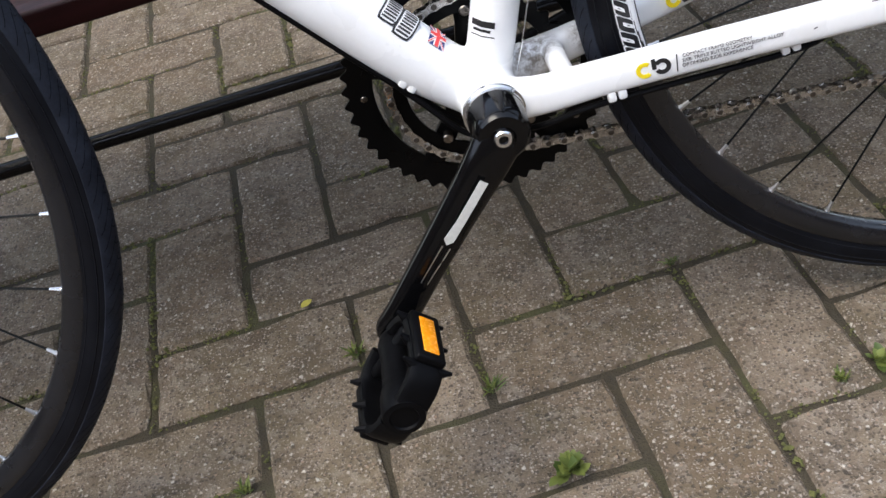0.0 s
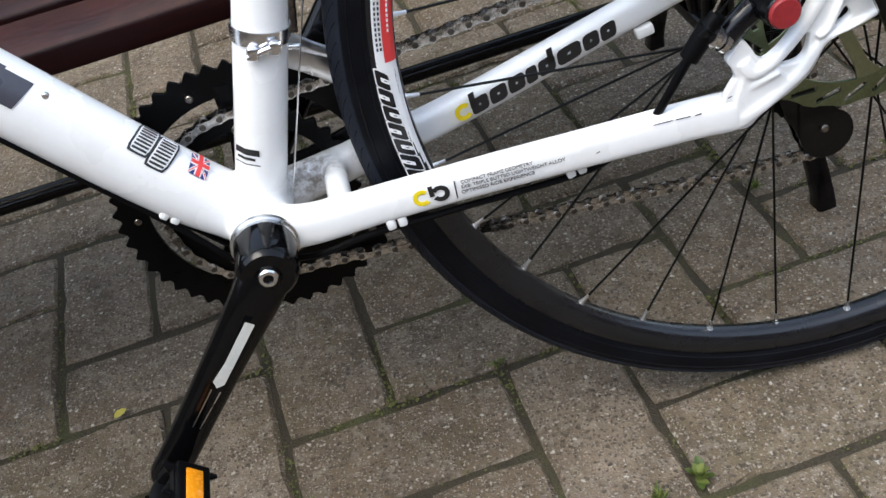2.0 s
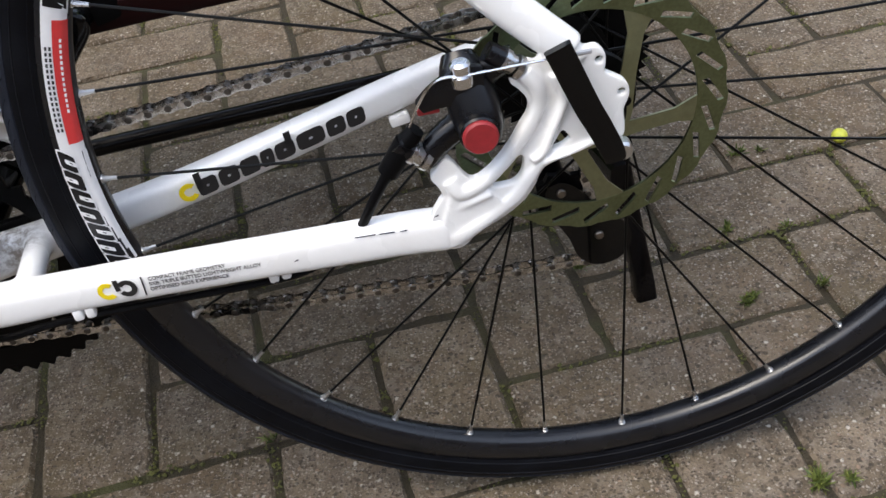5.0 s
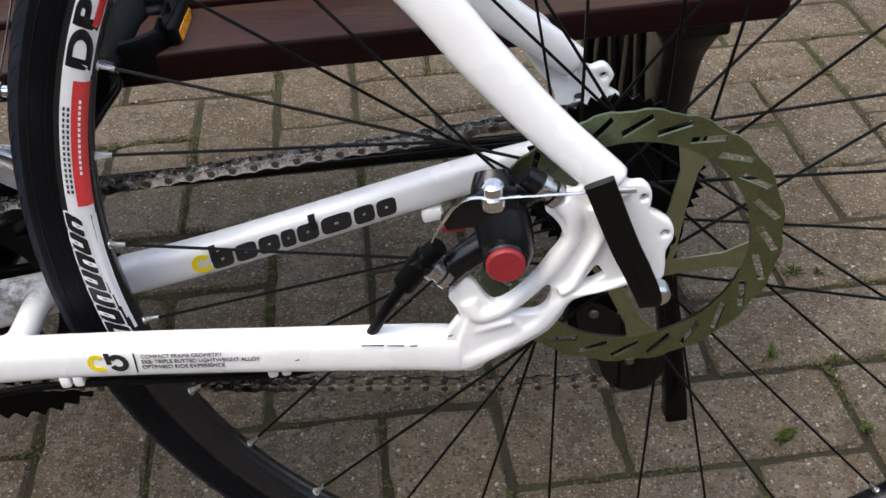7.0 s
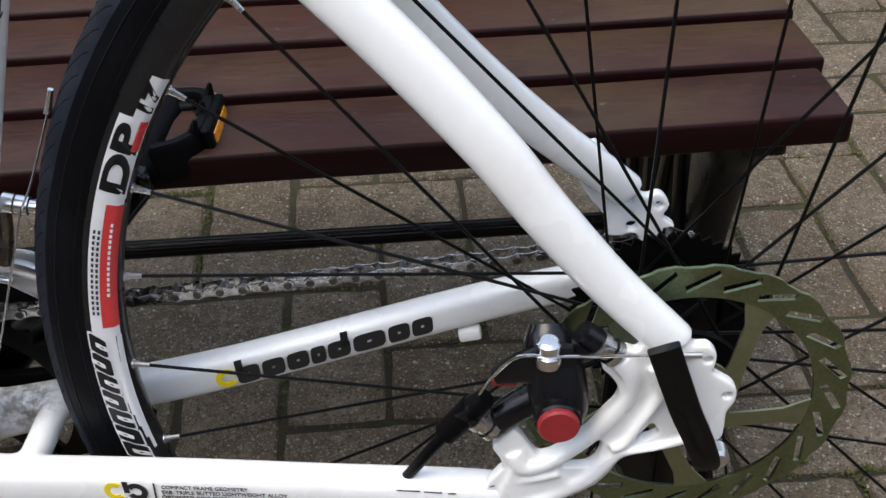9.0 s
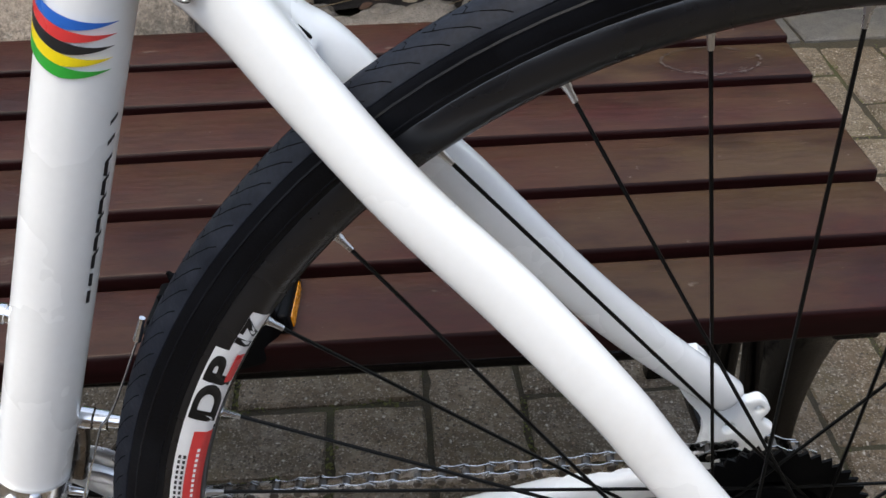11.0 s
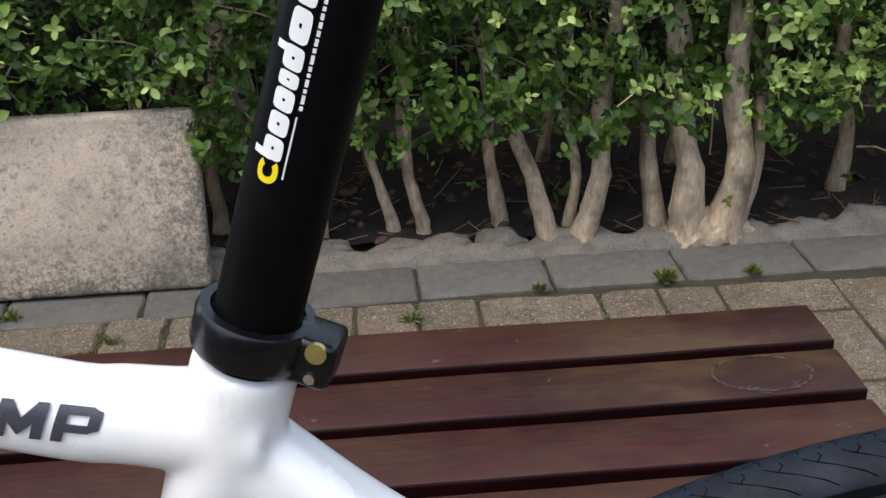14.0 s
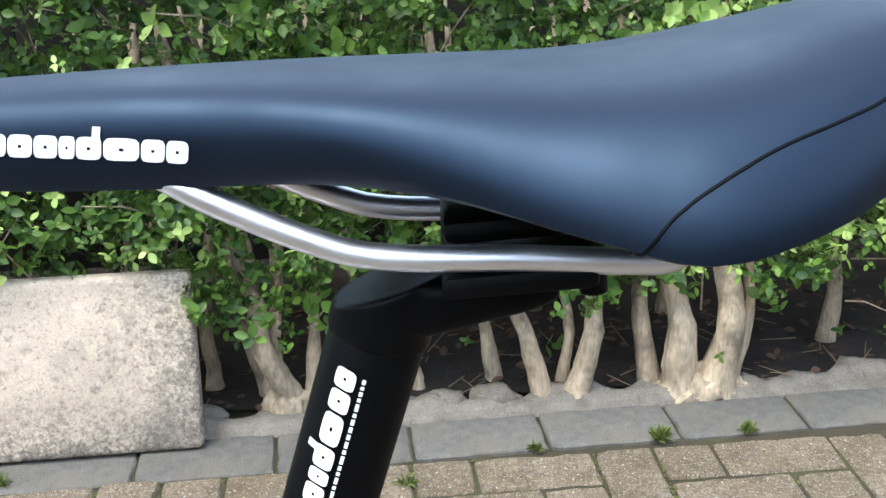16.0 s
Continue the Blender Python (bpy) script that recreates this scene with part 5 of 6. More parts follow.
# outlined script along the rear flank of the seat tube
sp = on_tube((seat_axis(0.18), 0, 0.18), (seat_axis(0.26), 0, 0.26), 0.0168)
for k in range(8):
    rect("script_mark", sp, 0.002 + 0.009 * k, 0.0085 + 0.009 * k, -0.0190 - 0.001, -0.0178, INK, frame_ob, 0.4, nv=2)
    rect("script_mark", sp, 0.003 + 0.009 * k, 0.0050 + 0.009 * k, -0.0215, -0.0178, INK, frame_ob, -0.8, nv=2)

# maker's block letters on the top tube
tp = on_tube((-0.36, 0, 0.351), (-0.30, 0, 0.3425), 0.0160, 0.0003)
def stroke(place, a, b, c, d, mat, parent):
    """A four-cornered stroke of a letter, bent onto a surface."""
    lerp = lambda p, q, t: (p[0] + (q[0] - p[0]) * t, p[1] + (q[1] - p[1]) * t)
    patch("letter_stroke", lambda s, t: place(*lerp(lerp(a, b, s), lerp(d, c, s), t)), mat, parent, 4, 6)


def slant(x, q):
    return x + 0.22 * q, q


LO, HI, X = -0.0026, 0.0100, -0.0010
for a, b, c, d in (((0, LO), (0.0036, LO), (0.0036, HI), (0, HI)), ((0.0114, LO), (0.0150, LO), (0.0150, HI), (0.0114, HI)), ((0.0036, HI), (0.0036, 0.0030), (0.0075, LO + 0.0010), (0.0075, 0.0045)), ((0.0114, HI), (0.0114, 0.0030), (0.0075, LO + 0.0010), (0.0075, 0.0045)),
                   ((0.0178, LO), (0.0214, LO), (0.0214, HI), (0.0178, HI)), ((0.0214, 0.0070), (0.0290, 0.0070), (0.0290, HI), (0.0214, HI)), ((0.0214, 0.0012), (0.0290, 0.0012), (0.0290, 0.0040), (0.0214, 0.0040)), ((0.0280, 0.0012), (0.0318, 0.0026), (0.0318, 0.0086), (0.0280, HI))):
    stroke(tp, *[slant(X + x, q) for x, q in (a, b, c, d)], GREYINK, frame_ob)

# large maker's letters on the down tube, shop mark and flag near its foot
dp = on_tube((-0.44, 0, -0.038), (-0.58, 0, 0.130), 0.0232, 0.0004)
for s0, s1, q0, q1 in ((0.115, 0.133, 0.002, 0.022), (0.133, 0.140, 0.016, 0.024), (0.140, 0.157, 0.002, 0.022), (0.166, 0.186, 0.002, 0.022), (0.186, 0.194, 0.016, 0.024), (0.194, 0.210, 0.002, 0.022), (0.220, 0.260, 0.002, 0.024), (0.272, 0.310, 0.002, 0.024), (0.322, 0.360, 0.002, 0.024)):
    rect("letter_block", dp, s0 + 0.022, s1 + 0.022, q0 + 0.003, q1 + 0.003, GREYINK, frame_ob, -0.25)
sp = [on_tube((-0.44, 0, -0.038), (-0.58, 0, 0.130), 0.0232, x) for x in (0.0004, 0.0008, 0.0012)]
for s0, s1, q0, q1 in ((0.0510, 0.0660, 0.0150, 0.0400), (0.0375, 0.0525, 0.0115, 0.0375)):
    ring_patch("shop_mark", sp[0], (s0 + s1) / 2, (q0 + q1) / 2, (s1 - s0) / 2, (q1 - q0) / 2, 0.01, INK, frame_ob, -0.2, power=9.0, label="black-edged white shop sticker")
    ring_patch("shop_mark", sp[1], (s0 + s1) / 2, (q0 + q1) / 2, (s1 - s0) / 2 - 0.0014, (q1 - q0) / 2 - 0.0014, 0.01, WHITEINK, frame_ob, -0.2, power=9.0)
    for k in range(8):
        q = q0 + 0.0026 + 0.0026 * k
        rect("shop_mark", sp[2], (s0 + s1) / 2 + 0.1 * (q0 + q1) - 0.0050, (s0 + s1) / 2 + 0.1 * (q0 + q1) + 0.0050, q, q + 0.0015, INK, frame_ob, -0.2, nv=2)
fp = [on_tube((-0.44, 0, -0.038), (-0.58, 0, 0.130), 0.0232, x) for x in (0.0004, 0.0007, 0.0010, 0.0013)]
F0, F1, Q0, Q1 = 0.0142, 0.0272, 0.0200, 0.0380
flag = rect("flag_sticker", fp[0], F0, F1, Q0, Q1, NAVY, frame_ob, 0, "small red, white and blue flag sticker")
for sgn in (1, -1):
    patch("flag_saltire", lambda s, t: fp[1](F0 + (F1 - F0) * s, (Q0 + Q1) / 2 + sgn * (-0.0085 + 0.017 * s) + 0.0030 * (t - 0.5)), WHITEINK, frame_ob, 8, 2)
    patch("flag_saltire", lambda s, t: fp[2](F0 + (F1 - F0) * s, (Q0 + Q1) / 2 + sgn * (-0.0085 + 0.017 * s) + 0.0010 * (t - 0.5)), REDINK, frame_ob, 8, 2)
rect("flag_cross", fp[2], F0 + 0.0040, F0 + 0.0090, Q0, Q1, WHITEINK, frame_ob)
rect("flag_cross", fp[2], F0, F1, Q0 + 0.0065, Q0 + 0.0115, WHITEINK, frame_ob)
rect("flag_cross", fp[3], F0 + 0.0050, F0 + 0.0080, Q0, Q1, REDINK, frame_ob)
rect("flag_cross", fp[3], F0, F1, Q0 + 0.0075, Q0 + 0.0105, REDINK, frame_ob)
on_bike("tube_rivet", disc(-0.502, -0.0195, -0.0222, 0.071, 0.0022, 12, 0.0005), STEEL)

# small print at the foot of the seat tube
up = on_tube((seat_axis(-0.03), 0, -0.03), (seat_axis(0.03), 0, 0.03), 0.0172, 0.0006)
for s0, s1, q0, q1 in ((0.022, 0.0265, 0.0015, 0.0200), (0.0185, 0.0205, 0.004, 0.0180), (0.0150, 0.0158, 0.001, 0.0200)):
    for k in range(3 if s0 > 0.024 else 1):
        w = (q1 - q0) / (3 if s0 > 0.024 else 1)
        rect("print_bar", up, s0, s1, q0 + w * k + 0.0004, q0 + w * (k + 1) - 0.0004, INK, frame_ob, 0, nv=2, nu=1)

# near chainstay: round mark, upright bar and three lines of print
c0, c1 = Vector((-0.326, -0.034, -0.0560)), Vector((-0.20, -0.0495, -0.0470))
cd = (c1 - c0).normalized()
CS = Matrix.Translation((-0.312, -0.04535, -0.0612)) @ cd.to_track_quat("X", "Z").to_matrix().to_4x4()


def flat_mark(name, bm, mat, parent, base, label=""):
    bmesh.ops.transform(bm, matrix=base, verts=bm.verts)
    return part(name, bm, mat, parent, label, smooth=False)


def ring_piece(x, z, r0, r1, a0, a1, n=16):
    return [(x + r1 * math.cos(radians(a0 + (a1 - a0) * k / n)), z + r1 * math.sin(radians(a0 + (a1 - a0) * k / n))) for k in range(n + 1)] + [(x + r0 * math.cos(radians(a1 - (a1 - a0) * k / n)), z + r0 * math.sin(radians(a1 - (a1 - a0) * k / n))) for k in range(n + 1)]


flat_mark("round_mark", plate(ring_piece(0.0070, 0.0080, 0.0030, 0.0060, 50, 310), -0.0002, 0.0002, bevel=0.00003), YELLOW, frame_ob, CS, "yellow open ring mark")
flat_mark("round_mark", plate(ring_piece(0.0190, 0.0080, 0.0028, 0.0060, -150, 150), -0.0002, 0.0002, bevel=0.00003), INK, frame_ob, CS, "black ring mark")
flat_mark("round_mark", plate([(0.0120, 0.0070), (0.0150, 0.0070), (0.0150, 0.0150), (0.0120, 0.0150)], -0.0002, 0.0002, bevel=0.00003), INK, frame_ob, CS)
flat_mark("upright_bar", plate([(0.0280, 0.0010), (0.0288, 0.0010), (0.0300, 0.0145), (0.0292, 0.0145)], -0.0002, 0.0002, bevel=0.00003), INK, frame_ob, CS)
for k, (text, w) in enumerate((("COMPACT FRAME GEOMETRY", 0.047), ("SXB: TRIPLE BUTTED LIGHTWEIGHT ALLOY", 0.068), ("OPTIMISED RIDE EXPERIENCE", 0.048))):
    flat_mark("print_line", writing(text, 0.0036, w), INK, frame_ob, CS @ pose(0.0320 + 0.0006 * (2 - k), 0, 0.0108 - 0.0037 * k))

# far chainstay, inner face: maker's name as plain blocks
FC = Matrix.Translation((-0.2665, 0.0353, -0.0560)) @ Vector((0.139, 0.0268, 0.0245)).normalized().to_track_quat("X", "Z").to_matrix().to_4x4()
flat_mark("round_mark", plate(ring_piece(0.0080, 0.0068, 0.0032, 0.0066, 40, 320), -0.0002, 0.0002, bevel=0.00003), YELLOW, frame_ob, FC, "yellow open ring mark")
ring_row(lambda a, b: FC @ Vector((a, -0.0003, b)), 0.0125, (0.0150, 0.0150, 0.0145, 0.0100, 0.0150, 0.0215, 0.0145, 0.0140), 0.0, 0.0124, INK, frame_ob, 0.12)
clip = box((0.014, 0.008, 0.008), (-0.118, 0.066, -0.040), 0.002, (0, -10, 0))
on_bike("cable_clip", clip, WHITE, "small white cable clip")

# maker's marks on seatpost and saddle as plain blocks
pp = on_tube((seat_axis(0.428), 0, 0.428), (seat_axis(0.500), 0, 0.500), 0.0150, 0.0003)
ring_patch("round_mark", pp, 0.0042, 0.0062, 0.0038, 0.0032, 0.50, YELLOW, post, 0.0, (40, 320), 2.4, "yellow open ring mark")
ring_row(pp, 0.0070, (0.0074, 0.0072, 0.0070, 0.0048, 0.0074, 0.0106, 0.0070, 0.0066), 0.0030, 0.0062, WHITEINK, post, 0.12)
x = 0.024
rng = random.Random(8)
while x < 0.064:
    w = rng.uniform(0.0010, 0.0026)
    rect("print_bar", pp, x, x + w, 0.0004, 0.0014, WHITEINK, post, nu=1, nv=1)
    x += w + 0.0006
rect("underline", pp, 0.003, 0.022, 0.0012, 0.0017, WHITEINK, post, nu=4, nv=1)


# rim marks on the near wall of the rear rim
def rim_arc(r0, r1, a0, a1, mat, lift, n=10):
    def f(s, t):
        a, r = radians(a0 + (a1 - a0) * s), r0 + (r1 - r0) * t
        w = (r - 0.3015) / 0.0065
        y = -0.0085 - 0.0020 * max(min(w, 1.0), 0.0) - 0.0007 * max(r - 0.308, 0) / 0.0155
        if r < 0.3015:
            y = -0.0050 - 0.0035 * max(r - 0.2985, 0) / 0.003
        return Vector((r * math.cos(a), y - lift, r * math.sin(a)))
    return patch("rim_mark", f, mat, rear, n, 6)


tag = rim_arc(0.2995, 0.3125, 159.6, 176, WHITEINK, 0.0003, 16)
tag["label"] = "white and red rim sticker with dark block letters"
rim_arc(0.2992, 0.3125, 151.2, 160.0, WHITEINK, 0.0003, 10)
rim_arc(0.2992, 0.3065, 146.8, 151.4, WHITEINK, 0.0003, 6)
def on_rim(a0, lift):
    """Rim wall: along runs up the rim in metres from the angle a0, across is the radius."""
    def place(u, r):
        w = (r - 0.3015) / 0.0065
        y = -0.0085 - 0.0020 * max(min(w, 1.0), 0.0) - 0.0007 * max(r - 0.308, 0) / 0.0155
        if r < 0.3015:
            y = -0.0050 - 0.0035 * max(r - 0.2985, 0) / 0.003
        a = radians(a0) - u / 0.306
        return Vector((r * math.cos(a), y - lift, r * math.sin(a)))
    return place


lettering("DP", 0.0150, on_rim(159.6, 0.0006), 0.0, 0.3006, INK, rear, "letters", 0.0400, 0.0007, 0.15)
lettering("17", 0.0085, on_rim(151.0, 0.0006), 0.0, 0.3002, INK, rear, "letters", 0.0180, 0.0005, 0.25)
rim_arc(0.2994, 0.3024, 151.4, 154.6, REDINK, 0.0009, 4)
rim_arc(0.2992, 0.3068, 160.6, 174.8, REDINK, 0.0006, 16)
for r in (0.3082, 0.3104):
    for k in range(16):
        rim_arc(r - 0.0006, r + 0.0006, 163.5 + 0.62 * k, 163.9 + 0.62 * k, INK, 0.0006, 1)
for k in range(14):
    rim_arc(0.3022, 0.3034, 162.6 + 0.62 * k, 163.0 + 0.62 * k, WHITEINK, 0.0009, 1)
for k in range(9):
    rim_arc(0.2992 + 0.0, 0.3085 - 0.0010 * k, 176 + 1.7 * k, 177.8 + 1.7 * k, WHITEINK, 0.0003, 3)
for k in range(7):
    lo = 0.3020 + 0.0006 * k
    mid, half, u = (lo + 0.3150) / 2, (0.3150 - lo) / 2, 0.0065 + 0.0126 * k
    ring_patch("rim_mark", on_rim(192.2, 0.0006), u, mid, 0.0066, half, 0.01, WHITEINK, rear, 0.80, power=12.0)
    ring_patch("rim_mark", on_rim(192.2, 0.0009), u, mid, 0.0057, half - 0.0008, 0.01, RIM, rear, 0.80, power=12.0)
    o = 0.0018 if k % 2 else -0.0018
    ring_patch("rim_mark", on_rim(192.2, 0.0012), u + o * 0.6, mid + o, 0.0016, half * 0.62, 0.25, WHITEINK, rear, 0.80, power=12.0)

# saddle print and wing seam, laid on the cover
cover = [o for o in saddle.children if o.name.startswith("saddle_cover")][0]
cover_bm = bmesh.new()
cover_bm.from_mesh(cover.data)
from mathutils.bvhtree import BVHTree
tree = BVHTree.FromBMesh(cover_bm)


def on_cover(x, z, lift=0.0004):
    hit, nrm, _, _ = tree.ray_cast(Vector((x, -0.3, z)), Vector((0, 1, 0)))
    if hit is None:
        hit, nrm, _, _ = tree.find_nearest(Vector((x, -0.06, z)))
    return hit + nrm * lift if nrm.y < 0 else hit - nrm * lift


ring_row(lambda a, b: on_cover(a, b - 0.036 * (a + 0.3375)), -0.3375, (0.0066, 0.0064, 0.0062, 0.0042, 0.0066, 0.0094, 0.0062, 0.0058), 0.5545, 0.0056, WHITEINK, saddle, 0.15, 0.06)
seam = spline([(-0.1860, 0.5390), (-0.1845, 0.5400), (-0.1772, 0.5497), (-0.1662, 0.5570), (-0.1545, 0.5622), (-0.1408, 0.5663), (-0.1314, 0.5690), (-0.124, 0.572)], 8)
sm = bmesh.new()
sweep([(*on_cover(x, z, 0.0001), 0.0004, 0.0004) for x, z in seam], 6, bm=sm)
part("seam", sm, MATTE, saddle, "sewn seam line")
cover_bm.free()

for s0, s1, z0, lean in ((0.158, 0.170, 0.0150, -0.03), (0.172, 0.181, 0.0145, -0.05), (0.184, 0.188, 0.0138, 0.02), (0.205, 0.2075, 0.0195, 0.3), (0.120, 0.1225, 0.0060, 0.2)):
    flat_mark("scratch", plate([(s0, z0), (s1, z0 + lean * (s1 - s0)), (s1, z0 + lean * (s1 - s0) + 0.0007), (s0, z0 + 0.0005)], -0.0002, 0.0002, bevel=0.00003), GREYINK, frame_ob, CS, "small dark scratch")


# ---- the bench ----
BENCH = pose(0, 0, 0, 0, 0, 13.3)
bench = new("bench")
bench.matrix_world = BENCH @ pose(-0.1, 0.985, 0)
tagged(bench, "dark red-brown slatted wooden bench on black iron legs", "bench")
LEFT, TOP = -1.05, 0.411
rng = random.Random(5)
for k, end in enumerate((0.644, 0.654, 0.660, 0.666, 0.669, 0.674)):
    r, w = end + 0.1, 0.0622
    y0 = 0.7705 + 0.0737 * k - 0.985
    sl = box((r - LEFT, w, 0.021), ((r + LEFT) / 2, y0 + w / 2, TOP - 0.0105), 0.0, seg=2)
    bmesh.ops.subdivide_edges(sl, edges=[e for e in sl.edges if abs(e.verts[0].co.x - e.verts[1].co.x) > 0.5], cuts=40)
    bmesh.ops.bevel(sl, geom=[e for e in sl.edges if e.calc_face_angle(0) > 1], offset=0.0034, segments=3, affect="EDGES", profile=0.5)
    for v in sl.verts:
        v.co.y += 0.0012 * noise.noise(Vector((v.co.x * 5, k * 7, 0))) + 0.0005 * noise.noise(Vector((v.co.x * 40, k * 3, v.co.z * 30)))
        v.co.z += 0.0010 * noise.noise(Vector((v.co.x * 4, k * 5, 9))) + 0.0004 * noise.noise(Vector((v.co.x * 60, v.co.y * 60, 4)))
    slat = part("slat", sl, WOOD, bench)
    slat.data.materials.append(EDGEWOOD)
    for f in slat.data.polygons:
        # side faces get the darkened stain that carries the gap shade
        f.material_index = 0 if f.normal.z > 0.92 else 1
STAIN = material("pale_water_mark", (0.085, 0.062, 0.052), 0.55, vary=0.6, scale=80)
ring = bmesh.new()
rng = random.Random(14)
for k in range(150):  # a ring of small dried smears, thicker on its near and far sides
    w = rng.uniform(0, 2 * math.pi)
    if rng.random() > 0.35 + 0.65 * abs(math.sin(w)) or 0.2 < w < 0.7:
        continue
    r = 0.0405 + rng.gauss(0, 0.0009 + 0.0018 * max(0, -math.sin(w)))
    d = rng.uniform(0.10, 0.34)
    wide = rng.uniform(0.0003, 0.0009)
    pts = [((r + o) * math.cos(w + a), 0.62 * (r + o) * math.sin(w + a), 0.0) for a, o in ((0, 0), (d / 2, -wide), (d, 0), (d / 2, wide))]
    ring.faces.new([ring.verts.new(v) for v in pts])
ring = part("ring_stain", ring, STAIN, bench, "pale ring-shaped water mark", pose(0.693, 0.7705 + 0.0737 * 4 + 0.031 - 0.985, TOP + 0.0012), False)
for x in (0.697, -0.85):
    part("leg_beam", box((0.030, 0.40, 0.016), (x, 0.0, 0.3825), 0.003), IRON, bench)
    for s in (-1, 1):
        rows = [(x, s * 0.146, 0.389, 0.046, 0.034), (x, s * 0.143, 0.378, 0.032, 0.032), (x, s * 0.138, 0.362, 0.020, 0.030), (x, s * 0.130, 0.338, 0.0150, 0.027), (x, s * 0.122, 0.285, 0.013, 0.019), (x + 0.001, s * 0.120, 0.235, 0.0115, 0.013), (x + 0.003, s * 0.124, 0.180, 0.0100, 0.0105), (x + 0.005, s * 0.142, 0.120, 0.0090, 0.0090), (x + 0.007, s * 0.164, 0.066, 0.0090, 0.0085), (x + 0.008, s * 0.182, 0.026, 0.0092, 0.0090), (x + 0.008, s * 0.186, 0.006, 0.0098, 0.0105)]
        part("leg", sweep(spline(rows, 4), 16, 7, side=(1, 0, 0)), IRON, bench, "curved black cast-iron leg")
    for o, lean in ((-0.062, 0.010), (-0.022, -0.006), (0.022, 0.006), (0.062, -0.010)):
        part("leg_bar", sweep(spline([(x, o, 0.378, 0.008, 0.009), (x, o + lean, 0.30, 0.007, 0.007), (x, o - lean, 0.21, 0.009, 0.009), (x, o * 0.8, 0.118, 0.008, 0.008)], 5), 10, 3, side=(1, 0, 0)), IRON, bench, "slender cast-iron leg bar")
    part("leg_crossbar", sweep(spline([(x, -0.158, 0.128, 0.010, 0.010), (x, -0.06, 0.112, 0.010, 0.009), (x, 0.06, 0.112, 0.010, 0.009), (x, 0.158, 0.128, 0.010, 0.010)], 4), 10, 3, side=(1, 0, 0)), IRON, bench)
part("stretcher", tube((-0.85, 0.112, 0.132), (0.697, 0.078, 0.134), 0.0090, n=14), IRON, bench, "round black iron stretcher bar")

# ---- paved ground: grid turned with the kerb ----
HUB = Vector((0.20, 0.27, 0.72))
NEAR = Matrix.Translation(HUB) @ Matrix.Diagonal((0.9868, 0.9868, 0.9868, 1)) @ Matrix.Translation(-HUB)
GRID = NEAR @ pose(0, 0, 0, 0, 0, 12.3)
PX, PY, GX, GY = 0.1022, 0.1030, 0.135, 0.755
ground = bmesh.new()
bmesh.ops.create_grid(ground, x_segments=2, y_segments=2, size=400)
bmesh.ops.translate(ground, vec=(0, 0, 0.0053), verts=ground.verts)
ground = part("ground", ground, JOINT, smooth=False)
tagged(ground, "dark mossy dirt bed under the paving", "ground", kind="structure")
KERB_Y = 1.994
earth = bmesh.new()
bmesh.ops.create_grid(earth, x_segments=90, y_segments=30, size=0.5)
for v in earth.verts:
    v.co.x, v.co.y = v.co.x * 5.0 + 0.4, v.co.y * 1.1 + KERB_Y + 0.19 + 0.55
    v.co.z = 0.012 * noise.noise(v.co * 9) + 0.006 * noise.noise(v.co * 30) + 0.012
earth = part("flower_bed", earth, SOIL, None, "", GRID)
tagged(earth, "crumbly soil bed under the hedge, its shade in the colour", "soil", kind="structure")

mortar = bmesh.new()
NX, NY = 420, 12
vs = []
for i in range(NX + 1):
    x = -1.6 + 3.6 * i / NX
    ph = (x + 0.012 * noise.noise(Vector((x * 6, 1, 0)))) / 0.098
    cusp = 1 - abs(math.sin(math.pi * ph)) ** 0.8
    lump = max(0.0, noise.noise(Vector((x * 7, 8, 0))))
    edge = 0.046 + 0.030 * cusp * (0.5 + 0.5 * noise.noise(Vector((math.floor(ph) * 3.1, 0, 4)))) + 0.05 * lump
    col = []
    for j in range(NY + 1):
        f = j / NY
        y = KERB_Y + 0.128 + (x - 0.65) * 0.03 + edge * f
        z = 0.003 + 0.006 * noise.noise(Vector((x * 30, y * 30, 0))) + 0.004 * noise.noise(Vector((x * 80, y * 80, 5))) + (0.016 + 0.03 * lump) * math.sin(math.pi * 0.75 * f) + 0.008 * cusp * f
        col.append(mortar.verts.new((x, y, -0.004 if j == 0 else z if j < NY else -0.03)))
    vs.append(col)
for i in range(NX):
    for j in range(NY):
        mortar.faces.new((vs[i][j], vs[i + 1][j], vs[i + 1][j + 1], vs[i][j + 1]))
mortar = part("mortar_haunch", mortar, MORTAR, None, "", GRID)
tagged(mortar, "rough lumpy mortar edging behind the kerb", "mortar", kind="structure")
for gx, gy, sx, sy, sz in ((0.505, 0.178, 0.045, 0.030, 0.030), (0.418, 0.182, 0.040, 0.026, 0.024), (0.325, 0.176, 0.048, 0.024, 0.020), (0.20, 0.178, 0.035, 0.026, 0.022), (-0.02, 0.180, 0.040, 0.024, 0.020), (0.60, 0.178, 0.030, 0.020, 0.016)):
    lump = bmesh.new()
    bmesh.ops.create_icosphere(lump, subdivisions=4, radius=1.0)
    for v in lump.verts:
        n = 1 + 0.28 * noise.noise(v.co * 1.3 + Vector((gx * 40, 0, 0))) + 0.10 * noise.noise(v.co * 4 + Vector((gx * 90, 3, 0)))
        v.co = Vector((gx + v.co.x * sx * n, KERB_Y + gy + v.co.y * sy * n, 0.008 + v.co.z * sz * n))
    part("mortar_lump", lump, MORTAR, mortar)

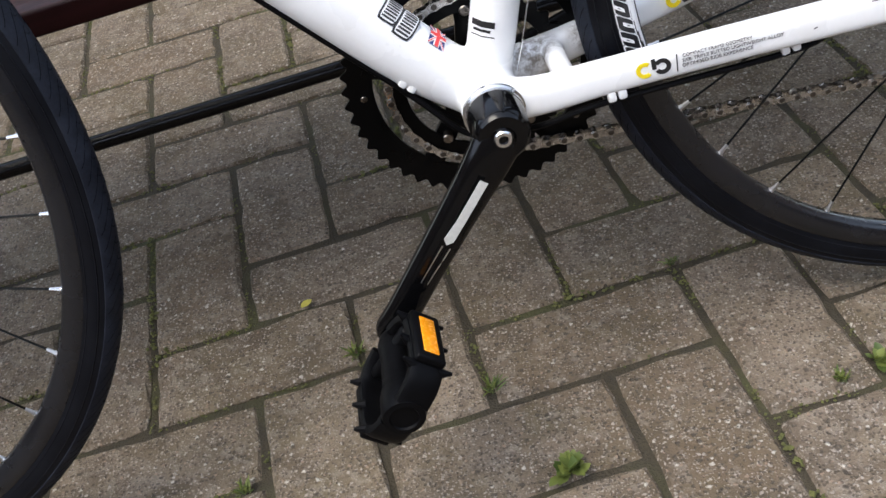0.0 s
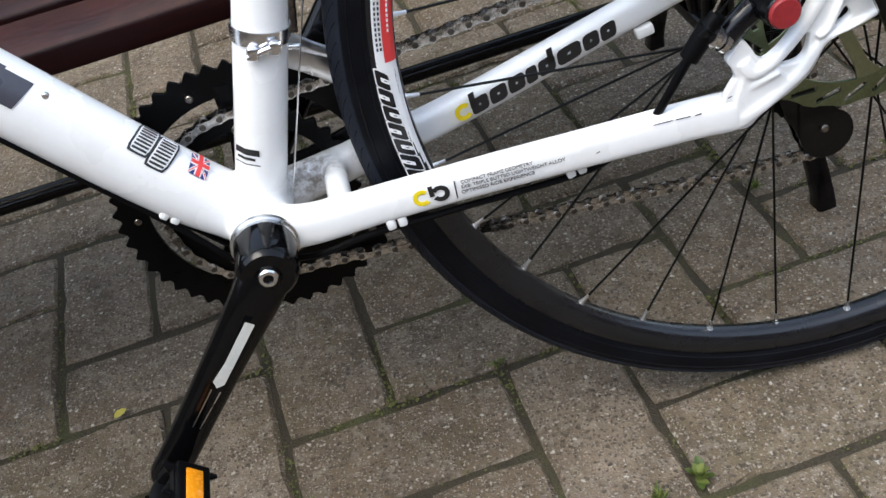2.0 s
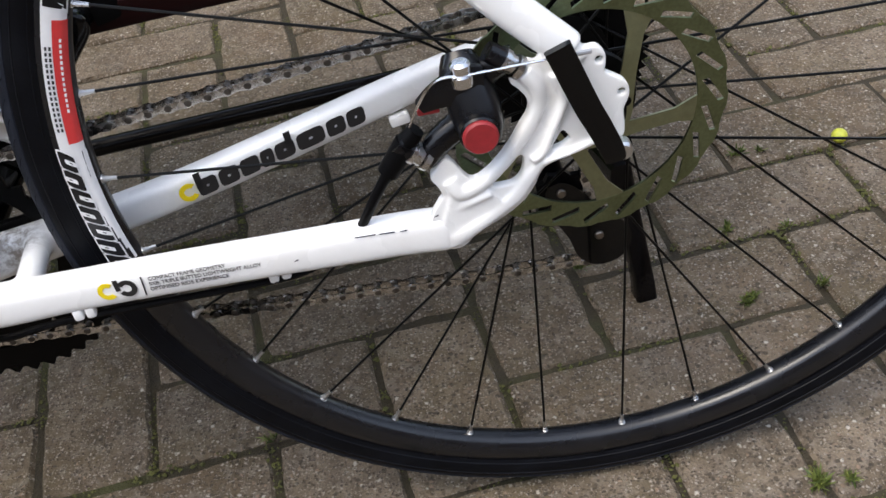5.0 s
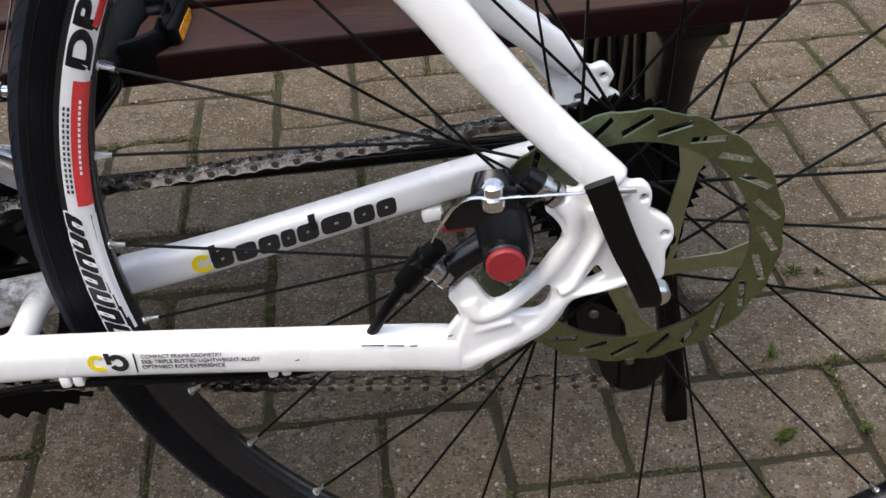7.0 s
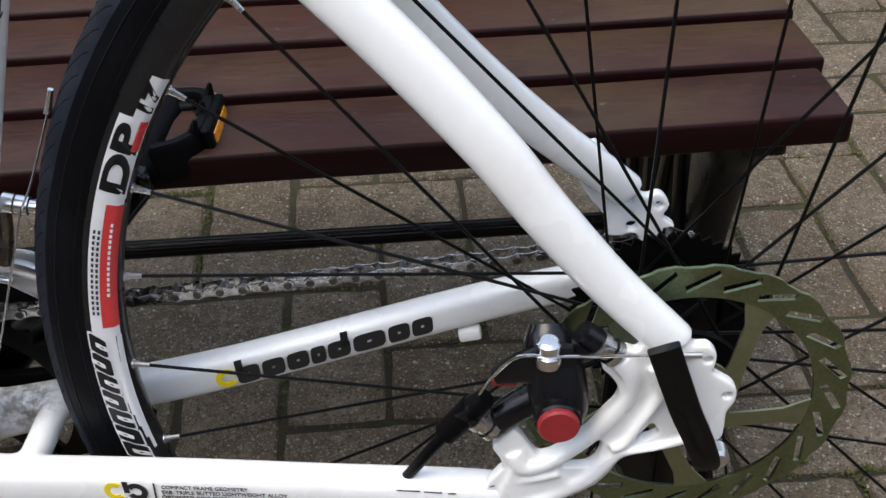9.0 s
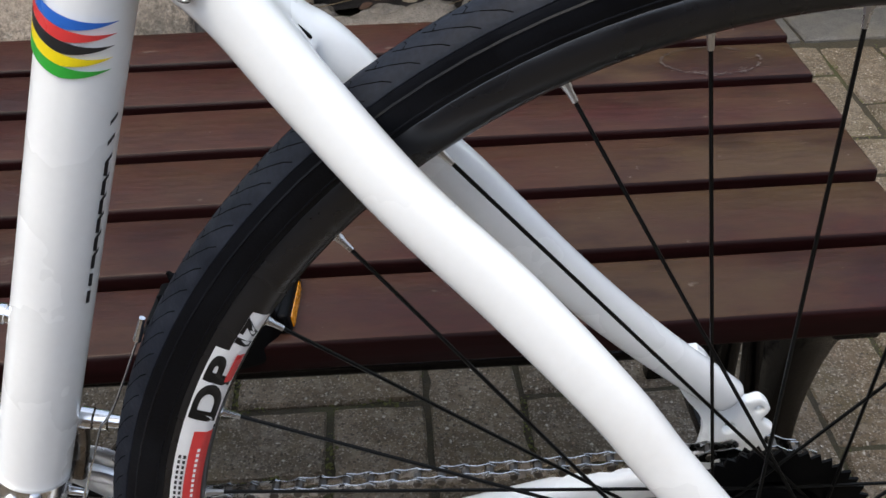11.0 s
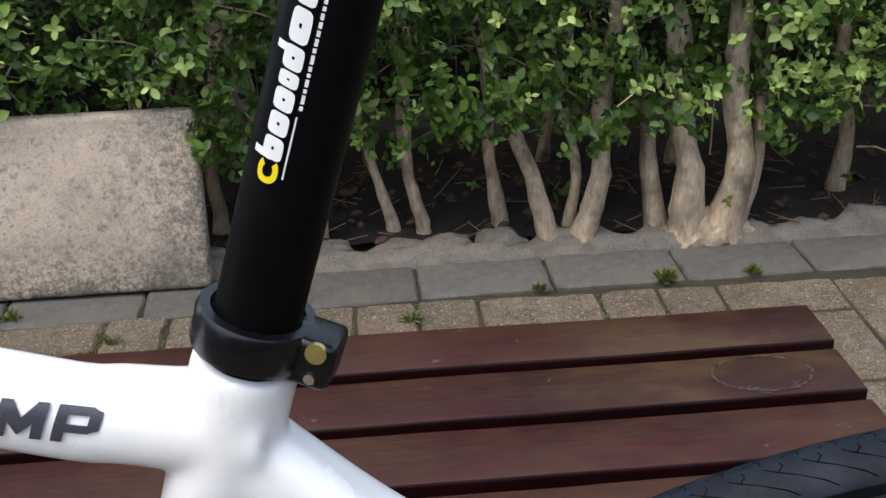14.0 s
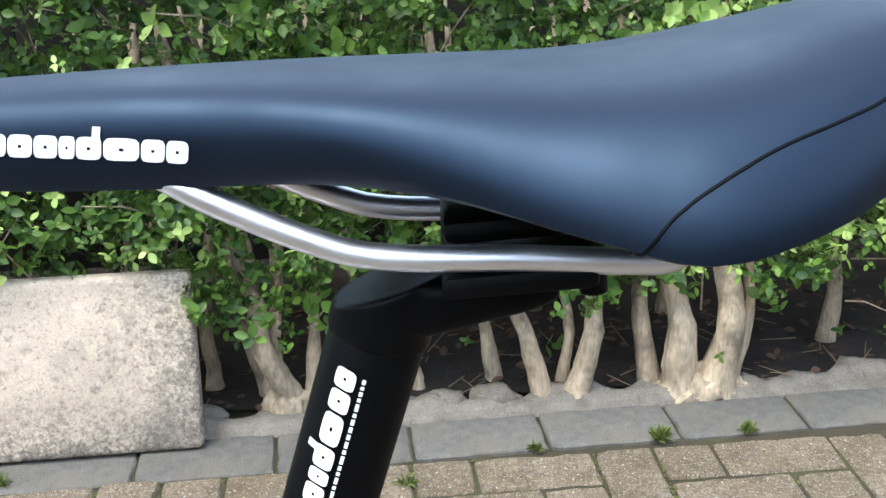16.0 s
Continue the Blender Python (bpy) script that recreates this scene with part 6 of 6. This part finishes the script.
# ---- concrete slab propped against the hedge ----
sl = box((0.60, 0.045, 0.308), (0, 0, 0.154), 0.012, seg=3)
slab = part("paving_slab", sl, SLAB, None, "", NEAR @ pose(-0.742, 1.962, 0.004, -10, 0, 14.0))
tagged(slab, "weathered beige concrete slab propped on edge by the hedge", "slab")

# ---- hedge ----
hedge = new("hedge")
hedge.matrix_world = GRID @ pose(0.4, KERB_Y + 0.25, 0.0)
tagged(hedge, "dense green privet hedge on pale bare stems", "hedge")
rng = random.Random(11)
STEMS = [(-0.072, -0.045, 0.03, 0.013), (-0.118, -0.055, -0.30, 0.019), (-0.140, -0.030, 0.02, 0.016), (-0.165, 0.0, -0.16, 0.011), (0.057, 0.002, -0.20, 0.010), (0.119, -0.012, -0.12, 0.011), (0.266, 0.011, -0.10, 0.013), (0.343, -0.072, -0.28, 0.017), (0.387, -0.040, 0.01, 0.010), (0.408, -0.079, 0.19, 0.020), (0.556, -0.032, -0.11, 0.018), (0.602, -0.074, -0.06, 0.029), (0.668, -0.076, 0.07, 0.029), (0.703, -0.060, 0.16, 0.013), (-0.33, 0.06, -0.09, 0.020), (-0.26, 0.04, 0.02, 0.013), (-0.40, 0.09, -0.04, 0.012), (0.95, 0.08, 0.03, 0.016), (1.15, 0.05, -0.05, 0.018), (1.40, 0.06, 0.02, 0.017), (-0.75, 0.08, 0.05, 0.018), (-1.0, 0.06, -0.03, 0.016), (0.66, 0.25, 0.03, 0.012), (0.1, 0.3, 0.03, 0.012), (-0.2, 0.28, -0.03, 0.012), (0.4, 0.32, 0.05, 0.012)]
for x, y, lean, r in STEMS:
    x -= 0.15
    rows = [(x - lean * 0.03, y, -0.02, r * 1.7, r * 1.6), (x + rng.uniform(-0.004, 0.004), y, 0.03, r * 1.25, r * 1.2)]
    for k in range(1, 7):
        z = 0.03 + 0.11 * k
        rows.append((x + lean * z * 1.0 + rng.uniform(-0.012, 0.012), y + 0.04 * z + 0.45 * max(0, z - 0.16) + rng.uniform(-0.012, 0.012), z, r * (1.0 - 0.10 * k), r * (1.0 - 0.10 * k)))
    st = sweep(spline(rows, 6), 14, side=(1, 0, 0))
    for v in st.verts:
        d = (noise.noise(v.co * 70) * 0.0028 + noise.noise(v.co * 25) * 0.005) * (1.7 if r > 0.018 else 0.8)
        v.co.x += d
        v.co.y += d * 0.7
    part("stem", st, BARK, hedge, "pale gnarled stem")
# gnarled root crowns where the thick stems meet the earth
for x, y, sx, sy, sz in ((0.485, -0.078, 0.082, 0.040, 0.055), (-0.268, -0.052, 0.045, 0.034, 0.055), (0.258, -0.078, 0.034, 0.028, 0.035)):
    crown = bmesh.new()
    bmesh.ops.create_icosphere(crown, subdivisions=4, radius=1.0)
    for v in crown.verts:
        c = v.co.copy()
        n = 1 + 0.34 * noise.noise(Vector((c.x * 2.6 + x * 50, c.y * 2.6, c.z * 0.9))) + 0.16 * noise.noise(Vector((c.x * 8, c.y * 8 + x * 9, c.z * 2.5)))
        v.co = Vector((x + c.x * sx * n * (1.1 - 0.35 * c.z), y + c.y * sy * n, c.z * sz * n))
    part("root_crown", crown, BARK, hedge, "pale cracked root crown")
twigs = bmesh.new()
for _ in range(420):
    x, y, z = rng.uniform(-1.5, 1.5), rng.uniform(-0.06, 0.45), rng.uniform(0.12, 0.95)
    d = Vector((rng.uniform(-1, 1), rng.uniform(-1, 0.6), rng.uniform(-0.2, 1))).normalized() * rng.uniform(0.08, 0.26)
    sweep([(x, y, z, 0.0022, 0.0022), (x + d.x * 0.5 + rng.uniform(-0.01, 0.01), y + d.y * 0.5, z + d.z * 0.5 + 0.01, 0.0017, 0.0017), (x + d.x, y + d.y, z + d.z, 0.0008, 0.0008)], 5, bm=twigs, side=(1, 0.3, 0), cap=False)
part("twig_tangle", twigs, BARK, hedge, "tangled thin twigs")["kind"] = "stuff"


def leaf_mesh(name, spots, mat, parent, label):
    """Folded oval leaves, each a ten-sided blade with a short tip, bent along its rib."""
    half = ((0.12, 0.15, 0.03), (0.32, 0.285, 0.055), (0.56, 0.30, 0.055), (0.80, 0.19, 0.02))
    shape = [(0, 0, 0), *half, (1, 0, -0.06), *[(u, -v, w) for u, v, w in reversed(half)], (0.5, 0, -0.025)]
    verts, faces = [], []
    for p, q, s in spots:
        n = len(verts)
        wide = rng.uniform(0.82, 1.18)
        for u, v, w in shape:
            verts.append(p + q @ (Vector((u, v * wide, w)) * s))
        faces += [(n + k, n + 10, n + (k + 1) % 10) for k in range(10)]
    me = bpy.data.meshes.new(name)
    me.from_pydata(verts, [], faces)
    me.materials.append(mat)
    for f in me.polygons:
        f.use_smooth = True
    ob = new(name, me)
    ob.parent = parent
    if label:
        ob["label"] = label
    ob["kind"] = "stuff"
    return ob


def hedge_leaves():
    spots, sunlit = [], []
    while len(spots) + len(sunlit) < 82000:
        x, z = rng.uniform(-1.6, 1.6), rng.uniform(0.06, 1.12)
        y = rng.uniform(-0.20, 0.5) if rng.random() < 0.45 else rng.uniform(-0.20, 0.02)
        face = 0.05 * noise.noise(Vector((x * 4, z * 4, 1))) + 0.03 * noise.noise(Vector((x * 11, z * 11, 2)))
        low = 0.222 + 0.09 * noise.noise(Vector((x * 3.2, 7, 0))) + 0.07 * noise.noise(Vector((x * 9, 2, 0)))
        if z < low and rng.random() > 0.03 + 0.3 * max(0, 1 - (low - z) / 0.05):
            continue
        if y < -0.155 + face + 0.30 * max(0, low + 0.03 - z):
            continue
        if noise.noise(Vector((x * 9, y * 9, z * 9 + 9))) + 0.5 * noise.noise(Vector((x * 22, y * 22, z * 22))) < -0.06 and rng.random() < 0.93:
            continue
        if x < -0.43 and z < 0.33 and y < 0.0:
            continue
        # a shoot of three to six leaves in pairs
        d = Vector((rng.uniform(-0.8, 0.8), rng.uniform(-1.2, 0.2), rng.uniform(-0.2, 1.2))).normalized()
        s = rng.uniform(0.011, 0.025)
        if rng.random() < 0.12:
            s *= 1.35
        base = Vector((x, y, z))
        # sun-paled leaves get likelier to the right and higher up the front
        sunlit_share = 0.12 + 0.55 * min(1, max(0, (x - 0.15) / 0.4)) if z > 0.27 + 0.06 * noise.noise(Vector((x * 6, 3, z))) and y < -0.02 else 0.0
        pile = sunlit if rng.random() < sunlit_share else spots
        turn = rng.uniform(0, 6.28)
        for k in range(rng.randint(3, 6)):
            a = turn + (k % 2) * math.pi + (k // 2) * 1.57
            q = d.to_track_quat("Z", "X").to_matrix() @ Euler((0, -rng.uniform(0.15, 0.75), 0)).to_matrix()
            q = d.to_track_quat("Z", "X").to_matrix() @ (Matrix.Rotation(a, 3, "Z") @ Euler((rng.uniform(-0.4, 0.4), -rng.uniform(0.1, 0.7), 0)).to_matrix())
            pile.append((base + d * (0.011 * (k // 2)), q, s * rng.uniform(0.8, 1.15)))
    return spots, sunlit


plain_leaves, sunlit_leaves = hedge_leaves()
leaf_mesh("foliage", plain_leaves, LEAF, hedge, "glossy small oval privet leaves")
leaf_mesh("sunlit_foliage", sunlit_leaves, SUNLIT, hedge, "yellow-green privet leaves, coloured pale for sun on the hedge")

# assumed backing, added to close the gap behind the stems in shade colour
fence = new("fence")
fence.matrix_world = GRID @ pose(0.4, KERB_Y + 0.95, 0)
tagged(fence, "assumed boarded fence behind the hedge, near-black for deep shade", "fence", kind="structure")
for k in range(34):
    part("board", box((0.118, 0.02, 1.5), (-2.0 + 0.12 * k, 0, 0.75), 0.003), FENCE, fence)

# plain unseen walls added behind and beside the camera to block low sky
for n, (sx, sy, x, y) in enumerate(((11.0, 0.22, 0.5, -3.3), (0.22, 6.58, -4.9, 0.1), (0.22, 6.58, 5.9, 0.1))):
    wall = part(("sky_screen_south", "sky_screen_west", "sky_screen_east")[n], box((sx, sy, 2.3), (x, y, 1.145), 0.01), SKYSCREEN, None, "", GRID, smooth=False)
    tagged(wall, "plain brown unseen wall added to block the low sky", "wall", kind="structure")

# ---- small growth and litter on the paving ----
def tuft(x, y, n, h, seed, broad=False):
    r = random.Random(seed)
    spots = []
    for _ in range(n):
        a = r.uniform(0, 6.28)
        lift = r.uniform(0.2, 1.3)
        d = Vector((math.cos(a) * math.cos(lift), math.sin(a) * math.cos(lift), math.sin(lift)))
        q = d.to_track_quat("X", "Z").to_matrix() @ Matrix.Diagonal((1, 0.9 if broad else 0.22, 1))
        spots.append((Vector((x + r.uniform(-0.3, 0.3) * h, y + r.uniform(-0.3, 0.3) * h, 0.001)), q, h * r.uniform(0.5, 1.1)))
    ob = leaf_mesh("weed", spots, WEED, None, "")
    ob["kind"] = ""
    del ob["kind"]
    ob.matrix_world = NEAR
    return tagged(ob, "small green weed growing from a paving joint" if broad else "small grass tuft growing from a paving joint", "weed", "weeds in the joints")


for k, (x, y, n, h, b) in enumerate(((-0.236, 0.735, 26, 0.016, False), (-0.108, 0.664, 30, 0.014, False), (-0.050, 0.562, 26, 0.020, True), (0.212, 0.630, 18, 0.014, True), (-0.325, 0.590, 26, 0.014, False), (0.069, 0.790, 22, 0.012, False), (0.178, 0.616, 40, 0.012, False), (0.325, 2.130, 110, 0.026, False), (0.475, 2.168, 90, 0.022, False), (0.112, 2.075, 60, 0.018, False), (0.505, 0.695, 60, 0.013, False), (0.529, 0.696, 40, 0.010, False), (0.502, 0.904, 46, 0.010, False), (0.353, 0.970, 40, 0.011, False), (0.567, 0.913, 24, 0.012, False), (0.536, 1.125, 34, 0.013, False), (0.560, 1.127, 24, 0.010, False), (0.499, 1.001, 30, 0.012, False), (0.497, 0.899, 46, 0.011, False), (0.557, 0.999, 24, 0.009, False), (-0.745, 1.885, 44, 0.026, False), (-0.09, 1.950, 28, 0.024, False), (-0.55, 1.830, 20, 0.022, False), (-0.20, 1.900, 18, 0.020, False))):
    tuft(x, y, n, h, 100 + k, b)

# moss crumbs along the joints
rng = random.Random(21)
verts, faces = [], []
for _ in range(26000):
    i, j = rng.randrange(-9, 14), rng.randrange(-4, 12)
    along = rng.random()
    if rng.random() < 0.5:
        gx, gy = GX + i * PX + rng.gauss(0, 0.0022), GY + (j + along) * PY
        if (i - 1 - j) % 4 == 0:
            continue
    else:
        gx, gy = GX + (i + along) * PX, GY + j * PY + rng.gauss(0, 0.0022)
        if (i - (j - 1)) % 4 == 3:
            continue
    thick = noise.noise(Vector((gx * 6, gy * 6, 3))) + 0.6 * noise.noise(Vector((gx * 25, gy * 25, 8)))
    if thick < 0.0 or gy > KERB_Y:
        continue
    s = rng.uniform(0.0006, 0.0015) * (1 + min(max(thick, 0), 0.7) * 2.2)
    gx, gy = gx + rng.gauss(0, 0.004) * max(thick, 0), gy + rng.gauss(0, 0.004) * max(thick, 0)
    n, z = len(verts), rng.uniform(-0.0030, 0.0002)
    for dx, dy, dz in ((1, 0, 0), (0, 1, 0), (-1, 0, 0), (0, -1, 0), (0, 0, 0.8), (0, 0, -0.8)):
        verts.append((gx + s * (dx + rng.uniform(-0.35, 0.35)), gy + s * (dy + rng.uniform(-0.35, 0.35)), z + s * (dz + rng.uniform(-0.2, 0.2))))
    for k in range(4):
        faces += [(n + k, n + (k + 1) % 4, n + 4), (n + (k + 1) % 4, n + k, n + 5)]
me = bpy.data.meshes.new("moss_crumbs")
me.from_pydata(verts, [], faces)
me.materials.append(MOSS)
crumbs = new("moss_crumbs", me)
crumbs.matrix_world = GRID
tagged(crumbs, "small cushions of moss in the paving joints", "moss", kind="stuff")

fruit = bmesh.new()
bmesh.ops.create_uvsphere(fruit, u_segments=18, v_segments=12, radius=0.0085)
for v in fruit.verts:
    v.co.z *= 0.9
tagged(part("fallen_fruit", fruit, material("yellow_green_skin", (0.50, 0.52, 0.06), 0.4, vary=0.2, scale=200), None, "", NEAR @ pose(0.643, 1.129, 0.0076)), "small yellow-green fallen fruit on the paving", "fruit")
lf = leaf_mesh("fallen_leaf", [(Vector((0, 0, 0)), Matrix.Rotation(0.9, 3, "Z"), 0.015)], material("yellow_leaf", (0.42, 0.36, 0.06), 0.6, vary=0.2), None, "")
del lf["kind"]
lf.matrix_world = NEAR @ pose(-0.297, 0.812, 0.004)
tagged(lf, "small yellow fallen leaf on the paving", "leaf")
litter = bmesh.new()
for _ in range(130):
    x, y = rng.uniform(-1.2, 1.3), KERB_Y + rng.uniform(0.16, 0.5)
    d = Vector((rng.uniform(-1, 1), rng.uniform(-1, 1), rng.uniform(-0.1, 0.25))).normalized() * rng.uniform(0.02, 0.09)
    z = 0.022 + rng.uniform(0, 0.012)
    sweep([(x, y, z, 0.0012, 0.0012), (x + d.x, y + d.y, max(z + d.z, 0.012), 0.0007, 0.0007)], 5, bm=litter, side=(0.2, 0.3, 1), cap=False)
litter = part("twig_litter", litter, DRY, None, "", GRID)
tagged(litter, "dry twigs and stalks scattered on the soil", "twigs", kind="stuff")
dead = []
for _ in range(500):
    x, y = rng.uniform(-1.3, 1.4), rng.uniform(0.17, 0.6)
    dead.append((Vector((x, KERB_Y + y, 0.018 + rng.uniform(0, 0.012))), Euler((rng.uniform(-0.5, 0.5), rng.uniform(-0.5, 0.5), rng.uniform(0, 6.28))).to_matrix(), rng.uniform(0.014, 0.03)))
# leaf brown lowered as well for the shade under the hedge
dl = leaf_mesh("dead_leaves", dead, material("dead_leaf", (0.065, 0.032, 0.018), 0.8, vary=0.4), None, "")
dl.matrix_world = GRID
tagged(dl, "brown dead leaves lying under the hedge", "dead leaves", kind="stuff")


# ---- paving: kerb blocks and herringbone pavers, the nearest as single pieces ----
def paver_mesh(name, lx, ly, h, seed):
    """A worn block: ragged outline, eased crumbling rim, flat top."""
    r = random.Random(seed)
    nx, ny = max(3, round(lx / 0.022)), max(3, round(ly / 0.022))
    path = [(-lx / 2 + lx * k / nx, -ly / 2) for k in range(nx)] + [(lx / 2, -ly / 2 + ly * k / ny) for k in range(ny)]
    path += [(lx / 2 - lx * k / nx, ly / 2) for k in range(nx)] + [(-lx / 2, ly / 2 - ly * k / ny) for k in range(ny)]
    bm = bmesh.new()
    rings = [[], [], []]
    for k, (x, y) in enumerate(path):
        corner = abs(abs(x) - lx / 2) < 1e-6 and abs(abs(y) - ly / 2) < 1e-6
        d = Vector((x / lx, y / ly)).normalized()
        wear = r.uniform(-0.0010, 0.0012) + (0.0018 if corner else 0) + (0.003 if r.random() < 0.08 else 0)
        ease = r.uniform(0.0022, 0.0058)
        for ring, inset, z in zip(rings, (wear, wear, wear + ease), (-h, -0.0034 - r.uniform(0, 0.0012), r.uniform(-0.0006, 0.0002))):
            px = x - math.copysign(min(inset, abs(x)), x) * (1 if abs(abs(x) - lx / 2) < 1e-6 else 0)
            py = y - math.copysign(min(inset, abs(y)), y) * (1 if abs(abs(y) - ly / 2) < 1e-6 else 0)
            ring.append(bm.verts.new((px, py, z)))
    n = len(path)
    for a, b in zip(rings, rings[1:]):
        for k in range(n):
            bm.faces.new((a[k], a[(k + 1) % n], b[(k + 1) % n], b[k]))
    bm.faces.new(rings[2])
    me = bpy.data.meshes.new(name)
    bmesh.ops.recalc_face_normals(bm, faces=bm.faces)
    bm.to_mesh(me)
    bm.free()
    return me


pavement = new("pavement")
pavement.matrix_world = GRID
tagged(pavement, "brown-grey concrete block paving in a herringbone bond", "paving", kind="structure")
kerb = new("kerb")
kerb.matrix_world = GRID
tagged(kerb, "blue-grey block kerb edging along the bed", "kerb", kind="structure")
rng = random.Random(3)
kb = [paver_mesh("kerb_block", 0.2270, 0.120, 0.07, s) for s in range(3)]
for m in kb:
    m.materials.append(KERB)
for k in range(-8, 10):
    ob = new("kerb_block", kb[k % 3])
    ob.parent = kerb
    ob.matrix_basis = pose(0.2295 + 0.231 * k, KERB_Y + 0.069 + (0.231 * k - 0.42) * 0.03, 0.003 + rng.uniform(-0.002, 0.002), rng.uniform(-0.6, 0.6), rng.uniform(-0.6, 0.6), 1.7 + rng.uniform(-0.5, 0.5))
pv = [paver_mesh("paver", PX * 2 - 0.0050, PX - 0.0050, 0.06, 10 + s) for s in range(9)]
for m in pv:
    m.materials.append(PAVER)
half = paver_mesh("paver", PX - 0.0050, PX - 0.0050, 0.06, 31)
half.materials.append(PAVER)
rest = bmesh.new()
laid = 0
spots = []
for i in range(-26, 30):
    for j in range(-24, 13):
        m = (i - j) % 4
        top = GY + (j + 1) * PY
        if m == 0 and top < KERB_Y + 0.026:
            spots.append((GX + (i + 1) * PX, GY + (j + 0.5) * PY, 0, False))
        elif m == 3 and top + PY < KERB_Y + 0.026:
            spots.append((GX + (i + 0.5) * PX, GY + (j + 1) * PY, 90, False))
        elif m == 3 and top < KERB_Y + 0.026:
            spots.append((GX + (i + 0.5) * PX, GY + (j + 0.5) * PY, 90, True))
near, far = [], []
for s in spots:
    (near if -0.95 < s[0] < 1.45 and 0.30 < s[1] else far).append(s)
near.sort(key=lambda s: (s[0] - 0.3) ** 2 + (s[1] - 1.0) ** 2)
far += near[290:]
for x, y, w, cut in near[:290]:
    ob = new("paver", half if cut else pv[rng.randrange(9)])
    ob.parent = pavement
    ob.matrix_basis = pose(x, y, rng.uniform(-0.0022, 0.0015), rng.uniform(-0.7, 0.7), rng.uniform(-0.7, 0.7), w + rng.choice((0, 180)) + rng.uniform(-0.7, 0.7))
for x, y, w, cut in far:
    bx = bmesh.new()
    bx.from_mesh(half if cut else pv[rng.randrange(9)])
    bmesh.ops.transform(bx, matrix=pose(x, y, rng.uniform(-0.002, 0.0015), rng.uniform(-0.6, 0.6), rng.uniform(-0.6, 0.6), w), verts=bx.verts)
    tm = bpy.data.meshes.new("tmp")
    bx.to_mesh(tm)
    bx.free()
    rest.from_mesh(tm)
    bpy.data.meshes.remove(tm)
part("outer_pavers", rest, PAVER, pavement, "concrete block pavers", smooth=False)["kind"] = "stuff"
